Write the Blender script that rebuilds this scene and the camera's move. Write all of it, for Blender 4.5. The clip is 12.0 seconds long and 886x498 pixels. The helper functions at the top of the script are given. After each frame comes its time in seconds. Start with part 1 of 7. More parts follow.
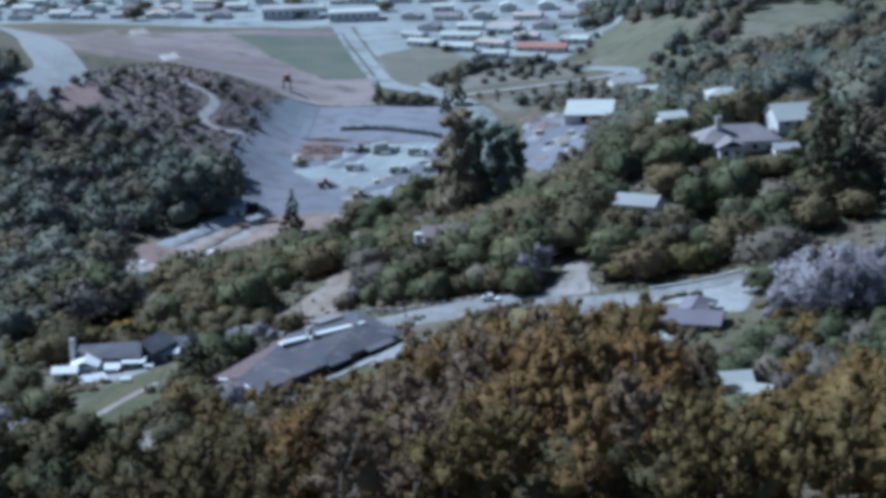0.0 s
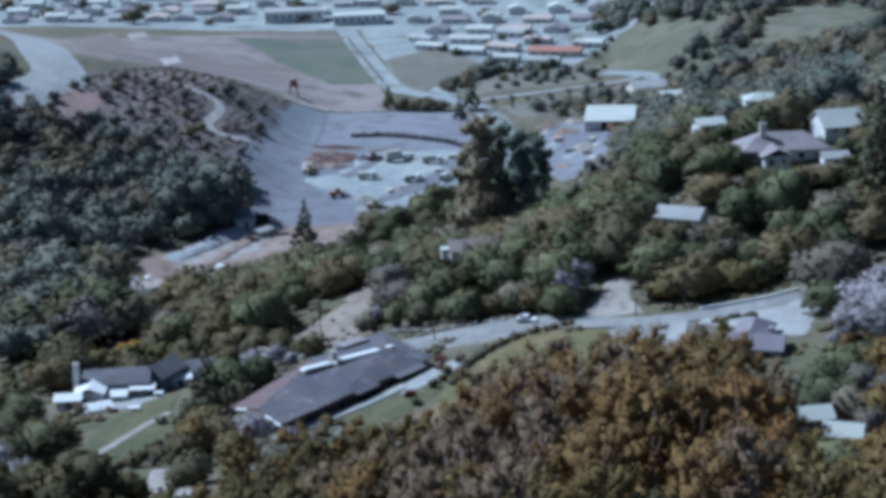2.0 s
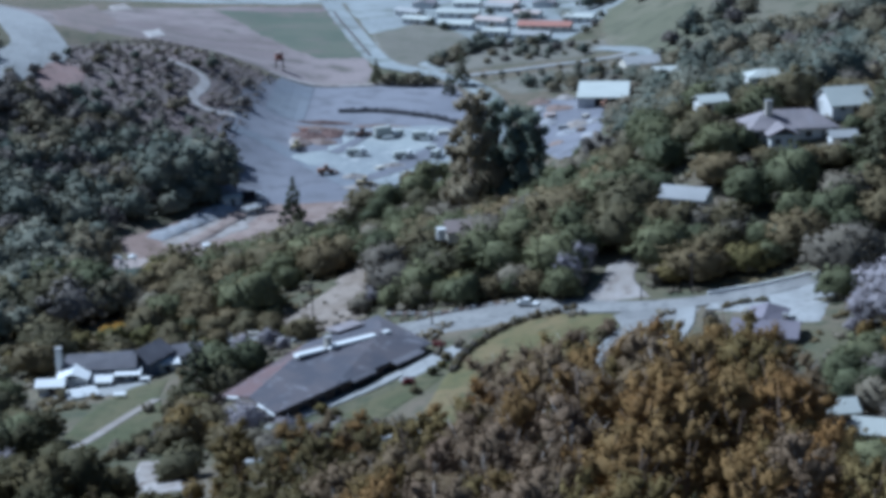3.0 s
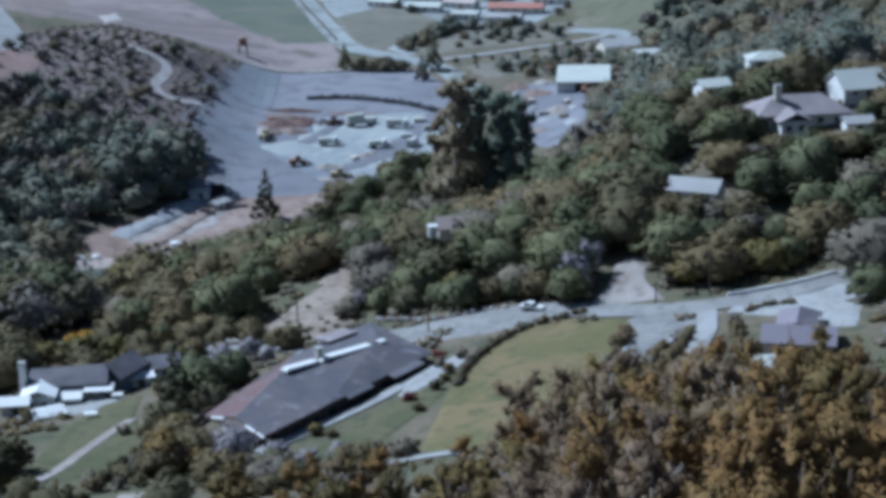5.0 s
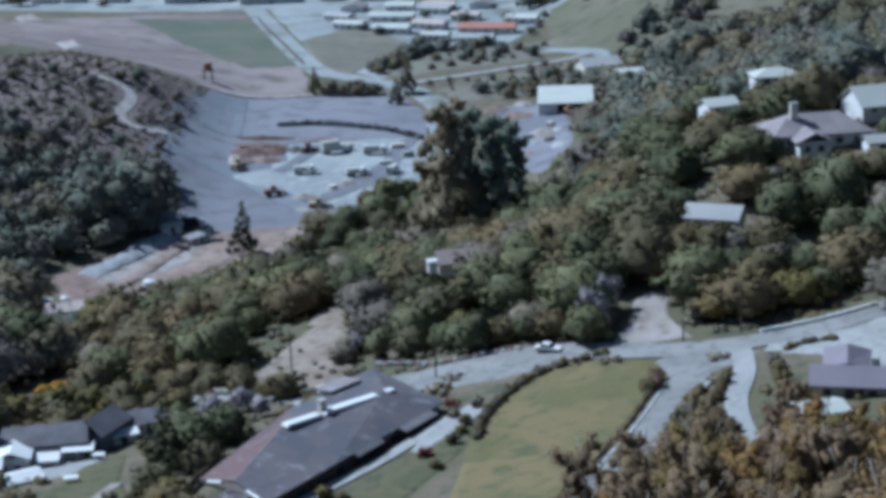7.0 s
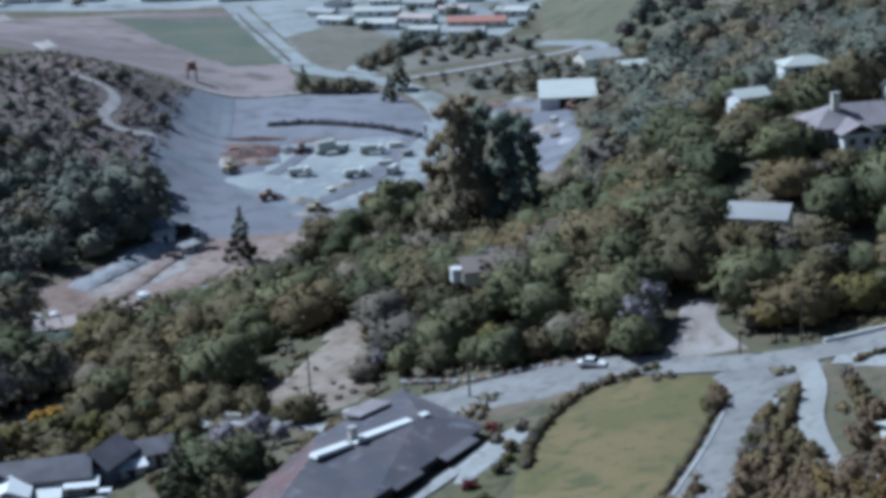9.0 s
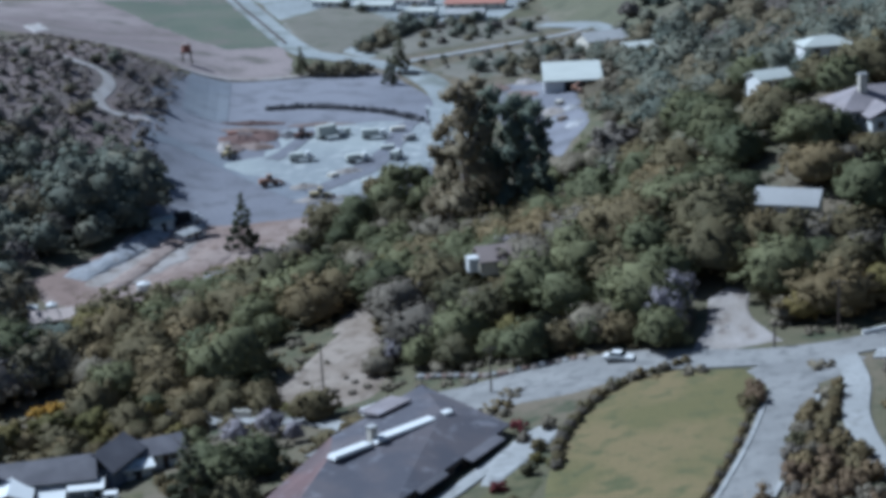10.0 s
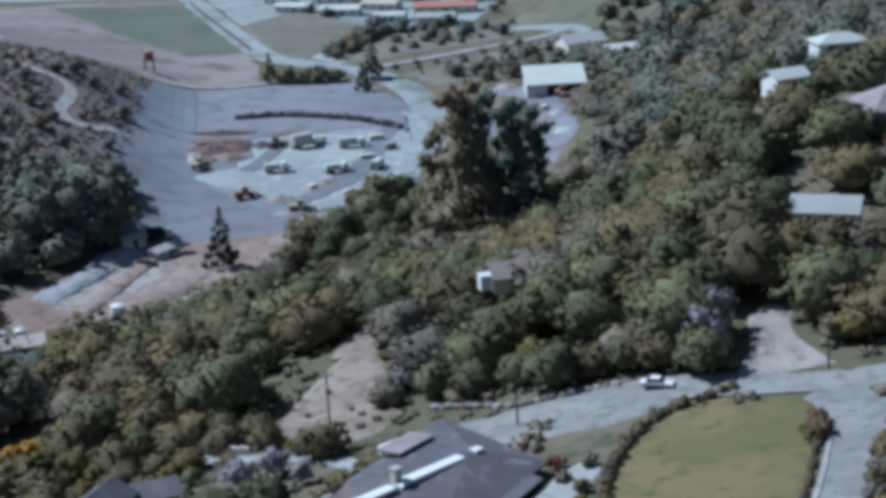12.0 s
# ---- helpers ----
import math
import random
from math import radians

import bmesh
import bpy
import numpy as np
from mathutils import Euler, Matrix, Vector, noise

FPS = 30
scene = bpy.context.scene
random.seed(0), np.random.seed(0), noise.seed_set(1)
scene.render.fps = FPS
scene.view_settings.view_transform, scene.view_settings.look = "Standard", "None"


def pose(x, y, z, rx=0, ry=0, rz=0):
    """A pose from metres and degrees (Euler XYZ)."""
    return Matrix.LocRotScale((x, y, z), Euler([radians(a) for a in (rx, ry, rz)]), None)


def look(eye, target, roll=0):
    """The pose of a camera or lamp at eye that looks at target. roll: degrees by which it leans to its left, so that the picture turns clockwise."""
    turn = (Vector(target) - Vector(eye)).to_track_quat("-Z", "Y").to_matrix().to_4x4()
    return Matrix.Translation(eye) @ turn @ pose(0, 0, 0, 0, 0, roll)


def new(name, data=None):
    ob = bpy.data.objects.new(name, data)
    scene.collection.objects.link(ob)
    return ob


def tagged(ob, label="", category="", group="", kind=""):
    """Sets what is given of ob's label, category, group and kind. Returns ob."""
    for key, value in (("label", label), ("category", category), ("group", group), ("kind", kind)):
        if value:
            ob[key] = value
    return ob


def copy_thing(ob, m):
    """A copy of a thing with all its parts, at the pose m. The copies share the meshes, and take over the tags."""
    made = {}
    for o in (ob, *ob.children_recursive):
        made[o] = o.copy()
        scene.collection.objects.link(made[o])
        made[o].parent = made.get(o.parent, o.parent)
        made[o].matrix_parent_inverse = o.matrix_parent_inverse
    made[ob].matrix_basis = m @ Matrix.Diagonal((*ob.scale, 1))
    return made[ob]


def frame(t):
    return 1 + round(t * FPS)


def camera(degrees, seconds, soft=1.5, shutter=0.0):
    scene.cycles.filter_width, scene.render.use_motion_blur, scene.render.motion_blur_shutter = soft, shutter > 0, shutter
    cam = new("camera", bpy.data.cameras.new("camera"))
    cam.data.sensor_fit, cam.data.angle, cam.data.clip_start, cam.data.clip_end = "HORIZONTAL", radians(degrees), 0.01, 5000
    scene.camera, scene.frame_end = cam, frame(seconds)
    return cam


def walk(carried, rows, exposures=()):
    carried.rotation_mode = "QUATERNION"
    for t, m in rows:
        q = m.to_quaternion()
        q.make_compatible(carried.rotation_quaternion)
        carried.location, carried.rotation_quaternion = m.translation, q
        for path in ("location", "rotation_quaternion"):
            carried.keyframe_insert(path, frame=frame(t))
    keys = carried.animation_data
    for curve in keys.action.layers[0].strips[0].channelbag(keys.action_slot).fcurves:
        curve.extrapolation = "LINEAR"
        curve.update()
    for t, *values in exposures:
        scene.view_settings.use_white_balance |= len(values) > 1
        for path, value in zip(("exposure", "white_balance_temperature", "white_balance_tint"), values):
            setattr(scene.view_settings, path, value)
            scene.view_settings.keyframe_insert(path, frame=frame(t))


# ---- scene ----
cam = camera(28.00, 12.0, soft=4.7)
walk(cam, [
    (0, pose(27.071, -78.508, 123.17, 74.913, 2.008, 2.723)),
    (0.5, pose(24.509, -71.262, 122, 75.303, 2.202, 2.676)),
    (1, pose(21.973, -64.04, 120.798, 75.632, 1.293, 2.947)),
    (1.5, pose(19.506, -56.877, 119.544, 75.672, 1.235, 3.008)),
    (2, pose(17.094, -49.772, 118.255, 75.077, 1.97, 2.509)),
    (2.5, pose(14.721, -42.689, 116.991, 74.677, 2.09, 2.198)),
    (3, pose(12.352, -35.603, 115.749, 74.264, 1.546, 1.916)),
    (5, pose(2.509, -6.948, 111.161, 73.697, 1.66, 0.251)),
    (5.5, pose(-0, -0, 109.984, 74.437, 1.725, -0.48)),
    (6, pose(-2.498, 6.849, 108.798, 74.574, 1.844, -1.127)),
    (6.5, pose(-5.008, 13.611, 107.615, 74.463, 2.091, -1.299)),
    (8.5, pose(-14.813, 39.916, 102.841, 74.268, 2.91, -2.468)),
    (9, pose(-17.214, 46.527, 101.553, 74.229, 2.95, -2.741)),
    (9.5, pose(-19.569, 53.112, 100.241, 74.049, 3.023, -2.665)),
    (10, pose(-21.876, 59.659, 98.935, 73.699, 2.998, -3.19)),
    (10.5, pose(-24.139, 66.149, 97.628, 73.917, 2.813, -3.549)),
    (11, pose(-26.368, 72.587, 96.294, 74.4, 2.67, -4.017)),
    (11.5, pose(-28.599, 79.013, 94.976, 73.83, 2.838, -4.354)),
    (12, pose(-30.835, 85.436, 93.659, 73.868, 3.302, -5.023)),
], exposures=[(0, 0.30, 4570, 5), (12, 0.21, 4820, 5)])

# ---- daylight: a clear sky and the sun, high over the valley to the left ----
SUN_FROM = Vector((-0.74, 0.42, 0.90)).normalized()
sky_world = bpy.data.worlds.new("sky")
scene.world = sky_world
sky_world.use_nodes = True
sky_node = sky_world.node_tree.nodes.new("ShaderNodeTexSky")
sky_node.sky_type = "NISHITA"
sky_node.sun_disc = False
sky_node.sun_elevation = math.asin(SUN_FROM.z)
sky_node.sun_rotation = math.atan2(SUN_FROM.x, SUN_FROM.y)
sky_node.dust_density = 2.0
sky_back = sky_world.node_tree.nodes["Background"]
sky_back.inputs["Strength"].default_value = 0.048
sky_world.node_tree.links.new(sky_node.outputs["Color"], sky_back.inputs["Color"])
sun_lamp = new("sun", bpy.data.lights.new("sun", "SUN"))
sun_lamp.data.energy = 5.0
sun_lamp.data.angle = radians(0.5)
sun_lamp.data.color = (1.0, 0.95, 0.87)
sun_lamp.matrix_world = look(SUN_FROM * 900, (0, 0, 0))


# ---- materials ----
def shader(name, rough=0.8, metal=0.0):
    m = bpy.data.materials.new(name)
    m.use_nodes = True
    p = m.node_tree.nodes["Principled BSDF"]
    p.inputs["Roughness"].default_value = rough
    p.inputs["Metallic"].default_value = metal
    p.inputs["Specular IOR Level"].default_value = 0.25
    return m, m.node_tree, p


def mix_rgb(tree, fac, a, b, mode="MIX"):
    n = tree.nodes.new("ShaderNodeMix")
    n.data_type, n.blend_type = "RGBA", mode
    for socket, v in ((n.inputs[0], fac), (n.inputs[6], a), (n.inputs[7], b)):
        if isinstance(v, bpy.types.NodeSocket):
            tree.links.new(v, socket)
        elif isinstance(v, (int, float)):
            socket.default_value = v
        else:
            socket.default_value = (*v, 1)
    return n.outputs[2]


def noise_fac(tree, scale, low=0.4, high=0.6, detail=4.0, coords=None):
    if coords is None:
        coords = tree.nodes.new("ShaderNodeTexCoord").outputs["Object"]
    n = tree.nodes.new("ShaderNodeTexNoise")
    n.inputs["Scale"].default_value = scale
    n.inputs["Detail"].default_value = detail
    tree.links.new(coords, n.inputs["Vector"])
    r = tree.nodes.new("ShaderNodeMapRange")
    r.inputs[1].default_value, r.inputs[2].default_value = low, high
    tree.links.new(n.outputs["Fac"], r.inputs[0])
    return r.outputs[0]


def bump(tree, p, fac, strength, distance):
    b = tree.nodes.new("ShaderNodeBump")
    b.inputs["Strength"].default_value, b.inputs["Distance"].default_value = strength, distance
    tree.links.new(fac, b.inputs["Height"])
    tree.links.new(b.outputs["Normal"], p.inputs["Normal"])


def ground_material(name, colours, sizes=(0.03, 0.25, 2.0), rough=0.95, relief=0.3):
    """Colours a, b, c: large patches of b in a, smaller stains of c, and fine grain over all."""
    m, tree, p = shader(name, rough)
    geo = tree.nodes.new("ShaderNodeNewGeometry").outputs["Position"]
    a, b, c = colours
    col = mix_rgb(tree, noise_fac(tree, sizes[0], 0.42, 0.58, 5, geo), a, b)
    col = mix_rgb(tree, noise_fac(tree, sizes[1], 0.5, 0.68, 5, geo), col, c)
    grain = noise_fac(tree, sizes[2], 0.3, 0.7, 6, geo)
    dark = mix_rgb(tree, 0.22, col, (0.02, 0.02, 0.015))
    col = mix_rgb(tree, grain, dark, col)
    tree.links.new(col, p.inputs["Base Color"])
    bump(tree, p, grain, relief, 0.3)
    return m


def leaf_material(name, light, dark, other, glow=0.2, stand=False):
    """Leaves: each plant has its own cast, each spray a little of its own shade; stand: plants joined in one mass, told apart by where they grow."""
    m, tree, p = shader(name, 0.75)
    p.inputs["Specular IOR Level"].default_value = 0.08
    island = tree.nodes.new("ShaderNodeNewGeometry").outputs["Random Per Island"]
    place = tree.nodes.new("ShaderNodeNewGeometry").outputs["Position"]
    if stand:
        flat = tree.nodes.new("ShaderNodeVectorMath")
        flat.operation = "MULTIPLY"
        flat.inputs[1].default_value = (1, 1, 0)
        tree.links.new(place, flat.inputs[0])
        cells = tree.nodes.new("ShaderNodeTexVoronoi")
        cells.inputs["Scale"].default_value = 0.12
        tree.links.new(flat.outputs[0], cells.inputs["Vector"])
        parts = tree.nodes.new("ShaderNodeSeparateColor")
        tree.links.new(cells.outputs["Color"], parts.inputs[0])
        plant_cast = parts.outputs[0]
    else:
        plant_cast = tree.nodes.new("ShaderNodeObjectInfo").outputs["Random"]
    each = tree.nodes.new("ShaderNodeMapRange")
    each.inputs[3].default_value, each.inputs[4].default_value = 0.18, 0.52
    tree.links.new(island, each.inputs[0])
    col = mix_rgb(tree, each.outputs[0], dark, light)
    col = mix_rgb(tree, plant_cast, col, mix_rgb(tree, 0.75, col, other))
    fine = noise_fac(tree, 0.9, 0.35, 0.7, 3, place)
    col = mix_rgb(tree, fine, col, mix_rgb(tree, 0.3, col, dark))
    col = mix_rgb(tree, noise_fac(tree, 0.05, 0.4, 0.65, 3, place), col, mix_rgb(tree, 0.3, col, other))
    tree.links.new(col, p.inputs["Base Color"])
    clear = tree.nodes.new("ShaderNodeBsdfTranslucent")
    tree.links.new(col, clear.inputs["Color"])
    both = tree.nodes.new("ShaderNodeMixShader")
    both.inputs[0].default_value = glow
    out = tree.nodes["Material Output"]
    tree.links.new(p.outputs[0], both.inputs[1])
    tree.links.new(clear.outputs[0], both.inputs[2])
    tree.links.new(both.outputs[0], out.inputs["Surface"])
    return m


def plain_material(name, colour, rough=0.7, stain=0.25, size=0.6, metal=0.0, stain_colour=None):
    m, tree, p = shader(name, rough, metal)
    other = stain_colour or tuple(v * 0.6 for v in colour)
    geo = tree.nodes.new("ShaderNodeNewGeometry").outputs["Position"]
    big = noise_fac(tree, size * 0.35, 0.4, 0.7, 4, geo)
    fine = noise_fac(tree, size * 6, 0.35, 0.75, 5, geo)
    col = mix_rgb(tree, big, colour, mix_rgb(tree, stain, colour, other))
    col = mix_rgb(tree, fine, col, mix_rgb(tree, stain * 0.6, col, other))
    each = tree.nodes.new("ShaderNodeObjectInfo").outputs["Random"]
    col = mix_rgb(tree, each, col, mix_rgb(tree, 0.12, col, (0.05, 0.05, 0.05)))
    tree.links.new(col, p.inputs["Base Color"])
    bump(tree, p, fine, 0.15, 0.05)
    return m


SCRUB = ground_material("scrub", ((0.110, 0.100, 0.058), (0.150, 0.122, 0.085), (0.068, 0.074, 0.042)))
QUARRY = ground_material("quarry_gravel", ((0.172, 0.170, 0.190), (0.212, 0.208, 0.228), (0.140, 0.137, 0.150)), (0.02, 0.12, 1.2), relief=0.2)
PIT_FLOOR = ground_material("pit_floor", ((0.318, 0.334, 0.322), (0.255, 0.268, 0.270), (0.385, 0.392, 0.375)), (0.03, 0.2, 1.2), relief=0.15)
DIRT = ground_material("dirt", ((0.225, 0.160, 0.132), (0.285, 0.222, 0.190), (0.160, 0.112, 0.090)), (0.06, 0.3, 1.5))
RAMP = ground_material("ramp_gravel", ((0.180, 0.190, 0.212), (0.215, 0.224, 0.240), (0.155, 0.160, 0.176)), (0.03, 0.15, 1.2), relief=0.15)
BRUSH_SOIL = ground_material("brush_soil", ((0.190, 0.150, 0.135), (0.225, 0.172, 0.155), (0.130, 0.116, 0.090)), (0.03, 0.15, 1.0))
FALLOW = ground_material("fallow", ((0.155, 0.142, 0.112), (0.190, 0.172, 0.138), (0.118, 0.116, 0.082)), (0.03, 0.12, 0.8))
TAN_DIRT = ground_material("tan_dirt", ((0.220, 0.176, 0.138), (0.285, 0.236, 0.192), (0.150, 0.116, 0.088)), (0.08, 0.4, 2.0))
PATH_DUST = ground_material("path_dust", ((0.40, 0.36, 0.33), (0.46, 0.42, 0.39), (0.33, 0.29, 0.26)), (0.06, 0.3, 1.5))
PALE_DIRT = ground_material("pale_dirt", ((0.270, 0.235, 0.205), (0.350, 0.315, 0.290), (0.195, 0.160, 0.132)), (0.06, 0.3, 1.5))
DRY_FIELD = ground_material("dry_field", ((0.190, 0.150, 0.142), (0.262, 0.215, 0.202), (0.132, 0.114, 0.096)), (0.018, 0.07, 0.6))
GREEN_FIELD = ground_material("green_field", ((0.098, 0.112, 0.080), (0.122, 0.128, 0.092), (0.142, 0.128, 0.104)), (0.03, 0.08, 0.6))
LAWN = ground_material("lawn_grass", ((0.128, 0.113, 0.047), (0.176, 0.136, 0.065), (0.094, 0.094, 0.042)), (0.06, 0.32, 2.2))
GARDEN_GRASS = ground_material("garden_grass", ((0.084, 0.086, 0.040), (0.116, 0.104, 0.054), (0.062, 0.066, 0.032)), (0.1, 0.5, 3.0))
GRASS_HILL = ground_material("hill_grass", ((0.124, 0.120, 0.076), (0.165, 0.148, 0.104), (0.092, 0.092, 0.058)), (0.02, 0.1, 1.0))
ASPHALT = ground_material("road_asphalt", ((0.212, 0.204, 0.194), (0.258, 0.248, 0.234), (0.160, 0.155, 0.148)), (0.12, 0.5, 3.0), 0.9, 0.1)
CONCRETE = ground_material("concrete", ((0.285, 0.280, 0.268), (0.340, 0.334, 0.320), (0.225, 0.218, 0.206)), (0.15, 0.7, 4.0), 0.85, 0.1)
TOWN_GROUND = ground_material("town_ground", ((0.245, 0.256, 0.252), (0.305, 0.318, 0.310), (0.158, 0.166, 0.144)), (0.02, 0.06, 0.5))
BARK = plain_material("bark", (0.16, 0.115, 0.08), 0.9, 0.5, 1.0)
PALE_BARK = plain_material("pale_bark", (0.42, 0.36, 0.30), 0.85, 0.5, 1.0)
OAK_LEAF = leaf_material("oak_leaf", (0.222, 0.198, 0.106), (0.060, 0.060, 0.036), (0.218, 0.158, 0.080))
RUBBLE = ground_material("rubble", ((0.300, 0.300, 0.310), (0.360, 0.352, 0.350), (0.215, 0.200, 0.195)), (0.1, 0.5, 2.0), relief=0.5)
RED_EARTH = ground_material("red_earth", ((0.255, 0.165, 0.140), (0.300, 0.205, 0.180), (0.190, 0.135, 0.115)), (0.05, 0.2, 1.0))
HAZEL_LEAF = leaf_material("grey_brown_leaf", (0.255, 0.218, 0.195), (0.130, 0.112, 0.100), (0.215, 0.190, 0.150), 0.25, True)
BAY_LEAF = leaf_material("bay_leaf", (0.178, 0.186, 0.096), (0.050, 0.058, 0.034), (0.195, 0.185, 0.092))
MAUVE_LEAF = leaf_material("mauve_brush", (0.310, 0.250, 0.225), (0.220, 0.178, 0.158), (0.240, 0.212, 0.165), 0.35, True)
GREY_LEAF = leaf_material("grey_leaf", (0.270, 0.232, 0.196), (0.105, 0.091, 0.076), (0.225, 0.190, 0.125))
# Haze over the far woods is put into these two paler leaf colours.
HAZED_DARK_LEAF = leaf_material("hazed_dark_leaf", (0.185, 0.205, 0.160), (0.078, 0.096, 0.082), (0.235, 0.212, 0.150), 0.25, True)
HAZED_OAK_LEAF = leaf_material("hazed_oak_leaf", (0.245, 0.218, 0.130), (0.092, 0.088, 0.060), (0.245, 0.195, 0.125), 0.25, True)
DARK_LEAF = leaf_material("dark_leaf", (0.125, 0.142, 0.092), (0.044, 0.056, 0.042), (0.160, 0.145, 0.080))
RUST_LEAF = leaf_material("rust_leaf", (0.390, 0.206, 0.062), (0.094, 0.053, 0.021), (0.225, 0.165, 0.068), 0.28)
DUSK_LEAF = leaf_material("dusky_brown_leaf", (0.340, 0.232, 0.155), (0.108, 0.076, 0.050), (0.220, 0.165, 0.090), 0.3)
LOW_RUST_LEAF = leaf_material("bright_rust_leaf", (0.300, 0.190, 0.062), (0.100, 0.066, 0.026), (0.240, 0.172, 0.066), 0.28)
# Sun side and shade side put into two leaf colours, both lightened for haze.
TALL_LIT_LEAF = leaf_material("tall_lit_leaf", (0.330, 0.290, 0.200), (0.175, 0.158, 0.112), (0.310, 0.245, 0.150), 0.42)
TALL_SHADED_LEAF = leaf_material("tall_shaded_leaf", (0.225, 0.270, 0.220), (0.115, 0.148, 0.128), (0.250, 0.255, 0.180), 0.4)
GUM_LEAF = leaf_material("gum_leaf", (0.270, 0.182, 0.062), (0.070, 0.050, 0.020), (0.200, 0.155, 0.062), 0.26)
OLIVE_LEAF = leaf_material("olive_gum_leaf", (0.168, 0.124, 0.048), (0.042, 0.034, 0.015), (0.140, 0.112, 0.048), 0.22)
HOLM_LEAF = leaf_material("holm_leaf", (0.105, 0.098, 0.046), (0.034, 0.036, 0.022), (0.125, 0.098, 0.045))
YELLOW_LEAF = leaf_material("yellow_green_leaf", (0.180, 0.160, 0.058), (0.070, 0.068, 0.026), (0.205, 0.150, 0.055))
TWIG = leaf_material("grey_twigs", (0.425, 0.382, 0.398), (0.290, 0.260, 0.272), (0.360, 0.325, 0.330), 0.3)
ORANGE_LEAF = leaf_material("orange_flowers", (0.62, 0.30, 0.04), (0.34, 0.19, 0.04), (0.40, 0.30, 0.06))
RED_LEAF = leaf_material("dark_red_leaf", (0.14, 0.035, 0.035), (0.06, 0.02, 0.02), (0.18, 0.05, 0.05))
SHINGLE = plain_material("grey_shingle", (0.118, 0.110, 0.118), 0.85, 0.55, 0.9, 0.0, (0.22, 0.205, 0.215))


def weathered_roof(name, base, stain):
    """Shingles with courses, worn pale spots and darker patches."""
    m, tree, p = shader(name, 0.85)
    geo = tree.nodes.new("ShaderNodeNewGeometry").outputs["Position"]
    col = mix_rgb(tree, noise_fac(tree, 0.16, 0.4, 0.62, 4, geo), base, stain)
    col = mix_rgb(tree, noise_fac(tree, 0.42, 0.56, 0.74, 5, geo), col, mix_rgb(tree, 0.55, col, (0.30, 0.29, 0.31)))
    fine = noise_fac(tree, 4.0, 0.35, 0.7, 5, geo)
    col = mix_rgb(tree, fine, col, mix_rgb(tree, 0.35, col, (0.05, 0.048, 0.055)))
    tree.links.new(col, p.inputs["Base Color"])
    bump(tree, p, fine, 0.3, 0.06)
    return m


RED_SHINGLE = weathered_roof("red_brown_shingle", (0.158, 0.098, 0.092), (0.125, 0.090, 0.088))
LONG_ROOF = weathered_roof("weathered_shingle", (0.088, 0.084, 0.096), (0.120, 0.104, 0.108))
LILAC_ROOF = weathered_roof("lilac_shingle", (0.235, 0.205, 0.205), (0.305, 0.262, 0.258))
MAUVE_ROOF = plain_material("mauve_shingle", (0.205, 0.180, 0.200), 0.85, 0.35, 0.5)
PALE_ROOF = plain_material("pale_roof", (0.490, 0.495, 0.445), 0.7, 0.25, 0.4)
GRAVEL_ROOF = plain_material("gravel_roof", (0.37, 0.36, 0.345), 0.85, 0.45, 0.4)
EARTH_ROOF = plain_material("earth_brown_roof", (0.300, 0.240, 0.215), 0.9, 0.35, 0.6)
TILE_ROOF = plain_material("red_tile", (0.42, 0.20, 0.15), 0.8, 0.3, 0.6)
TAN_ROOF = plain_material("tan_roof", (0.50, 0.41, 0.36), 0.85, 0.3, 0.4)
WHITE = plain_material("white_paint", (0.70, 0.69, 0.66), 0.6, 0.2, 0.6)
CREAM = plain_material("cream_paint", (0.62, 0.57, 0.48), 0.65, 0.2, 0.6)
DARK_WOOD = plain_material("dark_wood", (0.085, 0.065, 0.055), 0.75, 0.4, 1.5)
FENCE_WOOD = plain_material("fence_wood", (0.22, 0.17, 0.13), 0.85, 0.4, 1.5)
BRICK_RED = plain_material("brick_red", (0.32, 0.15, 0.11), 0.85, 0.35, 1.2)
ORANGE_PAINT = plain_material("orange_paint", (0.30, 0.16, 0.10), 0.5, 0.35, 1.0)
YELLOW_PAINT = plain_material("yellow_paint", (0.50, 0.40, 0.22), 0.5, 0.3, 1.0)
RUST_IRON = plain_material("rusty_iron", (0.135, 0.080, 0.066), 0.8, 0.5, 1.0)
RUBBER = plain_material("black_rubber", (0.025, 0.025, 0.027), 0.85, 0.2, 2.0)
STEEL = plain_material("steel", (0.45, 0.46, 0.48), 0.4, 0.3, 1.5, 0.8)
BLUE_SHADE_WALL = plain_material("eave_shaded_wall", (0.16, 0.18, 0.23), 0.8, 0.3, 0.8)
BLUE_PAINT = plain_material("blue_grey_paint", (0.22, 0.28, 0.36), 0.5, 0.3, 1.0)
ROCK = plain_material("dark_rock", (0.10, 0.095, 0.10), 0.9, 0.4, 0.8)
PANE, pane_tree, pane_shader = shader("window_glass", 0.08)
pane_shader.inputs["Base Color"].default_value = (0.03, 0.04, 0.05, 1)
pane_shader.inputs["Specular IOR Level"].default_value = 0.6


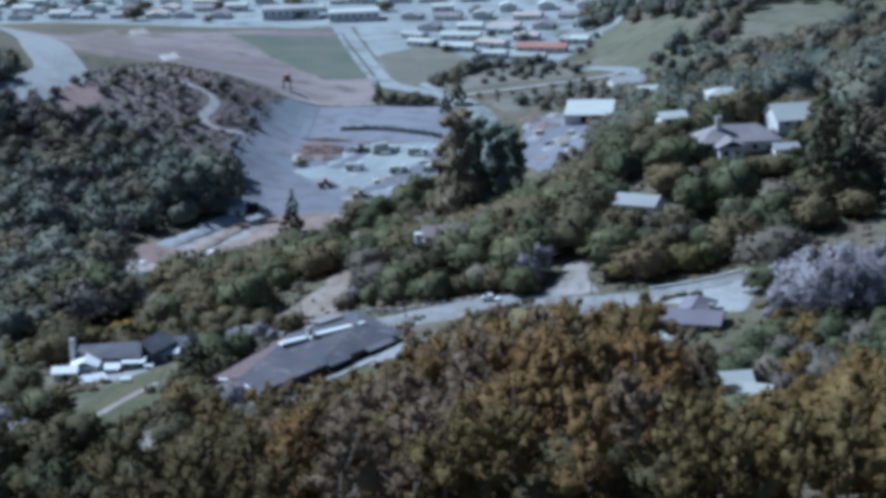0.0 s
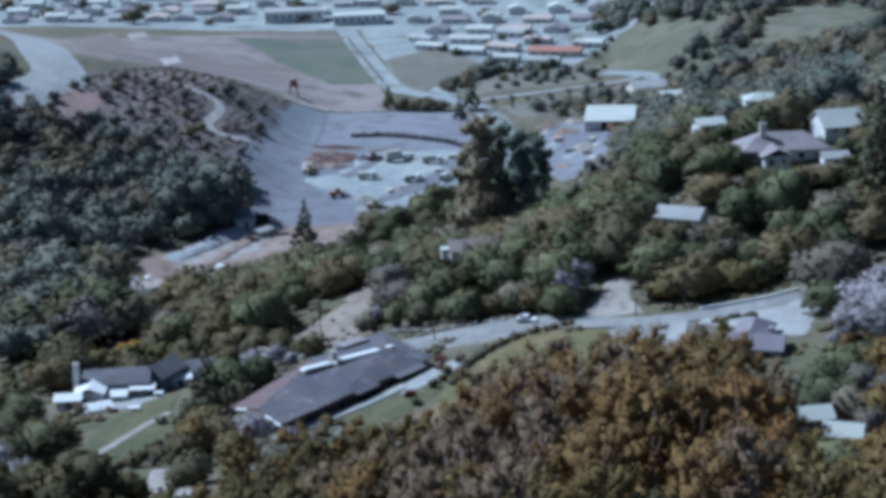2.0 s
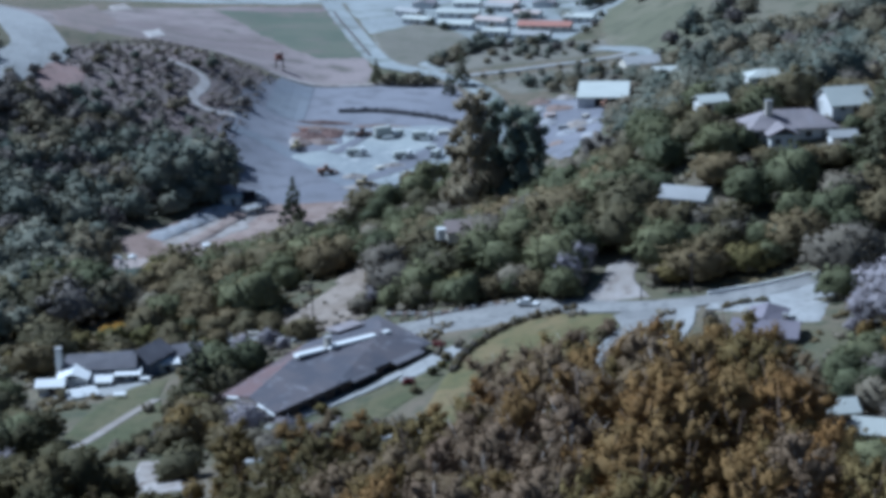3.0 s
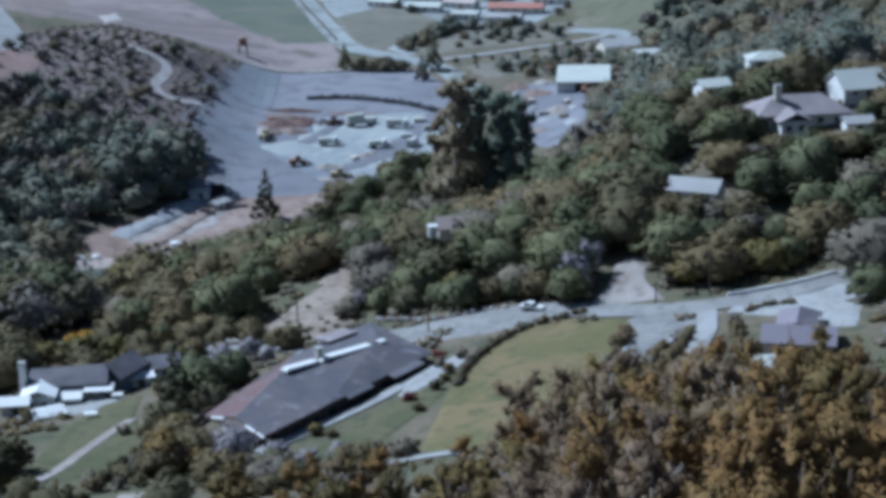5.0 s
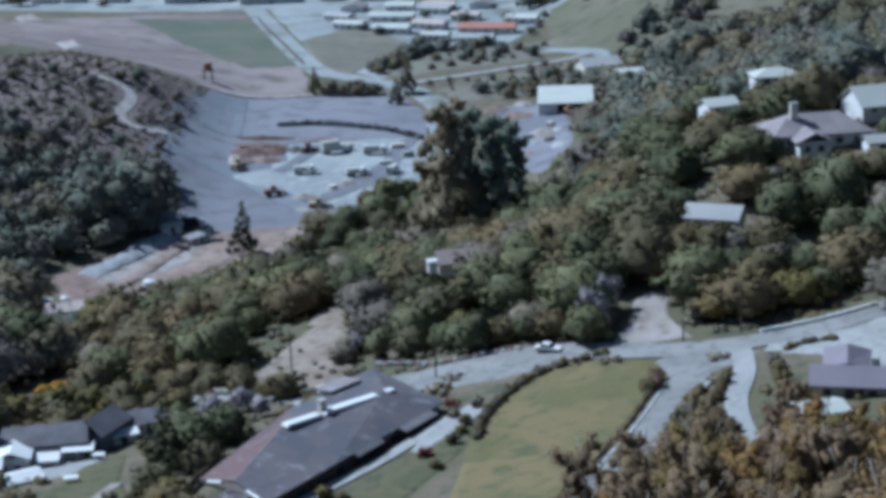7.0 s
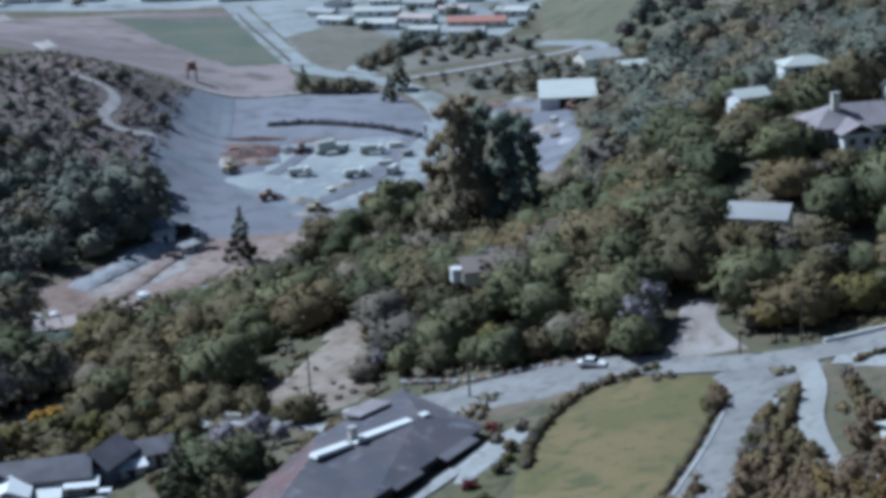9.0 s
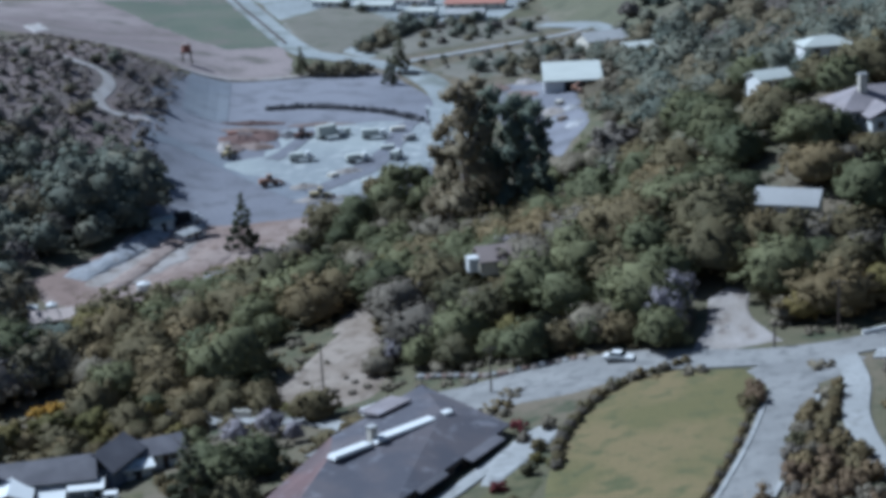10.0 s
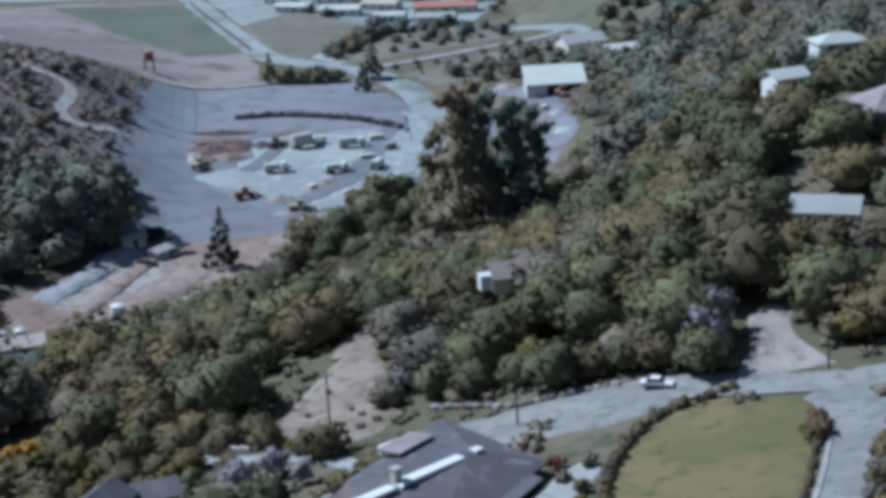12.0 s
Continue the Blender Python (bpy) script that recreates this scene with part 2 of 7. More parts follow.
# ---- mesh helpers ----
class Shape:
    """Collects corners and faces of one part."""

    def __init__(self):
        self.v, self.f = [], []

    def add(self, corners, faces):
        n = len(self.v)
        self.v += [tuple(c) for c in corners]
        self.f += [tuple(n + i for i in face) for face in faces]
        return self

    def box(self, x, y, z, sx, sy, sz, turn=0.0, taper=1.0):
        """A box on (x, y, z), its base's middle."""
        c, s = math.cos(turn), math.sin(turn)
        pts = []
        for k, h in ((1.0, 0), (taper, sz)):
            for px, py in ((-1, -1), (1, -1), (1, 1), (-1, 1)):
                a, b = px * sx / 2 * k, py * sy / 2 * k
                pts.append((x + a * c - b * s, y + a * s + b * c, z + h))
        return self.add(pts, [(3, 2, 1, 0), (4, 5, 6, 7), (0, 1, 5, 4), (1, 2, 6, 5), (2, 3, 7, 6), (3, 0, 4, 7)])

    def prism(self, outline, z0, z1):
        n = len(outline)
        pts = [(x, y, z0) for x, y in outline] + [(x, y, z1) for x, y in outline]
        return self.add(pts, [tuple(range(n - 1, -1, -1)), tuple(range(n, 2 * n))] + [(i, (i + 1) % n, n + (i + 1) % n, n + i) for i in range(n)])

    def slab(self, top, thick):
        """A sloping plate: its upper corners, in turn, and a thickness downwards."""
        n = len(top)
        low = [(x, y, z - thick) for x, y, z in top]
        return self.add(list(top) + low, [tuple(range(n)), tuple(range(2 * n - 1, n - 1, -1))] + [(i, n + i, n + (i + 1) % n, (i + 1) % n) for i in range(n)])

    def tube(self, points, radii, sides=6):
        rings = []
        for i, p in enumerate(points):
            p = Vector(p)
            d = Vector(points[min(i + 1, len(points) - 1)]) - Vector(points[max(i - 1, 0)])
            q = d.to_track_quat("Z", "Y")
            rings.append([p + q @ Vector((math.cos(a) * radii[i], math.sin(a) * radii[i], 0)) for a in (2 * math.pi * k / sides for k in range(sides))])
        faces = [(r * sides + k, r * sides + (k + 1) % sides, (r + 1) * sides + (k + 1) % sides, (r + 1) * sides + k) for r in range(len(points) - 1) for k in range(sides)]
        faces += [tuple(range(sides - 1, -1, -1)), tuple(range((len(points) - 1) * sides, len(points) * sides))]
        return self.add([c for ring in rings for c in ring], faces)

    def wheel(self, x, y, z, r, w, turn=0.0, sides=12):
        ax = Vector((-math.sin(turn), math.cos(turn), 0))
        m = Vector((x, y, z))
        return self.tube([m - ax * w / 2, m - ax * w * 0.4, m + ax * w * 0.4, m + ax * w / 2], [r * 0.85, r, r, r * 0.85], sides)

    def mesh(self, name, smooth=False):
        me = bpy.data.meshes.new(name)
        me.from_pydata(self.v, [], self.f)
        if smooth:
            me.polygons.foreach_set("use_smooth", [True] * len(me.polygons))
        me.update()
        return me


def part(name, shape, material, parent=None, label="", smooth=False, rounded=0.0):
    """One mesh object, under a thing or a part."""
    me = shape.mesh(name, smooth) if isinstance(shape, Shape) else shape
    if rounded:
        bm = bmesh.new()
        bm.from_mesh(me)
        bmesh.ops.bevel(bm, geom=bm.edges[:], offset=rounded, segments=1, affect="EDGES", clamp_overlap=True)
        bm.to_mesh(me)
        bm.free()
    me.materials.clear()
    me.materials.append(material)
    ob = new(name, me)
    if parent:
        ob.parent = parent
    if label:
        ob["label"] = label
    return ob


def thing(name, m, label, category, group="", kind=""):
    ob = new(name)
    ob.matrix_world = m
    return tagged(ob, label, category, group, kind)


# ---- the lie of the land: sections from the near hill across the valley, (distance, height) ----
SECTIONS = {}
SECTIONS[-260] = [(0, 62), (150, 22), (300, -4), (430, -4), (520, 22), (600, 38), (700, 30), (850, 0), (1000, -16)]
SECTIONS[-160] = [(0, 60), (150, 20), (250, -2), (350, -12), (430, -12), (500, 2), (560, 18), (620, 20), (700, 8), (800, -8), (950, -18)]
SECTIONS[-110] = [(0, 62), (150, 22), (230, 4), (300, -9), (350, -15), (430, -20), (480, -16), (540, -2), (600, 4), (650, 5), (700, -4), (780, -17), (900, -20)]
SECTIONS[-70] = [(0, 66), (140, 22), (210, 6), (258, 0), (300, -7), (350, -13), (390, -15), (433, -21), (520, -22), (580, -17), (640, -20)]
SECTIONS[-17] = [(0, 72), (120, 34), (160, 25), (210, 12), (250, 1), (290, 0), (320, -3.5), (343, -7), (366, -4), (390, -6), (430, -16), (470, -20)]
SECTIONS[20] = [(0, 76), (100, 40), (140, 33), (172, 27), (217, 14), (250, 8), (276, 5.5), (300, 4.5), (315, 3), (335, 5), (352, 7), (375, 5), (410, -5), (450, -16), (490, -20)]
SECTIONS[60] = [(0, 78), (120, 38), (190, 24), (217, 16), (260, 10), (296, 9), (312, 7), (330, 6), (358, 12), (400, 20), (440, 19), (520, 2), (600, -14), (650, -19)]
SECTIONS[100] = [(0, 78), (120, 38), (200, 22), (290, 12), (330, 12), (363, 15), (410, 24), (440, 24), (520, 12), (620, -6), (720, -10), (820, 0), (950, 4)]
SECTIONS[180] = [(0, 75), (200, 25), (300, 16), (420, 30), (520, 24), (650, 6), (800, 4), (1000, 2)]
SECTIONS[320] = [(0, 75), (250, 30), (420, 36), (650, 18), (900, 8)]
LAND_X0, LAND_X1, LAND_Y0, LAND_Y1, LAND_STEP = -360, 420, -200, 1400, 5.0


def land_table():
    xs = np.arange(LAND_X0, LAND_X1 + 1, LAND_STEP)
    ys = np.arange(LAND_Y0, LAND_Y1 + 1, LAND_STEP)
    keys = sorted(SECTIONS)
    cuts = [np.interp(ys, [p[0] for p in SECTIONS[k]], [p[1] for p in SECTIONS[k]]) for k in keys]
    table = np.empty((len(ys), len(xs)))
    for row in range(len(ys)):
        table[row] = np.interp(xs, keys, [c[row] for c in cuts])
    weights = np.exp(-0.5 * (np.arange(-4, 5) / 1.5) ** 2)
    weights /= weights.sum()
    for axis in (0, 1):
        pad = [(4, 4) if a == axis else (0, 0) for a in (0, 1)]
        wide = np.pad(table, pad, mode="edge")
        table = sum(w * np.take(wide, range(i, i + table.shape[axis]), axis=axis) for i, w in enumerate(weights))
    # far away the ground runs out level
    fade = np.clip((ys - 900) / 400, 0, 1)[:, None]
    return table * (1 - fade) + -20 * fade


LAND = land_table()


def height(x, y):
    """The height of the ground, in metres."""
    u = min(max((x - LAND_X0) / LAND_STEP, 0), LAND.shape[1] - 1.001)
    v = min(max((y - LAND_Y0) / LAND_STEP, 0), LAND.shape[0] - 1.001)
    i, j = int(u), int(v)
    u, v = u - i, v - j
    return float((LAND[j, i] * (1 - u) + LAND[j, i + 1] * u) * (1 - v) + (LAND[j + 1, i] * (1 - u) + LAND[j + 1, i + 1] * u) * v)


# ---- ground: one sheet to the horizon ----
def ground_sheet():
    xs = [-4500, -2500, -1400, -800, -520] + list(np.arange(-360, 421, 5.0)) + [560, 800, 1300, 2400, 4500]
    ys = [-2500, -1200, -600, -350] + list(np.arange(-200, 1401, 5.0)) + [1600, 2000, 3000, 4700]
    verts = [(x, y, height(x, y)) for y in ys for x in xs]
    n = len(xs)
    faces = [(j * n + i, j * n + i + 1, (j + 1) * n + i + 1, (j + 1) * n + i) for j in range(len(ys) - 1) for i in range(n - 1)]
    shape = Shape()
    shape.v, shape.f = verts, faces
    ob = part("ground", shape, SCRUB, smooth=True)
    return tagged(ob, "rolling ground of dry scrub and bare earth", "ground", kind="structure")


ground_sheet()


def drape(name, outline, material, label, category, lift=0.15, rings=14, ragged=0.6, kind="structure", detail=2.5):
    """A patch of other ground laid on the land, with an uneven edge."""
    cx, cy = sum(p[0] for p in outline) / len(outline), sum(p[1] for p in outline) / len(outline)
    edge = []
    for i, a in enumerate(outline):
        b = outline[(i + 1) % len(outline)]
        steps = max(1, int(math.dist(a, b) / detail))
        for k in range(steps):
            x, y = a[0] + (b[0] - a[0]) * k / steps, a[1] + (b[1] - a[1]) * k / steps
            w = noise.noise(Vector((x * 0.15, y * 0.15, 3.7))) * ragged * 2
            d = math.hypot(x - cx, y - cy) or 1
            edge.append((x + (x - cx) / d * w, y + (y - cy) / d * w))
    n = len(edge)
    shape = Shape()
    verts = [(cx, cy, height(cx, cy) + lift)]
    for r in range(1, rings + 1):
        k = r / rings
        for x, y in edge:
            px, py = cx + (x - cx) * k, cy + (y - cy) * k
            verts.append((px, py, height(px, py) + (lift if r < rings else -0.1)))
    faces = [(0, 1 + i, 1 + (i + 1) % n) for i in range(n)]
    for r in range(rings - 1):
        a = 1 + r * n
        faces += [(a + i, a + n + i, a + n + (i + 1) % n, a + (i + 1) % n) for i in range(n)]
    shape.v, shape.f = verts, faces
    return tagged(part(name, shape, material, smooth=True), label, category, kind=kind)


def spline(points, step=2.0):
    """Points of a smooth line through those given."""
    out = []
    pts = [Vector(p) for p in points]
    pts = [pts[0] * 2 - pts[1]] + pts + [pts[-1] * 2 - pts[-2]]
    for i in range(1, len(pts) - 2):
        a, b, c, d = pts[i - 1:i + 3]
        n = max(1, int((c - b).length / step))
        for k in range(n):
            t = k / n
            out.append(0.5 * ((2 * b) + (c - a) * t + (2 * a - 5 * b + 4 * c - d) * t * t + (3 * b - a - 3 * c + d) * t ** 3))
    out.append(pts[-2])
    return out


def ribbon(name, points, width, material, label, category, lift=0.2, across=4, kind="structure", thick=0.3):
    """A road or path: a strip laid on the land along a line."""
    line = spline([(x, y, 0) for x, y in points])
    shape = Shape()
    verts, faces = [], []
    for i, p in enumerate(line):
        d = line[min(i + 1, len(line) - 1)] - line[max(i - 1, 0)]
        side = Vector((d.y, -d.x, 0)).normalized()
        row = []
        for k in range(across + 1):
            q = p + side * width * (k / across - 0.5)
            row.append((q.x, q.y, height(q.x, q.y) + lift))
        row = [(*row[0][:2], row[0][2] - thick)] + row + [(*row[-1][:2], row[-1][2] - thick)]
        verts += row
    n = across + 3
    for i in range(len(line) - 1):
        faces += [(i * n + k, (i + 1) * n + k, (i + 1) * n + k + 1, i * n + k + 1) for k in range(n - 1)]
    shape.v, shape.f = verts, faces
    return tagged(part(name, shape, material, smooth=False), label, category, kind=kind)


def berm(name, points, width, tall, material, label, group=""):
    """A long bank of loose earth, rounded across, with uneven sides."""
    line = spline([(x, y, 0) for x, y in points], 1.5)
    shape = Shape()
    across = 8
    for i, p in enumerate(line):
        d = line[min(i + 1, len(line) - 1)] - line[max(i - 1, 0)]
        side = Vector((d.y, -d.x, 0)).normalized()
        end = min(1, i / 4, (len(line) - 1 - i) / 4)
        for k in range(across + 1):
            u = k / across * 2 - 1
            q = p + side * width / 2 * u * (0.85 + 0.3 * noise.noise(Vector((p.x * 0.2, p.y * 0.2, k))))
            up = tall * (1 - u * u) * end * (0.8 + 0.6 * noise.noise(Vector((q.x * 0.4, q.y * 0.4, 2))))
            shape.v.append((q.x, q.y, height(q.x, q.y) + 0.3 + (up if abs(u) < 1 and end > 0 else -0.8)))
    n = across + 1
    shape.f = [(i * n + k, (i + 1) * n + k, (i + 1) * n + k + 1, i * n + k + 1) for i in range(len(line) - 1) for k in range(across)]
    return tagged(part(name, shape, material, smooth=True), label, "mound", group)


PIT = [(-66, 562), (-54, 570), (-49, 580), (-49, 608), (-33, 616), (-2, 618), (0, 572), (-4, 545), (-14, 530), (-25, 522), (-37, 527), (-47, 545), (-60, 554)]
# the quarry and the ground about it
drape("quarry_ground", [(-92, 684), (-60, 701), (-12, 701), (4, 640), (-1, 567), (-6, 515), (-26, 506), (-54, 500), (-80, 508), (-90, 544), (-92, 600)], QUARRY, "blue-grey gravel of a quarry yard with worn banks", "quarry", 0.2, 22)
drape("pit_floor_ground", PIT, PIT_FLOOR, "pale graded floor of the quarry yard", "yard", 0.35, 14, 1.5)
drape("pit_apron_ground", [(-2, 640), (6, 632), (5, 594), (-1, 565), (-7, 538), (-11, 540), (-6, 580), (-1, 612)], PIT_FLOOR, "pale graded strip along the edge of the yard", "yard", 0.55, 8, 1.2)
drape("dirt_slope_ground", [(-102, 456), (-89, 477), (-76, 507), (-54, 508), (-36, 508), (-40, 486), (-52, 462), (-69, 444), (-83, 438), (-96, 441)], DIRT, "bare reddish earth slope beside the quarry", "earth", 0.3, 12, 1.5)
drape("tip_ground", [(-90, 468), (-76, 495), (-66, 500), (-66, 476), (-80, 452), (-90, 452)], PALE_DIRT, "pale rubble and spoil on the earth slope", "rubble", 0.45, 10, 1.5)
drape("dry_field_ground", [(-230, 760), (-190, 900), (-140, 945), (-88, 950), (-50, 772), (-46, 698), (-88, 694), (-112, 702), (-140, 660), (-170, 640)], DRY_FIELD, "dry mown field of pinkish-brown grass", "field", 0.15, 26, 2, detail=5)
drape("red_earth_ground", [(-149.5, 559.5), (-146.1, 575.7), (-138.9, 577.9), (-133.7, 562.1), (-136.2, 546.0), (-143.5, 542.4)], RED_EARTH, "patch of bare reddish earth on the brushy hill", "earth", 0.45, 8, 1.5)
drape("bare_field_ground", [(-149.9, 738.7), (-154.9, 804.8), (-143.8, 766.2), (-134.6, 680.9)], PATH_DUST, "pale scraped patch in the dry field", "earth", 0.4, 6, 1.5)
drape("bare_field_ground", [(-200.2, 898.2), (-198.7, 934.9), (-184.9, 889.9), (-188.3, 859.2)], PALE_DIRT, "pale bare patch in the dry field", "earth", 0.4, 6, 1.5)
drape("dark_field_ground", [(-213.0, 820.4), (-210.0, 906.2), (-170.0, 796.2), (-145.6, 634.4), (-161.2, 641.9)], BRUSH_SOIL, "darker mauve-brown stubble in the dry field", "field", 0.3, 12, 4.0, detail=4)
drape("green_field_ground", [(-150, 925), (-86, 925), (-53, 770), (-74, 764), (-103, 815)], GREEN_FIELD, "green playing field beyond the quarry", "field", 0.35, 18, 3.0, detail=4)
drape("town_ground", [(-330, 960), (-80, 955), (-44, 770), (-20, 730), (20, 755), (60, 860), (120, 1000), (300, 1200), (200, 1380), (-340, 1390)], TOWN_GROUND, "pale streets and yards of a distant town", "town", 0.12, 40, 2, detail=12)
drape("brush_hill_ground", [(-150, 600), (-128, 640), (-108, 670), (-86, 686), (-83, 600), (-84, 560), (-98, 530), (-122, 548), (-150, 545)], BRUSH_SOIL, "pinkish dry soil of a brushy hill", "hillside", 0.2, 16, 2, detail=4)
drape("fallow_ground", [(-57, 842), (-30, 884), (-11, 836), (-4, 808), (-18, 780), (-32, 740), (-44, 762)], FALLOW, "tawny fallow ground beside the valley road", "field", 0.4, 14, 1.5, detail=4)
drape("orchard_ground", [(-26, 752), (-2, 800), (30, 806), (58, 800), (60, 770), (44, 758), (8, 742), (-14, 728)], FALLOW, "brown orchard ground beyond the quarry", "field", 0.35, 14, 1.5, detail=4)
drape("hollow_ground", [(2, 700), (24, 724), (60, 742), (66, 712), (40, 682), (14, 676)], FALLOW, "dull grass behind the shed", "field", 0.3, 10, 1.5)
drape("cut_yard", [(-50, 236), (-43, 237), (-37, 208), (-48, 209)], PALE_DIRT, "pale bare yard below the gardens", "yard", 0.25, 8, 0.5)
ribbon("bend_road", [(52, 778), (61.6, 766), (69.6, 749), (74, 726), (77.6, 696), (86, 671)], 7, TOWN_GROUND, "pale road bending round the far hillside", "road", 0.5)
drape("gravel_yard", [(24, 664), (50, 662), (46, 600), (43, 560), (31, 530), (22, 560), (20, 610)], QUARRY, "grey gravel yard before an open shed", "yard", 0.3, 14, 1.0)
drape("hill_grass_ground", [(56, 790), (70, 712), (120, 722), (150, 760), (140, 850), (100, 900), (60, 890)], GRASS_HILL, "grassy hillside meadow among trees", "meadow", 0.3, 14, 2)
drape("far_meadow_ground", [(112, 750), (140, 725), (190, 700), (250, 740), (255, 860), (190, 890), (140, 850)], GRASS_HILL, "sunny grass slope between dark trees", "meadow", 0.3, 14, 2)
drape("lawn", [(-6, 248), (-2, 272), (2, 293), (8, 307), (14, 311), (23, 312), (32, 307.5), (33.3, 303), (31.5, 292), (24.4, 274.5), (16.3, 256.5), (6.8, 237)], LAWN, "mown lawn, green with tawny dry patches", "lawn", 0.2, 16, 0.3)
drape("cut_bank_ground", [(-43, 344), (-38, 354), (-33.5, 362), (-29, 371), (-25.5, 383), (-22.8, 383), (-22.2, 366), (-22.2, 352), (-21, 341), (-24, 335), (-31, 331), (-38, 335)], TAN_DIRT, "bare tan earth of a cut bank", "earth", 0.3, 10, 1.2)
ribbon("bank_track", [(-28.5, 370), (-26.5, 380), (-24.5, 390), (-21.9, 402), (-20, 412)], 4.5, TAN_DIRT, "pale dirt track climbing from the cut bank", "track", 0.3)
drape("dirt_drive", [(26, 318), (30, 326), (33, 338), (37, 342), (40, 338), (38, 328), (41, 316)], PALE_DIRT, "dusty earth drive up into the trees", "drive", 0.22, 8, 0.8)
drape("garden_grass", [(-68, 247), (-60, 244), (-54, 250), (-50, 264), (-53, 275), (-56, 284), (-58, 304), (-64, 300), (-68, 284), (-68, 266)], GARDEN_GRASS, "garden lawn before a white house", "lawn", 0.2, 10, 0.5)
drape("front_garden_grass", [(-24, 246), (-12, 256), (-1, 277), (-3, 285), (-12, 273), (-23, 257), (-28, 250)], GARDEN_GRASS, "strip of front garden grass by a long house", "lawn", 0.18, 10, 0.4)
ribbon("road_main", [(-31, 303), (-25, 311), (-17, 319), (-7, 322.5), (4, 321.5), (14, 319.5), (24, 315.5), (36, 310.5), (48, 309), (58, 311), (72, 316), (100, 326)], 8.0, ASPHALT, "grey asphalt road along the hillside", "road", 0.25)
drape("road_apron", [(-22, 320), (-14, 329), (-6, 326.8), (0, 324.4), (8, 321), (17, 317.4), (18, 312.6), (7, 310.4), (-1, 311.4), (-5.3, 310.4), (-12, 311)], ASPHALT, "wide paved apron of the road by the long house", "road", 0.22, 8, 0.3)
ribbon("lower_walk", [(-34, 226.5), (-30.5, 229.7), (-26, 234), (-20, 240.6), (-13.8, 240.2), (-8.9, 242.4), (-3.7, 242.6), (1.5, 241.6)], 3.2, CONCRETE, "pale walk below the front garden", "path", 0.3)
drape("terrace", [(-84, 300), (-82, 293.5), (-72, 289.5), (-66, 292), (-61, 299), (-61, 303), (-80, 302)], CONCRETE, "pale paved terrace before a white house", "terrace", 0.25, 8, 0.4)
ribbon("road_side", [(38, 308), (35.6, 291), (28.9, 274), (20.9, 256), (11.9, 236), (1.6, 215)], 7.0, ASPHALT, "straight grey asphalt street beside the lawn", "road", 0.22)
ribbon("driveway", [(47, 306), (45, 292), (41, 278), (39.5, 262), (41, 250)], 3.6, CONCRETE, "pale concrete driveway between planted strips", "driveway", 0.24)
ribbon("forecourt", [(52, 306), (60, 303), (70, 305), (78, 310)], 10, CONCRETE, "pale paved turning space before a house", "driveway", 0.24)
ribbon("hill_path", [(-116, 622), (-111, 621), (-105, 621), (-101.4, 615), (-100.2, 603), (-101.2, 588), (-98, 580.5), (-93.5, 581), (-86.5, 588)], 3.6, PATH_DUST, "winding pale dirt track down a brushy hill", "path", 0.35)
ribbon("highway", [(-240, 720), (-196, 690), (-168, 620), (-154, 580), (-168, 535), (-190, 500)], 20, CONCRETE, "pale road curving round the hill", "road", 0.4)
ribbon("valley_road", [(-100, 1010), (-86, 950), (-66, 850), (-46, 760), (-30, 735), (-8, 705), (4, 665), (6, 610), (0, 560)], 10.5, TOWN_GROUND, "pale road running down the valley", "road", 0.45)
drape("turning_space", [(62, 285), (70, 284), (74, 297), (69, 305), (56, 307), (52, 300), (58, 296)], CONCRETE, "pale paved turning space between houses", "driveway", 0.22, 8, 0.4)
for off in (-3.55, 3.55):
    ribbon("kerb", [(35.6 + off * 0.94, 291 - off * 0.33), (28.9 + off * 0.92, 274 - off * 0.38), (20.9 + off * 0.91, 256 - off * 0.40), (11.9 + off * 0.92, 236 - off * 0.40), (1.6 + off * 0.9, 215 - off * 0.42)], 0.7, CONCRETE, "pale concrete kerb along the street", "kerb", 0.36, 2)
drape("junction", [(31.5, 305), (33, 297), (40, 294), (44, 296), (50, 303), (46, 307), (36, 309)], ASPHALT, "paved mouth of the side street", "road", 0.235, 8, 0.2)
ribbon("quarry_lane", [(-85.7, 573.0), (-74.8, 572.7), (-62.9, 562.3), (-50.9, 545.1), (-39.5, 526.9), (-30.3, 522.6)], 7, RAMP, "pale wheel-worn lane across the quarry", "track", 0.3)
ribbon("quarry_ramp", [(-76, 692), (-74.5, 655), (-73, 618)], 14, RAMP, "paler haul ramp down into the quarry", "ramp", 0.33)
ribbon("quarry_road", [(-88, 694), (-60, 700), (-30, 702), (0, 690)], 5, PALE_DIRT, "dirt track along the rim of the quarry", "road", 0.45)
ribbon("orchard_road", [(-14, 714), (10, 728), (46, 746), (70, 752)], 4.5, CONCRETE, "narrow pale lane beyond the quarry", "road", 0.4)
ribbon("garden_path", [(-64.4, 245), (-62.1, 252.7), (-60.5, 262.4), (-58.2, 274.5), (-56.4, 282)], 2.0, PALE_DIRT, "pale garden path across the grass", "path", 0.3)
drape("patio", [(-10, 279), (-7.5, 278), (-2, 285.5), (1.5, 291), (4, 296), (1, 299), (-3, 295.5), (-7.5, 289)], CONCRETE, "pale paved patio beside the long house", "patio", 0.3, 8, 0.2)
ribbon("house_walk", [(-31.5, 256.5), (-24, 266.5), (-15, 276.5), (-9.5, 283.5), (-4.5, 290.5)], 2.6, CONCRETE, "pale concrete walk along the long house", "path", 0.28)
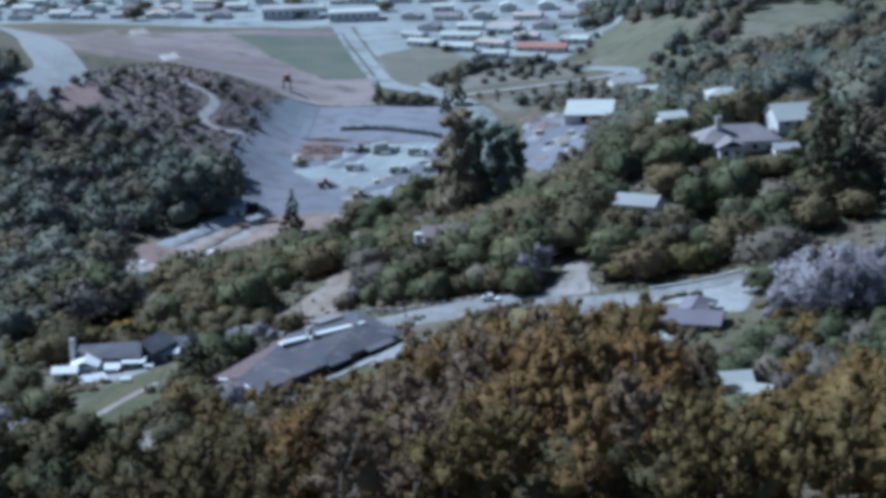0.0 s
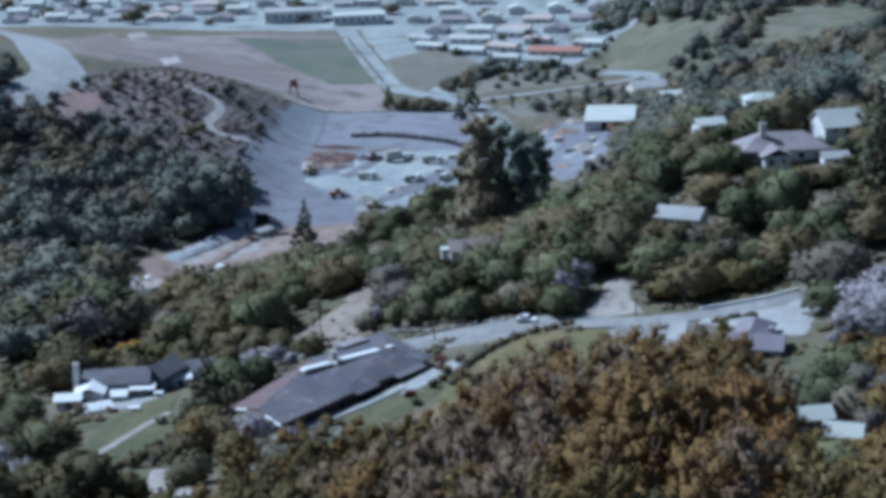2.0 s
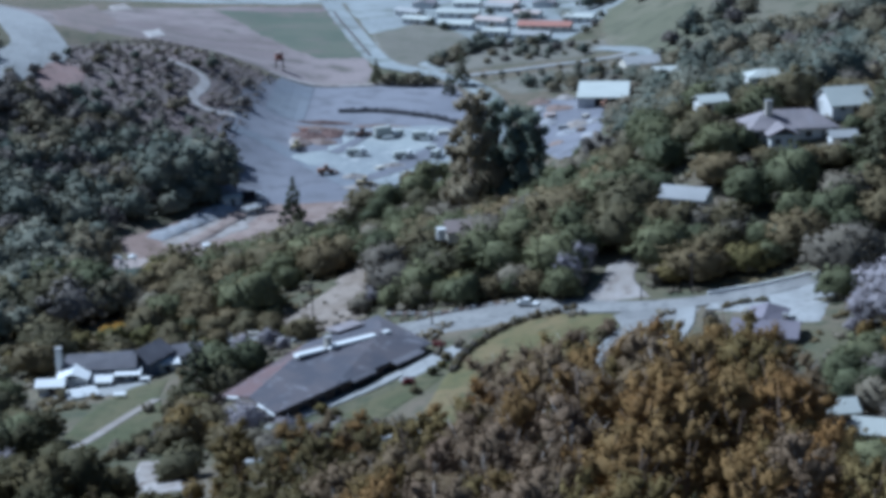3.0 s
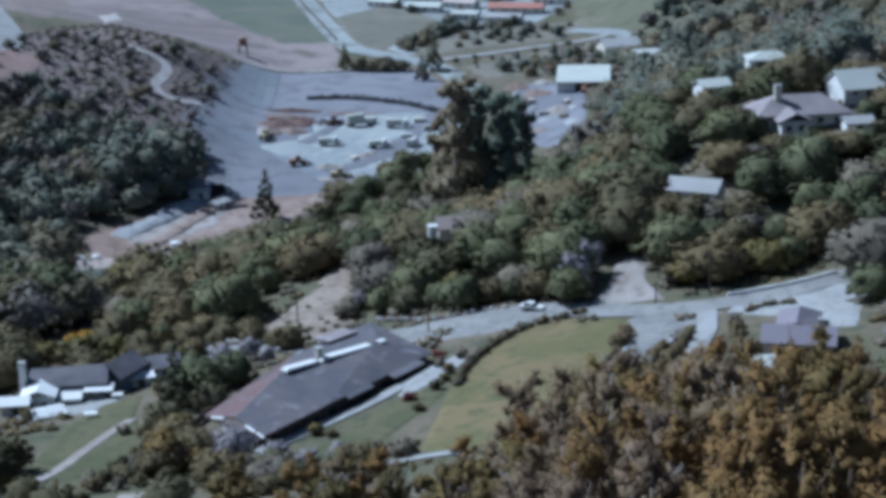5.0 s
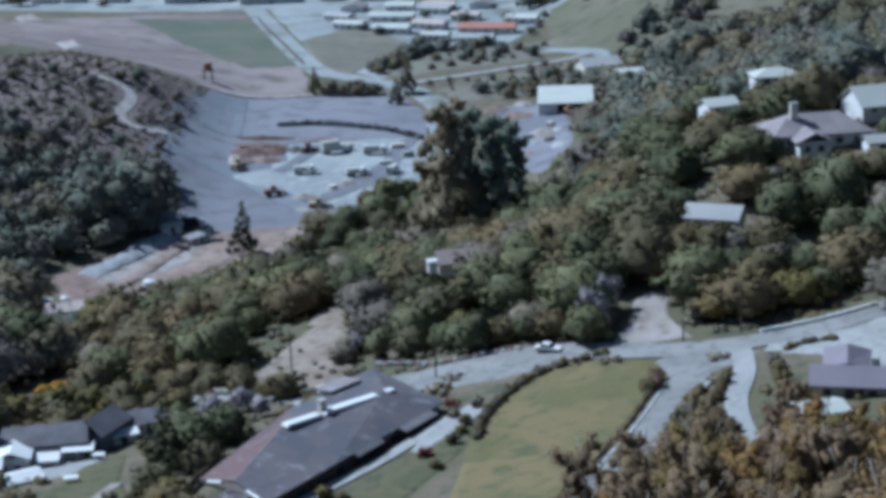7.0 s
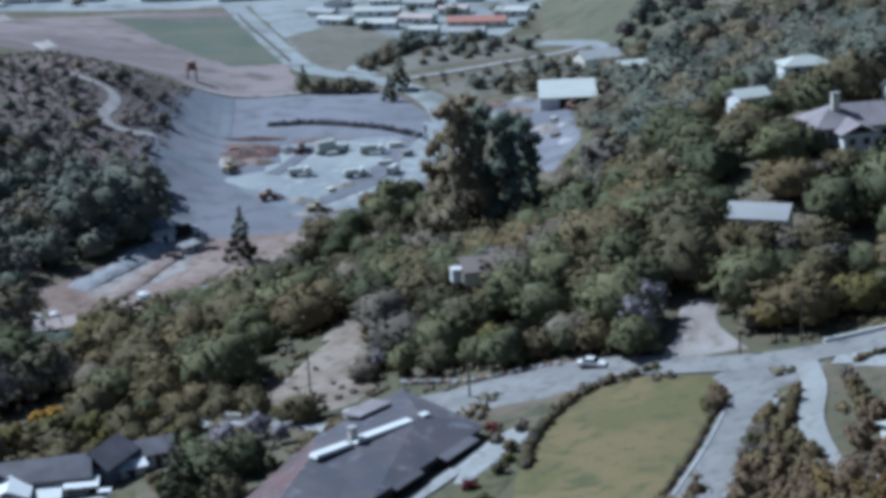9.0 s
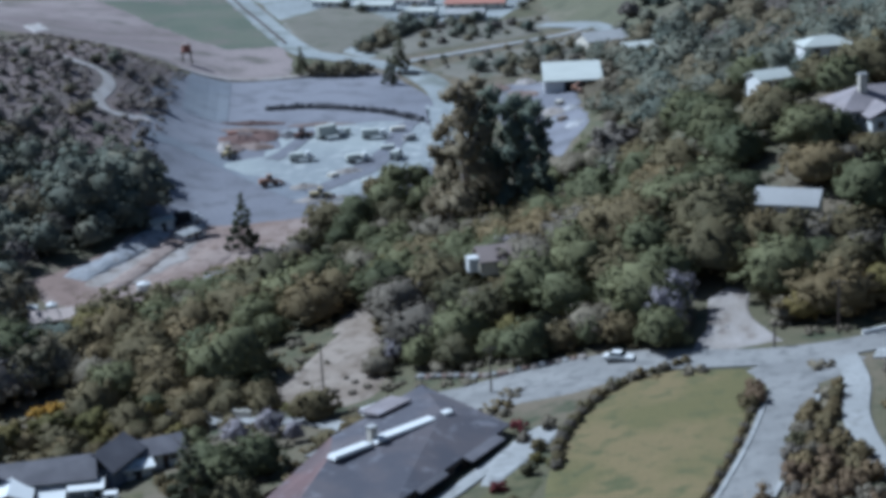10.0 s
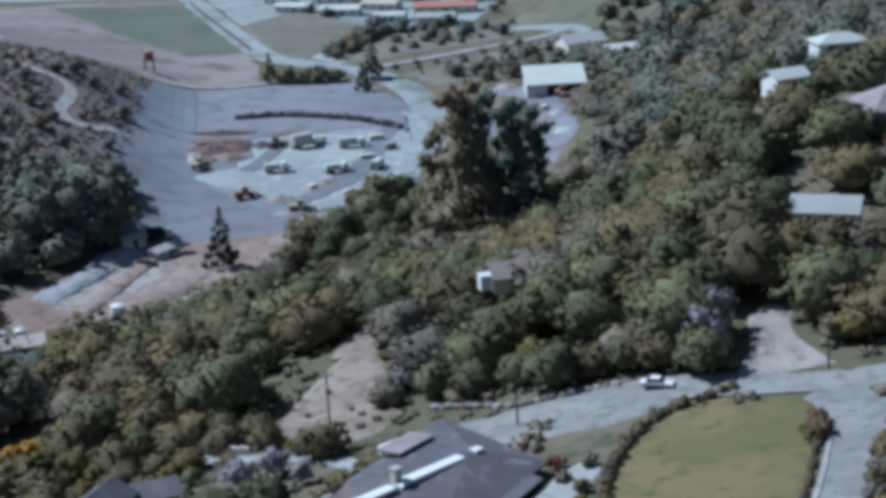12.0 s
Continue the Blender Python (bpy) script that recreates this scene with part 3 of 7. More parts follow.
ribbon("yard_track", [(-6, 612), (-9.7, 604), (-14.2, 579), (-21, 553), (-29.4, 540), (-38, 530)], 6, QUARRY, "grey wheel-worn track across the yard floor", "track", 0.5)
ribbon("yard_track", [(-50, 566), (-47, 571), (-43, 584), (-38, 605)], 4.5, QUARRY, "grey wheel-worn track across the yard floor", "track", 0.52)
ribbon("yard_track", [(-30, 540), (-27, 546), (-22, 560), (-15, 577)], 4.0, QUARRY, "grey wheel-worn track across the yard floor", "track", 0.54)
ribbon("back_drive", [(-70, 346), (-54, 338.5), (-44, 332.6), (-34, 326), (-27, 316)], 3.6, CONCRETE, "pale concrete drive behind the gardens", "driveway", 0.26)


berm("bank", [(-92.3, 457.5), (-85.3, 471.0), (-79.3, 488.1), (-75.3, 500.1)], 10, 1.3, RUBBLE, "long bank of pale grey rubble on the slope", "banks of spoil")
berm("bank", [(-84.9, 444.6), (-78.4, 463.3), (-72.6, 484.8), (-68.4, 499.0)], 7, 0.8, DIRT, "long bank of streaked brown earth", "banks of spoil")
berm("bank", [(-73.4, 446.9), (-65.0, 465.9), (-59.4, 480.2), (-57.4, 494.0)], 13, 0.6, DIRT, "low bank of red-brown earth", "banks of spoil")
berm("bank", [(-64.2, 452.4), (-58.4, 458.9), (-52.5, 466.6)], 5, 0.9, RUBBLE, "short bank of pale grey rubble by the trees", "banks of spoil")

# ---- trees ----
def unit_dirs(rng, n):
    d = rng.normal(size=(n, 3))
    return d / np.linalg.norm(d, axis=1)[:, None]


ICO = bmesh.new()
bmesh.ops.create_icosphere(ICO, subdivisions=1, radius=1.0)
ICO_V = np.array([v.co[:] for v in ICO.verts])
ICO_F = np.array([[v.index for v in f.verts] for f in ICO.faces])
ICO.free()
MID = bmesh.new()
bmesh.ops.create_icosphere(MID, subdivisions=2, radius=1.0)
MID_V = np.array([v.co[:] for v in MID.verts])
MID_F = np.array([[v.index for v in f.verts] for f in MID.faces])
MID.free()

def crown_mesh(name, rng, lobes, cards, size, core=0.86, flat=0.0, loose=(0.86, 1.12), fill=0, hearts=None, dome=None):
    """A crown: sprays of leaves on the outer side of lobes (x, y, z, radius), each spray a bent leaf-shaped blade; the lobes' inner twigs are rough cores, and the last `fill` lobes are cores alone; dome (reach, rise, level): the mass of twigs inside."""
    lobes = np.array(lobes, dtype=float)
    leafy = len(lobes) - fill
    if hearts is None:
        hearts = np.repeat([lobes[:leafy, :3].mean(axis=0) - np.array([0, 0, 1.0])], len(lobes), axis=0)
    weight = lobes[:leafy, 3] ** 2
    pick = rng.choice(leafy, size=cards, p=weight / weight.sum())
    outward = lobes[pick, :3] - hearts[pick]
    outward /= np.linalg.norm(outward, axis=1)[:, None] + 1e-9
    d = unit_dirs(rng, cards) + 0.75 * outward + np.array([0, 0, 0.15])
    d /= np.linalg.norm(d, axis=1)[:, None] + 1e-9
    r = lobes[pick, 3] * rng.uniform(*loose, cards)
    mid = lobes[pick, :3] + d * r[:, None] * np.array([1, 1, 1 - flat])
    phase = rng.uniform(0, 100)

    def swell(v):
        p = Vector(v)
        return 1 + 0.5 * noise.noise(p * 1.6 + Vector((phase, 0, 0))) + 0.3 * noise.noise(p * 3.6 + Vector((0, phase, 0)))

    if dome:
        reach, rise, level = dome
        mass = MID_V * np.array([swell(v) for v in MID_V])[:, None] * np.array([reach, reach, 1.0])
        mass[:, 2] *= np.where(MID_V[:, 2] > 0, rise, level * 0.62)
        tri = mass[MID_F]
        facing = np.cross(tri[:, 1] - tri[:, 0], tri[:, 2] - tri[:, 0])
        mass_n = np.zeros_like(mass)
        for k in range(3):
            np.add.at(mass_n, MID_F[:, k], facing)
        mass_n /= np.linalg.norm(mass_n, axis=1)[:, None] + 1e-9
        loose_ones = rng.random(cards) < 0.56
        e = unit_dirs(rng, cards)
        e[:, 2] = np.where(e[:, 2] < -0.3, -e[:, 2], e[:, 2])
        d[loose_ones] = mass_n[np.argmax(e @ MID_V.T, axis=1)][loose_ones]
        out = np.array([swell(v) for v in e]) * rng.uniform(0.98, 1.12, cards)
        mid[loose_ones] = (e * out[:, None] * np.array([dome[0], dome[0], dome[1]]) + np.array([0, 0, dome[2]]))[loose_ones]
    nrm = d + rng.normal(scale=0.35, size=(cards, 3))
    nrm /= np.linalg.norm(nrm, axis=1)[:, None]
    a = np.cross(nrm, unit_dirs(rng, cards))
    a /= np.linalg.norm(a, axis=1)[:, None] + 1e-9
    b = np.cross(nrm, a)
    s = size * rng.uniform(0.6, 1.4, cards)[:, None]
    tip = 0.22 * s * nrm
    corners = np.stack([mid - a * s, mid - b * s * 0.7 + tip, mid + a * s, mid + b * s * 0.7 + tip], axis=1).reshape(-1, 3)
    way = mid - hearts[pick]
    way /= np.linalg.norm(way, axis=1)[:, None] + 1e-9
    soft = 0.6 * d + 0.45 * way + 0.22 * nrm
    soft /= np.linalg.norm(soft, axis=1)[:, None]
    normals = [np.repeat(soft, 4, axis=0)]
    verts, faces = [corners], np.arange(cards * 4).reshape(-1, 4).tolist()
    base = cards * 4
    for (x, y, z, rad), heart in zip(lobes, hearts):
        jig = ICO_V * (rad * core * (1 + rng.uniform(-0.16, 0.16, len(ICO_V)))[:, None]) * np.array([1, 1, 0.92 - flat * 0.7])
        spot = jig + np.array([x, y, z])
        verts.append(spot)
        way = spot - heart
        way /= np.linalg.norm(way, axis=1)[:, None] + 1e-9
        normals.append(0.5 * ICO_V + 0.5 * way)
        faces += (ICO_F + base).tolist()
        base += len(ICO_V)
    if dome:
        verts.append(mass * (0.95 if cards > 400 else 0.84) + np.array([0, 0, level]))
        normals.append(mass_n)
        faces += (MID_F + base).tolist()
    me = bpy.data.meshes.new(name)
    me.from_pydata(np.concatenate(verts).tolist(), [], faces)
    me.polygons.foreach_set("use_smooth", [True] * len(me.polygons))
    me.update()
    me.normals_split_custom_set_from_vertices(np.concatenate(normals).tolist())
    return me


def trunk_shape(rng, tall, radius, limbs, spread, start=0.35, lean=0.05):
    s = Shape()
    top = Vector((rng.normal() * lean * tall, rng.normal() * lean * tall, tall))
    pts = [Vector((0, 0, -0.6)), Vector((0, 0, 0.2)), top * 0.5 + Vector((rng.normal() * 0.02 * tall, rng.normal() * 0.02 * tall, 0)), top]
    s.tube(pts, [radius * 1.35, radius, radius * 0.75, radius * 0.3], 7)
    for k in range(limbs):
        t = start + (0.9 - start) * (k + 0.5) / limbs
        ang = k * 2.4 + rng.uniform(-0.4, 0.4)
        p = top * t
        out = Vector((math.cos(ang), math.sin(ang), 0)) * spread * (1.1 - 0.5 * t) * rng.uniform(0.7, 1.0)
        s.tube([p, p + out * 0.5 + Vector((0, 0, tall * 0.08)), p + out + Vector((0, 0, tall * 0.2))], [radius * 0.45, radius * 0.3, radius * 0.1], 5)
    return s


def dome_lobes(rng, wide, tall, base, count, lobe):
    """Lobes over the skin of a domed, uneven crown, and the reach, rise and level of the dome."""
    z0 = base + (tall - base) * 0.3
    a, up, down = wide / 2 - lobe * 0.7, tall - z0 - lobe * 0.6, (z0 - base) * 0.6
    phase = rng.uniform(0, 100)
    out = []
    for k in range(count):
        zc = 1 - 1.3 * (k + 0.5) / count
        ang = k * 2.39996 + rng.uniform(-0.35, 0.35)
        flat = math.sqrt(1 - zc * zc)
        d = Vector((math.cos(ang) * flat, math.sin(ang) * flat, zc))
        w = rng.uniform(0.86, 1.06) * (1 + 0.42 * noise.noise(d * 1.2 + Vector((phase, 0, 0))))
        out.append((d.x * a * w, d.y * a * w, z0 + (up if zc > 0 else down) * zc * w, lobe * rng.uniform(0.55, 1.5)))
    return out, (a * 0.97, up * 0.97, z0)


def clump_lobes(rng, clumps, each=5, pull=1.0):
    """Foliage in separate clumps (x, y, z, radius): lobes over each clump's skin, its cores, and the heart that each belongs to."""
    skin, inner, hearts_skin, hearts_inner = [], [], [], []
    for x, y, z, r in clumps:
        for k in range(each):
            zc = 1 - 1.5 * (k + 0.5) / each
            ang = k * 2.39996 + rng.uniform(-0.5, 0.5)
            flat = math.sqrt(1 - zc * zc)
            w = r * rng.uniform(0.5, 0.72)
            skin.append((x + math.cos(ang) * flat * w, y + math.sin(ang) * flat * w, z + zc * w * 1.15, r * rng.uniform(0.4, 0.62)))
            hearts_skin.append((x * pull, y * pull, z - (1.5 - pull) * r))
        inner.append((x, y, z, r * 0.8))
        hearts_inner.append((x * pull, y * pull, z - (1.5 - pull) * r))
    return skin + inner, len(inner), np.array(hearts_skin + hearts_inner)


KINDS = {}


def tree_kind(key, name, label, category, bark, leaf, seeds, build, group=""):
    """Trees of one kind, several of different growth, kept under the ground of the near hill until they are set out."""
    KINDS[key] = []
    for seed in seeds:
        rng = np.random.default_rng(seed)
        trunk, crown = build(rng)
        KINDS[key].append((name, label, category, group, part_data("trunk", trunk, bark), part_data("crown", crown, leaf)))


def part_data(name, shape, material):
    me = shape.mesh(name, True) if isinstance(shape, Shape) else shape
    me.materials.append(material)
    return me


def plant(key, x, y, turn, scale, which=None, label="", lift=0.0):
    rng = plant.rng
    name, text, category, group, trunk, crown = KINDS[key][rng.integers(len(KINDS[key])) if which is None else which]
    ob = new(name)
    ob.matrix_world = Matrix.LocRotScale((x, y, height(x, y) + lift), Euler((0, 0, turn)), (scale * rng.uniform(0.9, 1.1), scale * rng.uniform(0.9, 1.1), scale))
    tagged(ob, label or text, category, group)
    for n, me in (("trunk", trunk), ("crown", crown)):
        if me is not None:
            o = new(n, me)
            o.parent = ob
    return ob


plant.rng = np.random.default_rng(5)


def domed(rng, wide, tall, base, count, lobe, cards, size, core=0.86, flat=0.28, loose=(0.84, 1.2)):
    lobes, dome = dome_lobes(rng, wide, tall, base, count, lobe)
    return crown_mesh("crown", rng, lobes, cards, size, core, flat, loose, dome=dome)


def oak(rng, wide=14, tall=8.4, cards=1250, size=0.28, count=40, lobe=0.9):
    return trunk_shape(rng, tall * 0.72, 0.32, 5, wide * 0.38), domed(rng, wide, tall, 0.6, count, lobe, cards, size)


def gum(rng, tall=18, wide=10.5, cards=1400, size=0.21, count=14):
    clumps = []
    for k in range(count):
        level = (k + rng.uniform(0.2, 0.8)) / count
        ang = k * 2.39996 + rng.uniform(-0.6, 0.6)
        reach = wide / 2 * math.sqrt(1.08 - level ** 2) * rng.uniform(0.3, 0.95)
        clumps.append((math.cos(ang) * reach, math.sin(ang) * reach, tall * (0.2 + 0.74 * level), rng.uniform(0.9, 2.4) * (1.15 - 0.3 * level)))
    lobes, fill, hearts = clump_lobes(rng, clumps, 3, 0.45)
    return trunk_shape(rng, tall * 0.92, 0.3, 9, wide * 0.4, 0.3, 0.05), crown_mesh("crown", rng, lobes, cards, size, 0.74, 0.0, (0.7, 1.5), fill, hearts)


def tall_gum(rng):
    clumps = []
    for k in range(13):
        ang, level = k * 2.39996 + rng.uniform(-0.6, 0.6), (k + 0.5) / 13
        reach = 4.4 * (1.0 - 0.5 * level) * rng.uniform(0.35, 1.0)
        clumps.append((math.cos(ang) * reach, math.sin(ang) * reach, 30 * (0.16 + 0.79 * level), rng.uniform(2.0, 3.3) * (1.1 - 0.35 * level)))
    lobes, fill, hearts = clump_lobes(rng, clumps)
    return trunk_shape(rng, 27, 0.6, 10, 4.5, 0.25, 0.02), crown_mesh("crown", rng, lobes, 1700, 0.34, 0.82, 0.0, (0.8, 1.22), fill, hearts)


def conifer(rng, tall=15, wide=9.5, cards=1500):
    lobes = []
    for k in range(46):
        level = (k + 0.5) / 46
        ang = k * 2.39996
        reach = wide / 2 * (1 - level) ** 0.9 * rng.uniform(0.3, 1.0)
        lobes.append((math.cos(ang) * reach, math.sin(ang) * reach, tall * (0.08 + 0.9 * level), 0.25 + 1.1 * (1 - level) * rng.uniform(0.7, 1.2)))
    return trunk_shape(rng, tall * 0.98, 0.25, 8, wide * 0.35, 0.1, 0.0), crown_mesh("crown", rng, lobes, cards, 0.34, 0.72, 0.3, (0.8, 1.2))


def bare(rng, wide=9, tall=9, cards=1600, size=0.2):
    s = trunk_shape(rng, tall * 0.8, 0.24, 8, wide * 0.42, 0.25)
    lobes, dome = dome_lobes(rng, wide, tall, 1.6, 20, 1.4)
    return s, crown_mesh("crown", rng, lobes, cards, size, 0.6, 0.0, (0.6, 1.15), dome=(dome[0] * 0.8, dome[1] * 0.8, dome[2]))


def shrub(rng, wide=3.4, tall=2.2, cards=240, size=0.17):
    lobes, dome = dome_lobes(rng, wide, tall, 0.2, 9, 0.55)
    return trunk_shape(rng, tall * 0.6, 0.08, 4, wide * 0.3), crown_mesh("crown", rng, lobes + [(0, 0, dome[2], dome[1])], cards, size, fill=1)


def thin(rng):
    """A low brush plant of few sprays, for ground that many cover."""
    s = Shape().tube([(0, 0, -0.2), (0.05, 0, 0.7)], [0.07, 0.04], 4)
    return s, crown_mesh("crown", rng, dome_lobes(rng, 4.2, 1.0, 0.1, 6, 0.7)[0], 44, 0.3, flat=0.5)


tree_kind("oak", "oak_tree", "broad evergreen oak with a lumpy olive-green crown", "tree", BARK, OAK_LEAF, (1, 2, 3, 4), oak, "hillside woods")
tree_kind("bay", "bay_tree", "dense dark green bay tree on the slope", "tree", BARK, BAY_LEAF, (11, 12, 13), lambda r: oak(r, 12.5, 8.8, 1100, 0.28, 36, 0.85), "hillside woods")
tree_kind("grey", "grey_tree", "grey-green tree with a soft thin crown", "tree", BARK, GREY_LEAF, (21, 22), lambda r: oak(r, 12.5, 7.8, 1100, 0.26, 36, 0.8), "hillside woods")
tree_kind("dark", "dark_tree", "dark blue-green tree in the far woods, haze put into its leaf colour", "tree", BARK, HAZED_DARK_LEAF, (31, 32, 33), lambda r: oak(r, 13.5, 10, 230, 0.54, 16, 1.15), "far woods")
tree_kind("far_oak", "oak_tree", "olive-green oak in the far woods, haze put into its leaf colour", "tree", BARK, HAZED_OAK_LEAF, (41, 42, 43), lambda r: oak(r, 14, 8.6, 230, 0.54, 16, 1.15), "far woods")
tree_kind("far_grey", "grey_tree", "grey-brown half-bare tree in the far woods", "tree", BARK, HAZEL_LEAF, (44, 45), lambda r: oak(r, 12, 8.4, 230, 0.54, 16, 1.1), "far woods")
tree_kind("gum", "eucalyptus_tree", "rust-brown eucalyptus with clumped foliage", "tree", BARK, RUST_LEAF, (51, 52, 53, 54, 55), gum, "eucalyptus grove on the near hill")
tree_kind("green_gum", "eucalyptus_tree", "olive-brown eucalyptus with ragged foliage", "tree", BARK, GUM_LEAF, (56, 57), gum, "eucalyptus grove on the near hill")
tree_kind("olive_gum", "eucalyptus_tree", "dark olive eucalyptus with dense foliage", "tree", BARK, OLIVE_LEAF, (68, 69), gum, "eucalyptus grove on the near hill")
tree_kind("low_rust", "eucalyptus_tree", "low rust-brown tree with a broad crown", "tree", BARK, LOW_RUST_LEAF, (58, 59), lambda r: oak(r, 9, 8.8, 1050, 0.2, 28, 0.7), "eucalyptus grove on the near hill")
tree_kind("twig_gum", "eucalyptus_tree", "half-bare dusky brown eucalyptus with thin foliage", "tree", PALE_BARK, DUSK_LEAF, (66, 67), gum, "eucalyptus grove on the near hill")
tree_kind("tall_gum", "eucalyptus_tree", "very tall shaggy eucalyptus beside the quarry", "tree", PALE_BARK, TALL_LIT_LEAF, (61, 62, 63), tall_gum, "tall trees by the quarry")
tree_kind("tall_shaded", "eucalyptus_tree", "very tall dark green tree beside the quarry, shade put into its leaf colour", "tree", BARK, TALL_SHADED_LEAF, (64, 65), tall_gum, "tall trees by the quarry")
tree_kind("conifer", "conifer_tree", "dark pointed conifer with drooping tiers", "tree", BARK, DARK_LEAF, (71, 72), conifer, "conifers")
tree_kind("bare", "bare_tree", "leafless tree of fine mauve-grey twigs", "tree", BARK, TWIG, (81, 82), bare, "bare trees")
tree_kind("holm", "evergreen_tree", "very dark green dense evergreen tree", "tree", BARK, HOLM_LEAF, (83, 84), lambda r: oak(r, 11, 9.5, 1000, 0.25, 34, 0.9), "dark trees below the gardens")
tree_kind("broad_bare", "bare_tree", "broad leafless tree of pale mauve-grey twigs", "tree", BARK, TWIG, (85, 86), lambda r: bare(r, 19, 13, 3200, 0.26), "bare trees")
tree_kind("yellow", "yellow_green_tree", "bushy tree of yellowish-green foliage", "tree", BARK, YELLOW_LEAF, (91, 92), lambda r: oak(r, 10, 6.4, 560, 0.27, 18, 1.2), "hillside woods")
tree_kind("shrub", "shrub", "rounded green garden shrub", "shrub", BARK, OAK_LEAF, (101, 102, 103), shrub, "shrubs")
tree_kind("brown_shrub", "shrub", "brownish dry hillside shrub", "shrub", BARK, GREY_LEAF, (104, 105), shrub, "shrubs")
tree_kind("rust_shrub", "shrub", "dusky rust-brown bushy shrub on dry ground", "shrub", BARK, DUSK_LEAF, (106, 107), lambda r: shrub(r, 3.6, 2.6), "shrubs")
tree_kind("low_shrub", "shrub", "low green brush plant on the slope", "shrub", BARK, OAK_LEAF, (110, 111), lambda r: thin(r), "shrubs")
tree_kind("low_grey", "shrub", "low greyish brush plant on the slope", "shrub", BARK, GREY_LEAF, (112, 113), lambda r: thin(r), "shrubs")
tree_kind("low_mauve", "shrub", "low mauve-brown brush plant on the hill", "shrub", BARK, MAUVE_LEAF, (114, 115), lambda r: thin(r), "shrubs")
tree_kind("orange_shrub", "flowering_shrub", "shrub covered in bright orange flowers", "shrub", BARK, ORANGE_LEAF, (108,), shrub, "flowering shrubs")
tree_kind("red_shrub", "shrub", "dark red-leaved shrub by a house", "shrub", BARK, RED_LEAF, (109,), shrub, "shrubs")


def inside(x, y, poly):
    hit = False
    for i in range(len(poly)):
        (ax, ay), (bx, by) = poly[i], poly[i - 1]
        if (ay > y) != (by > y) and x < (bx - ax) * (y - ay) / (by - ay) + ax:
            hit = not hit
    return hit


def merge(name, items, material):
    """One mesh of many plants' crowns: (mesh, pose) pairs."""
    cos, nos, loops, totals, base = [], [], [], [], 0
    for me, m in items:
        n = len(me.vertices)
        co = np.empty(n * 3)
        me.vertices.foreach_get("co", co)
        no = np.empty(len(me.loops) * 3)
        me.corner_normals.foreach_get("vector", no)
        vi = np.empty(len(me.loops), dtype=np.int32)
        me.loops.foreach_get("vertex_index", vi)
        tot = np.empty(len(me.polygons), dtype=np.int32)
        me.polygons.foreach_get("loop_total", tot)
        mat = np.array(m)
        cos.append(co.reshape(-1, 3) @ mat[:3, :3].T + mat[:3, 3])
        nos.append(no.reshape(-1, 3) @ np.array(m.to_3x3().inverted().transposed()).T)
        loops.append(vi + base)
        totals.append(tot)
        base += n
    co, vi, tot, no = np.concatenate(cos), np.concatenate(loops), np.concatenate(totals), np.concatenate(nos)
    out = bpy.data.meshes.new(name)
    out.vertices.add(len(co))
    out.vertices.foreach_set("co", co.ravel())
    out.loops.add(len(vi))
    out.loops.foreach_set("vertex_index", vi)
    out.polygons.add(len(tot))
    out.polygons.foreach_set("loop_start", np.concatenate([[0], np.cumsum(tot)[:-1]]).astype(np.int32))
    out.polygons.foreach_set("use_smooth", np.ones(len(tot), dtype=bool))
    out.update(calc_edges=True)
    no /= np.linalg.norm(no, axis=1)[:, None]
    out.normals_split_custom_set(no.tolist())
    out.materials.append(material)
    return out


CLEAR = []       # outlines where nothing grows
CLEAR_LINES = []  # (points, half width)


def is_clear(x, y, margin):
    if any(inside(x, y, p) for p in CLEAR):
        return False
    for pts, half in CLEAR_LINES:
        for a, b in zip(pts, pts[1:]):
            dx, dy = b[0] - a[0], b[1] - a[1]
            t = max(0, min(1, ((x - a[0]) * dx + (y - a[1]) * dy) / (dx * dx + dy * dy)))
            if math.hypot(x - a[0] - dx * t, y - a[1] - dy * t) < half + margin:
                return False
    return True


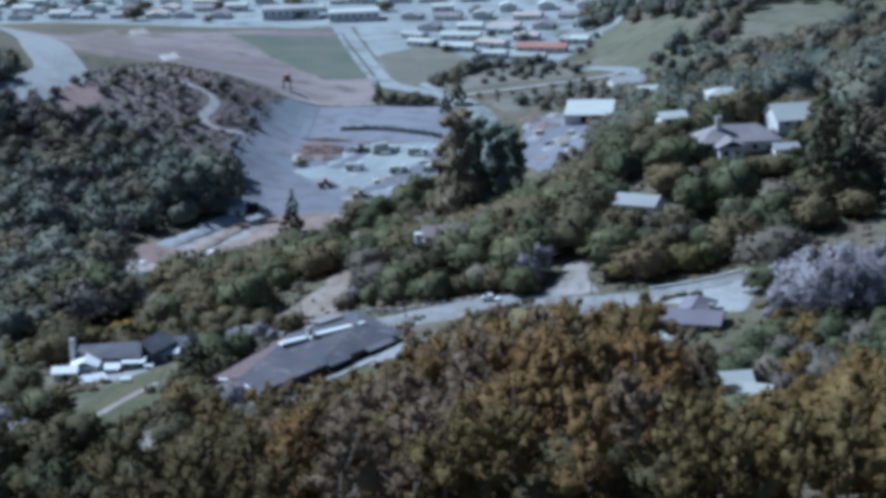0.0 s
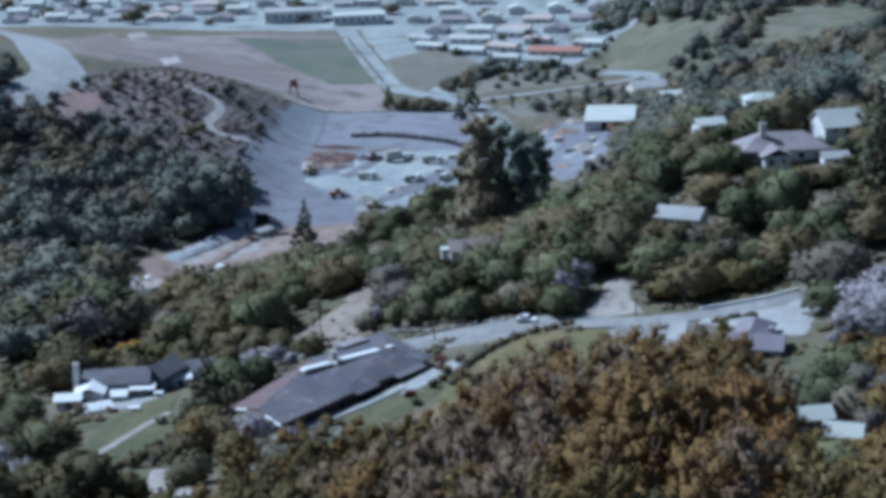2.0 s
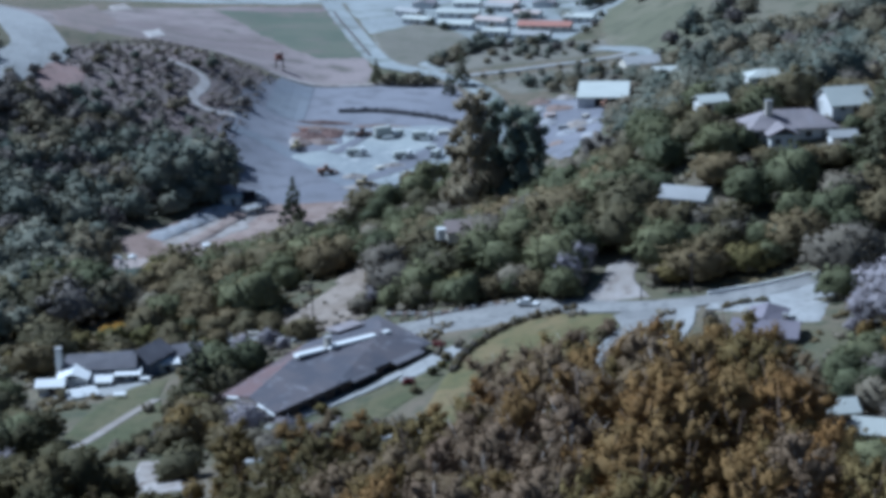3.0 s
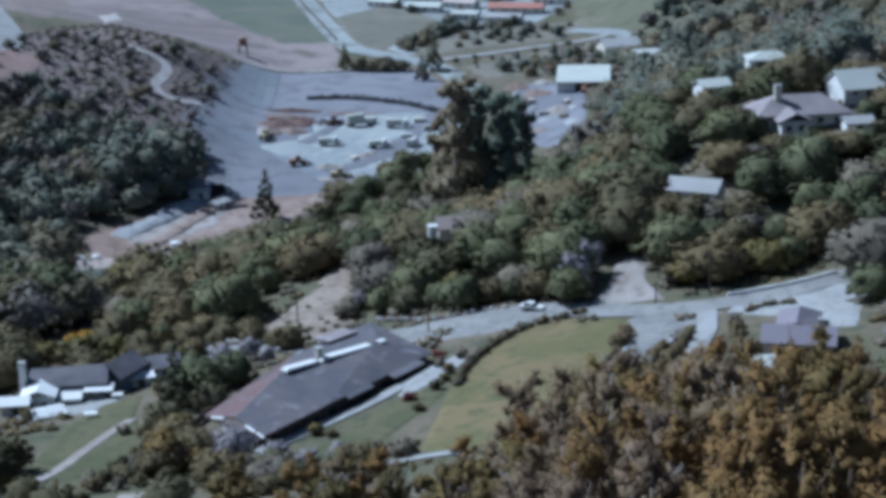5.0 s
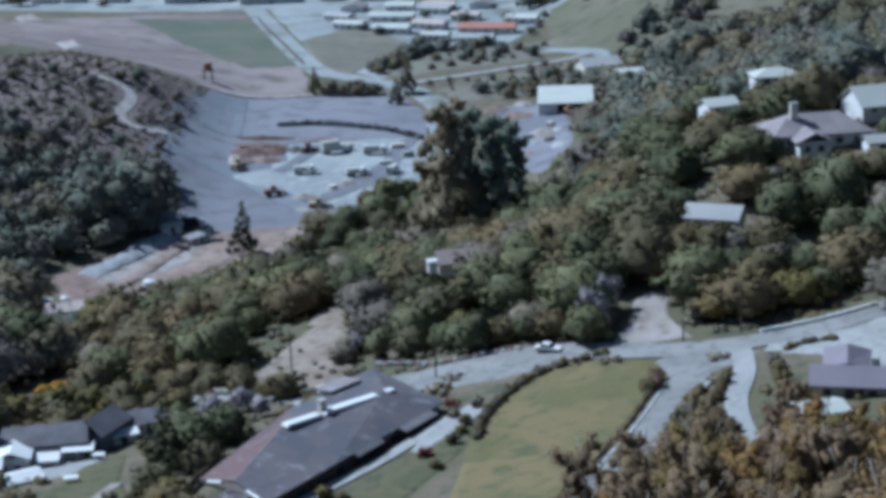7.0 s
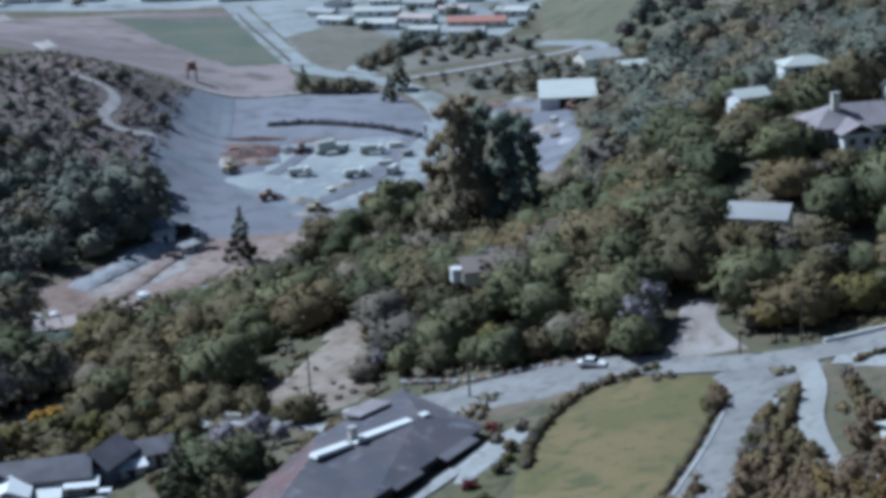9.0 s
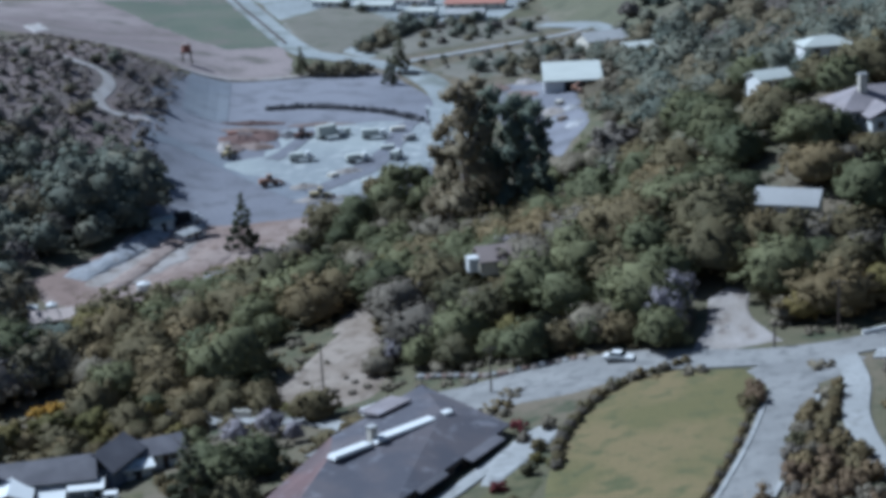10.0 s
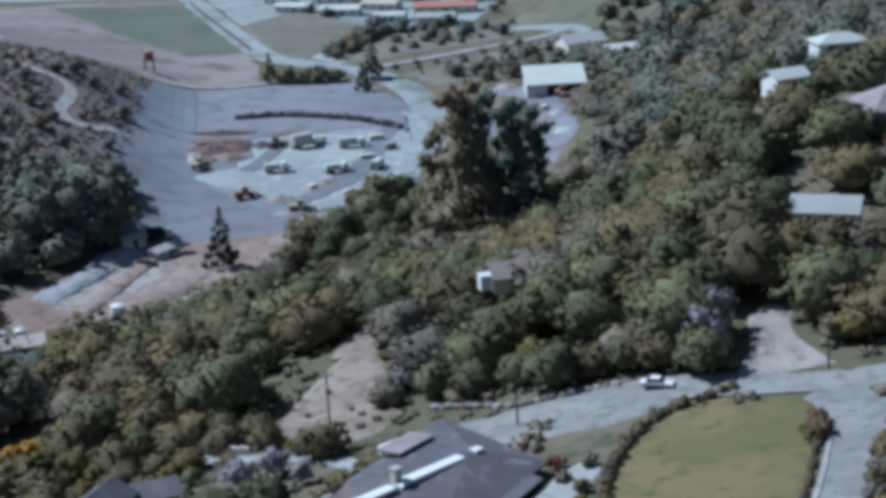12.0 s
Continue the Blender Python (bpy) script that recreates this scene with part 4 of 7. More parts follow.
def wood(poly, spacing, kinds, seed, scale=(0.8, 1.2), margin=2.5, joined="", label="", category="woods", swell=0.62, gaps=-9.0):
    """Sets out trees over an area, a spacing apart, in a chance mix of kinds; joined: as one mass for each kind."""
    mass = {}
    rng = np.random.default_rng(seed)
    keys, odds = zip(*kinds)
    bounds = np.cumsum(np.array(odds) / sum(odds))
    x0, x1 = min(p[0] for p in poly), max(p[0] for p in poly)
    y0, y1 = min(p[1] for p in poly), max(p[1] for p in poly)
    placed = []
    for _ in range(int((x1 - x0) * (y1 - y0) / spacing ** 2 * 9)):
        x, y = rng.uniform(x0, x1), rng.uniform(y0, y1)
        if not inside(x, y, poly) or not is_clear(x, y, margin):
            continue
        if any((x - a) ** 2 + (y - b) ** 2 < spacing ** 2 for a, b in placed):
            continue
        if noise.noise(Vector((x * 0.075, y * 0.075, seed + 9.3))) < gaps:
            continue
        placed.append((x, y))
        # like stands beside like, and taller stands rise out of lower ones
        patch = min(0.999, max(0.0, 0.5 + 0.75 * noise.noise(Vector((x * 0.045, y * 0.045, seed))) + rng.normal() * 0.26))
        key = keys[min(len(keys) - 1, int(np.searchsorted(bounds, patch)))]
        turn = rng.uniform(0, 6.28)
        size = rng.uniform(*scale) * (1 + swell * noise.noise(Vector((x * 0.05, y * 0.05, seed + 31.7))))
        if not joined:
            plant(key, x, y, turn, size)
            continue
        sort = KINDS[key][rng.integers(len(KINDS[key]))]
        m = Matrix.LocRotScale((x, y, height(x, y)), Euler((0, 0, turn)), (size * rng.uniform(0.9, 1.1), size * rng.uniform(0.9, 1.1), size))
        mass.setdefault(key, []).append((sort, m))
    for key, items in mass.items():
        ob = tagged(new(joined), label, category, kind="stuff")
        for k, (n, mat_from) in enumerate((("trunks", 4), ("crowns", 5))):
            sorts = [(sort[mat_from], m) for sort, m in items]
            o = new(n, merge(n, sorts, sorts[0][0].materials[0]))
            o.parent = ob


CLEAR += [
    [(58, 695), (74, 690), (76, 722), (60, 726)],
    [(68, 664), (84, 660), (86, 684), (70, 688)],
    [(-34, 250), (0, 294), (-14, 318), (-34, 296), (-46, 268)],      # the long house
    [(-86, 290), (-52, 292), (-52, 318), (-86, 314)],                # the white house
    [(43, 350), (60, 344), (59, 366), (45, 366)],                    # the cottage
    [(64, 368), (98, 366), (104, 422), (66, 415)],                   # the large house
    [(77, 442), (91, 442), (92, 466), (76, 466)],
    [(58, 424), (74, 424), (72, 448), (60, 448)],
    [(-43, 342), (-37, 334), (-30, 329), (-21, 335), (-22, 350), (-22, 386), (-26, 386), (-34, 362)],    # the cut bank
    [(25, 316), (42, 314), (41, 340), (33, 346)],                    # the earth drive
    [(-3, 360), (3, 360), (3, 368), (-4, 368)],                      # the clearing
    [(46, 284), (72, 282), (78, 300), (78, 318), (49, 314)],
    [(-32, 252), (-24, 246), (-8, 250), (0, 268), (-2, 284), (-10, 276), (-20, 264)],
    [(-102, 440), (-44, 440), (-44, 500), (-76, 506)],               # the earth slope
    [(-6, 244), (10, 238), (32, 290), (32, 308), (8, 310), (-4, 290)],          # the lawn
    [(-100, 424), (-86, 424), (-86, 440), (-100, 440)],
    [(53, 174), (66, 172), (70, 206), (52, 204)],
    [(-33, 252), (-26, 250), (-8, 274), (-1, 290), (-6, 293)],
    [(-68, 238), (-60, 234), (-54, 246), (-51, 264), (-54, 276), (-55, 302), (-64, 302), (-70, 284), (-69, 262)],    # the garden of the white house
    [(-50, 237), (-43, 238), (-36, 206), (-48, 206)],                # the bare yard
    [(-8, 268), (2, 284), (9, 304), (16, 313), (4, 317), (-8, 304), (-4, 296), (-10, 280)],
]
CLEAR_LINES += [
    ([(-34, 226.5), (-26, 234), (-20, 240.6), (-8.9, 242.4), (1.5, 241.6)], 2.6),
    ([(-28.5, 368), (-26.5, 380), (-24.5, 390), (-21.9, 400)], 4.0),
    ([(-16, 339.5), (-10.6, 334.4), (-5, 329.0), (0, 326.6), (10, 324.6)], 0.5),
    ([(-31, 303), (-17, 319), (-7, 322.5), (14, 319.5), (36, 310.5), (58, 311), (100, 326)], 4),
    ([(38, 308), (35.6, 291), (20.9, 256), (1.6, 215)], 3.5),
    ([(47, 306), (41, 278), (41, 250)], 2),
    ([(-116, 622), (-105, 621), (-101, 612), (-101, 587), (-98, 580.5), (-86.5, 588)], 3),
    ([(-63, 250), (-59.6, 265), (-56.3, 280)], 1.5),
    ([(-70, 346), (-44, 332.6), (-27, 316)], 2),
]
# the red earth, the sunny meadow, and the slope before the cottage
CLEAR.append([(-148, 544), (-134, 546), (-132, 562), (-138, 576), (-146, 574)])
CLEAR.append([(118, 752), (138, 735), (172, 744), (180, 800), (150, 835), (126, 800)])
CLEAR.append([(35, 338), (66, 332), (66, 368), (40, 368)])
CLEAR.append([(56, 406), (76, 406), (76, 448), (58, 448)])
CLEAR.append([(-104, 404), (-82, 404), (-82, 440), (-104, 440)])
# open ground round the small houses below the grove
CLEAR.append([(55, 203), (65, 203), (66, 220), (56, 220)])
CLEAR.append([(54, 178), (66, 178), (66, 195), (56, 195)])
GROVE = [("twig_gum", 3), ("green_gum", 2.6), ("gum", 4), ("holm", 0.5)]
wood([(0, 96), (43, 96), (45, 128), (0, 130)], 5.4, GROVE, 1, (0.86, 1.06), 0, swell=0.12)
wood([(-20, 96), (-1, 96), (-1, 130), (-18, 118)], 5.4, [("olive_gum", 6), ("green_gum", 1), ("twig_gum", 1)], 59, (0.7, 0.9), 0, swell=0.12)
wood([(2, 130), (14, 130), (14, 186), (9, 188), (6, 160), (-1, 142)], 5.5, [("gum", 1.4), ("twig_gum", 5), ("green_gum", 1.6), ("holm", 0.8)], 55, (0.84, 0.98), 0, swell=0.12)
wood([(14, 130), (29, 130), (29, 182), (14, 184)], 5.8, [("gum", 2.4), ("twig_gum", 5), ("green_gum", 1.6), ("holm", 0.9)], 51, (0.98, 1.12), 0, swell=0.12)
wood([(29, 130), (40, 130), (41, 160), (43.5, 172), (42, 186), (29, 182)], 5.5, [("green_gum", 1), ("gum", 6), ("low_rust", 0.6), ("holm", 0.4)], 56, (1.08, 1.24), 0, swell=0.1)
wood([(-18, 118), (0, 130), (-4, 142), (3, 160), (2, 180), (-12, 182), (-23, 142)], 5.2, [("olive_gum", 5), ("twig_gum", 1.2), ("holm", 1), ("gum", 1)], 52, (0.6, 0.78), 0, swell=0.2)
wood([(7, 190), (16, 189), (15, 202), (8, 200)], 5.2, [("twig_gum", 3), ("holm", 1)], 58, (0.75, 0.9), 0)
wood([(18, 188), (40, 188), (45, 190), (43, 204), (20, 202)], 5.4, [("gum", 1), ("low_rust", 1.4), ("twig_gum", 5), ("holm", 0.6)], 53, (0.6, 0.8), 0)
wood([(46, 96), (92, 96), (92, 150), (70, 146), (64, 138), (46, 132)], 5.2, [("gum", 2), ("low_rust", 5), ("green_gum", 1)], 21, (0.6, 0.74), 0, swell=0.15)
wood([(70, 148), (92, 152), (92, 190), (72, 186)], 5.0, [("low_rust", 4), ("bay", 1)], 27, (0.9, 1.25), 0, swell=0.15)
wood([(43, 132), (64, 140), (70, 172), (62, 168), (45, 164)], 4.2, [("low_rust", 4), ("bay", 1), ("twig_gum", 0.4)], 57, (0.5, 0.74), 0, swell=0.15)
wood([(47, 166), (52, 160), (52, 200), (48, 202)], 3.8, [("low_rust", 3), ("twig_gum", 1)], 54, (0.5, 0.8), 0)
for x, y, key, k in ((27, 222, "twig_gum", 0.5), (36, 226, "gum", 0.5), (44, 230, "twig_gum", 0.45), (52, 238, "low_rust", 0.6)):
    plant(key, x, y, x, k)
wood([(46, 207), (84, 208), (84, 230), (46, 224)], 5.0, [("grey", 2), ("bay", 2), ("low_rust", 1.5)], 22, (0.5, 0.8), 0)
wood([(-66, 150), (-48, 120), (-42, 150), (-50, 200), (-60, 204), (-92, 208), (-84, 190)], 6.0, [("holm", 5), ("bay", 0.6)], 2, (0.7, 0.95))
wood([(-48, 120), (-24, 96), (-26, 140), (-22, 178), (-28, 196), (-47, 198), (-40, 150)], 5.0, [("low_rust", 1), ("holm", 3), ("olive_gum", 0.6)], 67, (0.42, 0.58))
wood([(-70, 340), (-44, 350), (-36, 376), (-20, 374), (-14, 346), (2, 330), (24, 320), (30, 345), (44, 346), (44, 324), (60, 326), (96, 342), (110, 350), (112, 400), (100, 440), (60, 452), (30, 440), (0, 436), (-30, 432), (-56, 440), (-78, 424), (-84, 380)], 7.8, [("oak", 3), ("grey", 2), ("bay", 4), ("yellow", 0.6), ("oak", 4)], 3, (0.7, 1.1), 0.8, gaps=-0.42, swell=0.5)
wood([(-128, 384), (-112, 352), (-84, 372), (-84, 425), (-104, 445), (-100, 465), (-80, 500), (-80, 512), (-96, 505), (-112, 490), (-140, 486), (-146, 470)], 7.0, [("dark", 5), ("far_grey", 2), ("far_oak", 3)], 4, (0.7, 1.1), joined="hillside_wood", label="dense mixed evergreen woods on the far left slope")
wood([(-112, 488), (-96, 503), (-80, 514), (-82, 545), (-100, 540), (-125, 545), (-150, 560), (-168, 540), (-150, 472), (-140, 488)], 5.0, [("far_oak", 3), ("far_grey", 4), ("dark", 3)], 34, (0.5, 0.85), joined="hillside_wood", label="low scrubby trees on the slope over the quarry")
wood([(-80, 520), (-83, 546), (-85, 688), (-104, 690), (-130, 660), (-146, 596), (-150, 562), (-125, 547), (-100, 542)], 2.9, [("low_mauve", 8), ("low_grey", 2)], 5, (0.45, 1.0), 1.0, joined="hillside_brush", label="low dry mauve-brown brush over the hill above the quarry", category="brush")
wood([(-84, 540), (-84, 575), (-88, 640), (-120, 640), (-146, 596), (-150, 562), (-125, 547), (-100, 536)], 8.5, [("dark", 2), ("far_oak", 1), ("far_grey", 3)], 35, (0.22, 0.46), 2, joined="hillside_wood", label="few round bushes on the brushy hill")
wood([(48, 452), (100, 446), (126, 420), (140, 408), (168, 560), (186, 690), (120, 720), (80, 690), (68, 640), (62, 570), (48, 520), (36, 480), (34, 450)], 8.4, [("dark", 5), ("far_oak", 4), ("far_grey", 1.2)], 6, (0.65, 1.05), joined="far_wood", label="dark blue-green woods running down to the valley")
wood([(-30, 440), (30, 446), (34, 470), (40, 500), (30, 514), (6, 508), (-10, 508), (-34, 495), (-44, 470), (-40, 446)], 7.2, [("oak", 3), ("bay", 3), ("grey", 2)], 7, (0.6, 0.95), gaps=-0.4)
wood([(46, 536), (52, 530), (62, 572), (68, 640), (80, 690), (72, 708), (60, 690), (61, 660), (60, 632), (50, 604), (46, 570)], 6.5, [("far_oak", 3), ("dark", 2), ("grey", 2)], 61, (0.4, 0.75), joined="far_wood", label="mixed trees round the open shed")
wood([(16, 690), (40, 706), (66, 728), (72, 716), (58, 690), (36, 672)], 7, [("far_oak", 3), ("dark", 3), ("grey", 2)], 62, (0.35, 0.7), joined="far_wood", label="brownish trees behind the open shed")
wood([(-192, 542), (-172, 544), (-168, 562), (-173, 588), (-192, 588)], 6.5, [("dark", 4), ("far_oak", 2)], 36, (0.5, 0.8), joined="hillside_wood", label="dark trees inside the bend of the pale road")
wood([(112, 330), (122, 328), (138, 400), (125, 420), (112, 400)], 8, [("far_oak", 3), ("dark", 3)], 8, joined="far_wood", label="dark woods on the hill beside the large house")
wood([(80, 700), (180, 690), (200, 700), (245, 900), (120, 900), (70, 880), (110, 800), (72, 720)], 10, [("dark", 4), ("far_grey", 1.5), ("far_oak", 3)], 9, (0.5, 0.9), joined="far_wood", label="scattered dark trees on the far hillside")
wood([(50, 905), (92, 884), (112, 850), (124, 856), (104, 925), (66, 985)], 10, [("dark", 5), ("far_grey", 1)], 65, (0.6, 1.1), joined="far_wood", label="dark trees above the hillside meadow")
wood([(-50, 905), (-30, 860), (0, 815), (50, 815), (60, 870), (20, 915)], 15, [("dark", 3), ("far_oak", 2), ("far_grey", 2)], 66, (0.3, 0.55), joined="far_wood", label="trees between the long buildings in the valley")
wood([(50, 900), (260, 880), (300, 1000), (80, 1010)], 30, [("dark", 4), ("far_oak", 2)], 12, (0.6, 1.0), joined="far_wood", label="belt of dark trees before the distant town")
wood([(-330, 1000), (60, 940), (300, 1180), (-330, 1300)], 46, [("dark", 3), ("far_oak", 3)], 10, (0.5, 1.0), joined="town_trees", label="street trees dotted through a distant town", category="trees")
wood([(-26, 748), (-16, 772), (-2, 798), (28, 804), (28, 796), (0, 788), (-18, 742)], 4.6, [("far_oak", 2), ("dark", 3), ("far_grey", 1)], 11, (0.35, 0.65))
wood([(0, 744), (44, 762), (56, 790), (30, 790), (6, 780)], 7.5, [("far_grey", 3), ("far_oak", 2), ("dark", 1)], 13, (0.25, 0.45))
wood([(-4, 712), (14, 722), (48, 740), (62, 742), (66, 730), (30, 712), (10, 700)], 7.0, [("far_grey", 3), ("dark", 2), ("far_oak", 2)], 64, (0.16, 0.3), joined="far_wood", label="brownish hedge trees along the lane")
wood([(68, 230), (92, 230), (96, 288), (80, 292), (74, 280), (70, 260)], 5.0, [("grey", 3), ("bay", 3), ("low_rust", 2), ("bare", 1)], 23, (0.4, 0.7), 1)
wood([(50, 232), (66, 232), (66, 256), (52, 252)], 4.6, [("low_rust", 3), ("grey", 1)], 63, (0.25, 0.45), 1)
wood([(-112, 318), (-90, 316), (-56, 322), (-44, 330), (-62, 337), (-112, 345)], 4.2, [("yellow", 3), ("oak", 4), ("bay", 1.5)], 24, (0.3, 0.5), 1)
wood([(-62, 346), (-46, 338), (-38, 336), (-37, 350), (-44, 352)], 4.2, [("yellow", 1), ("oak", 3), ("bay", 3)], 25, (0.35, 0.55), 0.5)
wood([(-96, 240), (-70, 240), (-69, 256), (-76, 256), (-96, 262)], 4.6, [("holm", 3), ("bay", 2), ("oak", 2)], 26, (0.35, 0.55), 0.5)
wood([(-40, 232), (-20, 226), (-8, 232), (-14, 244), (-30, 248), (-43, 260), (-49, 256)], 4.6, [("oak", 3), ("yellow", 1), ("bay", 2), ("low_rust", 1.6), ("grey", 1)], 68, (0.3, 0.52), 0.5)
wood([(-56, 238), (-46, 240), (-48, 262), (-53, 266), (-56, 252)], 2.6, [("shrub", 3), ("brown_shrub", 1)], 69, (0.6, 1.0), 0.3)
for x, y, key, s in ((2, 470, "tall_gum", 1.36), (-3, 478, "tall_gum", 1.0), (8, 480, "tall_shaded", 1.2), (14, 474, "tall_shaded", 1.1), (20, 482, "tall_shaded", 0.95), (16, 490, "tall_shaded", 1.0), (5, 490, "tall_gum", 1.0)):
    plant(key, x, y, x, s)
for x, y, s in ((-53.4, 480, 1.0), (-44, 704, 0.75), (-12.4, 676, 0.7), (-8, 698, 1.0)):
    plant("conifer", x, y, x, s)
for x, y, s in ((-38, 701, 0.7), (-32, 699, 0.6), (-27, 698, 0.75), (-21, 697, 0.6)):
    plant("far_oak", x, y, x, s, label="dark round tree on the rim of the quarry")
# trees and shrubs set singly about the houses
for key, x, y, s in (
        ("bare", -80, 228, 1.0), ("bare", -73.5, 223, 0.95), ("bare", -68, 218, 0.8), ("holm", -58.5, 217, 0.82), ("holm", -52.5, 211, 0.8), ("holm", -63.5, 211, 0.8), ("holm", -46, 203, 0.6), ("bare", 3, 385, 0.8), ("bare", 7, 388, 0.7), ("bare", 42, 372, 0.7), ("broad_bare", 83.5, 270, 1.25), ("broad_bare", 94, 276, 1.1), ("bare", 77, 280, 0.8), ("bay", 76, 300, 0.72), ("bay", 66, 241, 0.66), ("bay", 69.5, 246, 0.7), ("grey", 72.5, 240, 0.6), ("low_rust", 57.5, 181, 0.3), ("low_rust", 63.5, 182.5, 0.4), ("low_rust", 67.5, 186, 0.6), ("grey", 79, 318, 1.2), ("grey", 84, 324, 1.1), 
        ("conifer", -49, 286, 0.85), ("bay", -45.5, 290, 0.75), ("bay", -47, 297, 0.8), ("oak", -43, 284, 0.55), ("bay", -41, 300, 0.7), ("oak", -50, 276, 0.5),
        ("bare", -40, 321, 0.5), ("bare", -45, 318, 0.5), ("bare", -36, 315, 0.4), ("oak", -33, 327, 0.6), ("yellow", -36, 331, 0.45), ("oak", -30, 306, 0.4), ("oak", -26, 312, 0.4),
        ("yellow", -84, 338, 0.75), ("yellow", -78, 340, 0.8), ("yellow", -71, 341, 0.7), ("oak", -64, 338, 0.6), ("yellow", -62, 344, 0.55), ("oak", -88, 330, 0.8), ("oak", -90, 318, 0.8), ("oak", -94, 344, 0.9), ("oak", -75, 332, 0.5),
        ("oak", -98, 372, 1.5), ("bay", -92, 378, 1.4), ("bay", -104, 384, 1.5), ("bay", -97, 390, 1.3), ("oak", -110, 372, 1.3),
        ("oak", -92, 290, 0.9), ("oak", -94, 276, 1.0), ("bay", -86, 282, 0.7), ("oak", -84, 270, 0.7), ("bay", -92, 262, 0.8), ("oak", -82, 256, 0.7), ("oak", -73, 250, 0.6), ("conifer", -74, 240, 0.6), ("yellow", -76, 262, 0.5), ("yellow", -45, 259, 0.6), ("low_rust", -46.5, 256, 0.55), ("yellow", -46, 272, 0.5),
        ("bare", -34, 250.4, 0.75), ("bare", -27.7, 248.3, 0.5), ("bare", -17.8, 246.2, 0.45), ("oak", -41, 256, 0.6), ("oak", -46, 262, 0.6), ("oak", -45, 248, 0.6), ("bare", -22, 240, 0.5), ("grey", -26, 236, 0.6), ("oak", -36, 240, 0.6), ("oak", -14, 242, 0.5), ("grey", -8, 246, 0.4),
        ("low_rust", -30, 212, 0.5), ("low_rust", -22, 205, 0.5), ("oak", -40, 220, 0.6), ("grey", -16, 220, 0.45), ("low_rust", -12, 200, 0.5), ("low_rust", -44.7, 249, 0.75), ("green_gum", -26, 190, 0.7), ("gum", -16, 180, 0.7), ("gum", -8, 178, 0.7), ("bare", 2, 196, 0.5), ("gum", 2, 184, 0.65),
        ("oak", 8, 331, 0.55), ("bay", 12.5, 329.5, 0.55), ("oak", 17, 327.5, 0.6), ("yellow", 21.5, 325.5, 0.6), ("grey", 25, 327, 0.5), ("oak", 3, 334, 0.6), ("bay", -3, 337, 0.6), ("oak", -9, 340, 0.6), ("bay", -15, 345, 0.6), ("bare", -19, 350, 0.5),
        ("yellow", 46, 325, 0.75), ("bay", 51, 325, 0.55), ("low_rust", 56, 327.5, 0.6), ("grey", 61.5, 327.5, 0.55), ("bay", 67, 330, 0.6), ("oak", 73, 333, 0.6), ("bare", 24, 328.5, 0.85), ("bare", 26.5, 334, 0.8), ("grey", 43.5, 326, 0.5), ("oak", 43, 333, 0.6),
        ("oak", 50.5, 352.5, 0.78), ("grey", 55, 351, 0.76), ("oak", 45.5, 354.5, 0.78), ("oak", 60, 350, 0.78), ("bay", 40.5, 354, 0.7), ("oak", 48, 345, 0.62), ("bay", 53, 342.5, 0.66), ("oak", 58, 341, 0.66), ("grey", 62, 346, 0.66), ("oak", 43, 344, 0.62), ("oak", 1.5, 359, 0.6), ("grey", -3.5, 360, 0.6), ("oak", 5, 363, 0.6), ("oak", 72, 386, 0.36), ("grey", 91, 386, 0.45), ("bay", 69, 392, 0.7), ("oak", 66, 399, 0.7), ("oak", 61, 428, 0.36), ("bay", 73, 428, 0.36), ("dark", 79, 452, 0.6), ("far_oak", 91, 404, 0.35), ("oak", 63, 425, 0.55), ("bay", 69, 426, 0.52), ("oak", 74, 381, 0.62), ("bay", 79, 378, 0.64), ("oak", 84, 380, 0.62), ("oak", 89, 379, 0.64), ("bay", 93, 380, 0.58), ("bay", 97, 398, 0.5), ("grey", 68, 380, 0.5), ("oak", 96, 380, 0.45), ("dark", 90, 424, 0.55), ("dark", 108, 405, 0.8),
        ("grey", -5, 456, 0.8), ("bay", 5, 452, 0.75), ("grey", 15, 457, 0.85), ("grey", 24, 464, 0.8), ("oak", -1, 447, 0.7), ("bay", 10, 463, 0.9), ("bay", -15, 525, 0.85), ("oak", -20, 522, 0.6), ("bay", -9, 528, 0.7), ("dark", -83, 509, 1.7), ("dark", -89, 500, 1.6), ("dark", -96, 494, 1.5), ("dark", -88, 514, 1.6), ("dark", -97, 506, 1.5), ("dark", 94, 436, 1.2), ("dark", 100, 446, 1.4), ("conifer", 100, 372, 1.9), ("conifer", 106, 362, 1.7), ("conifer", 97, 360, 1.5), ("dark", 90, 440, 1.0)):
    plant(key, x, y, x * 1.7 + y, s)
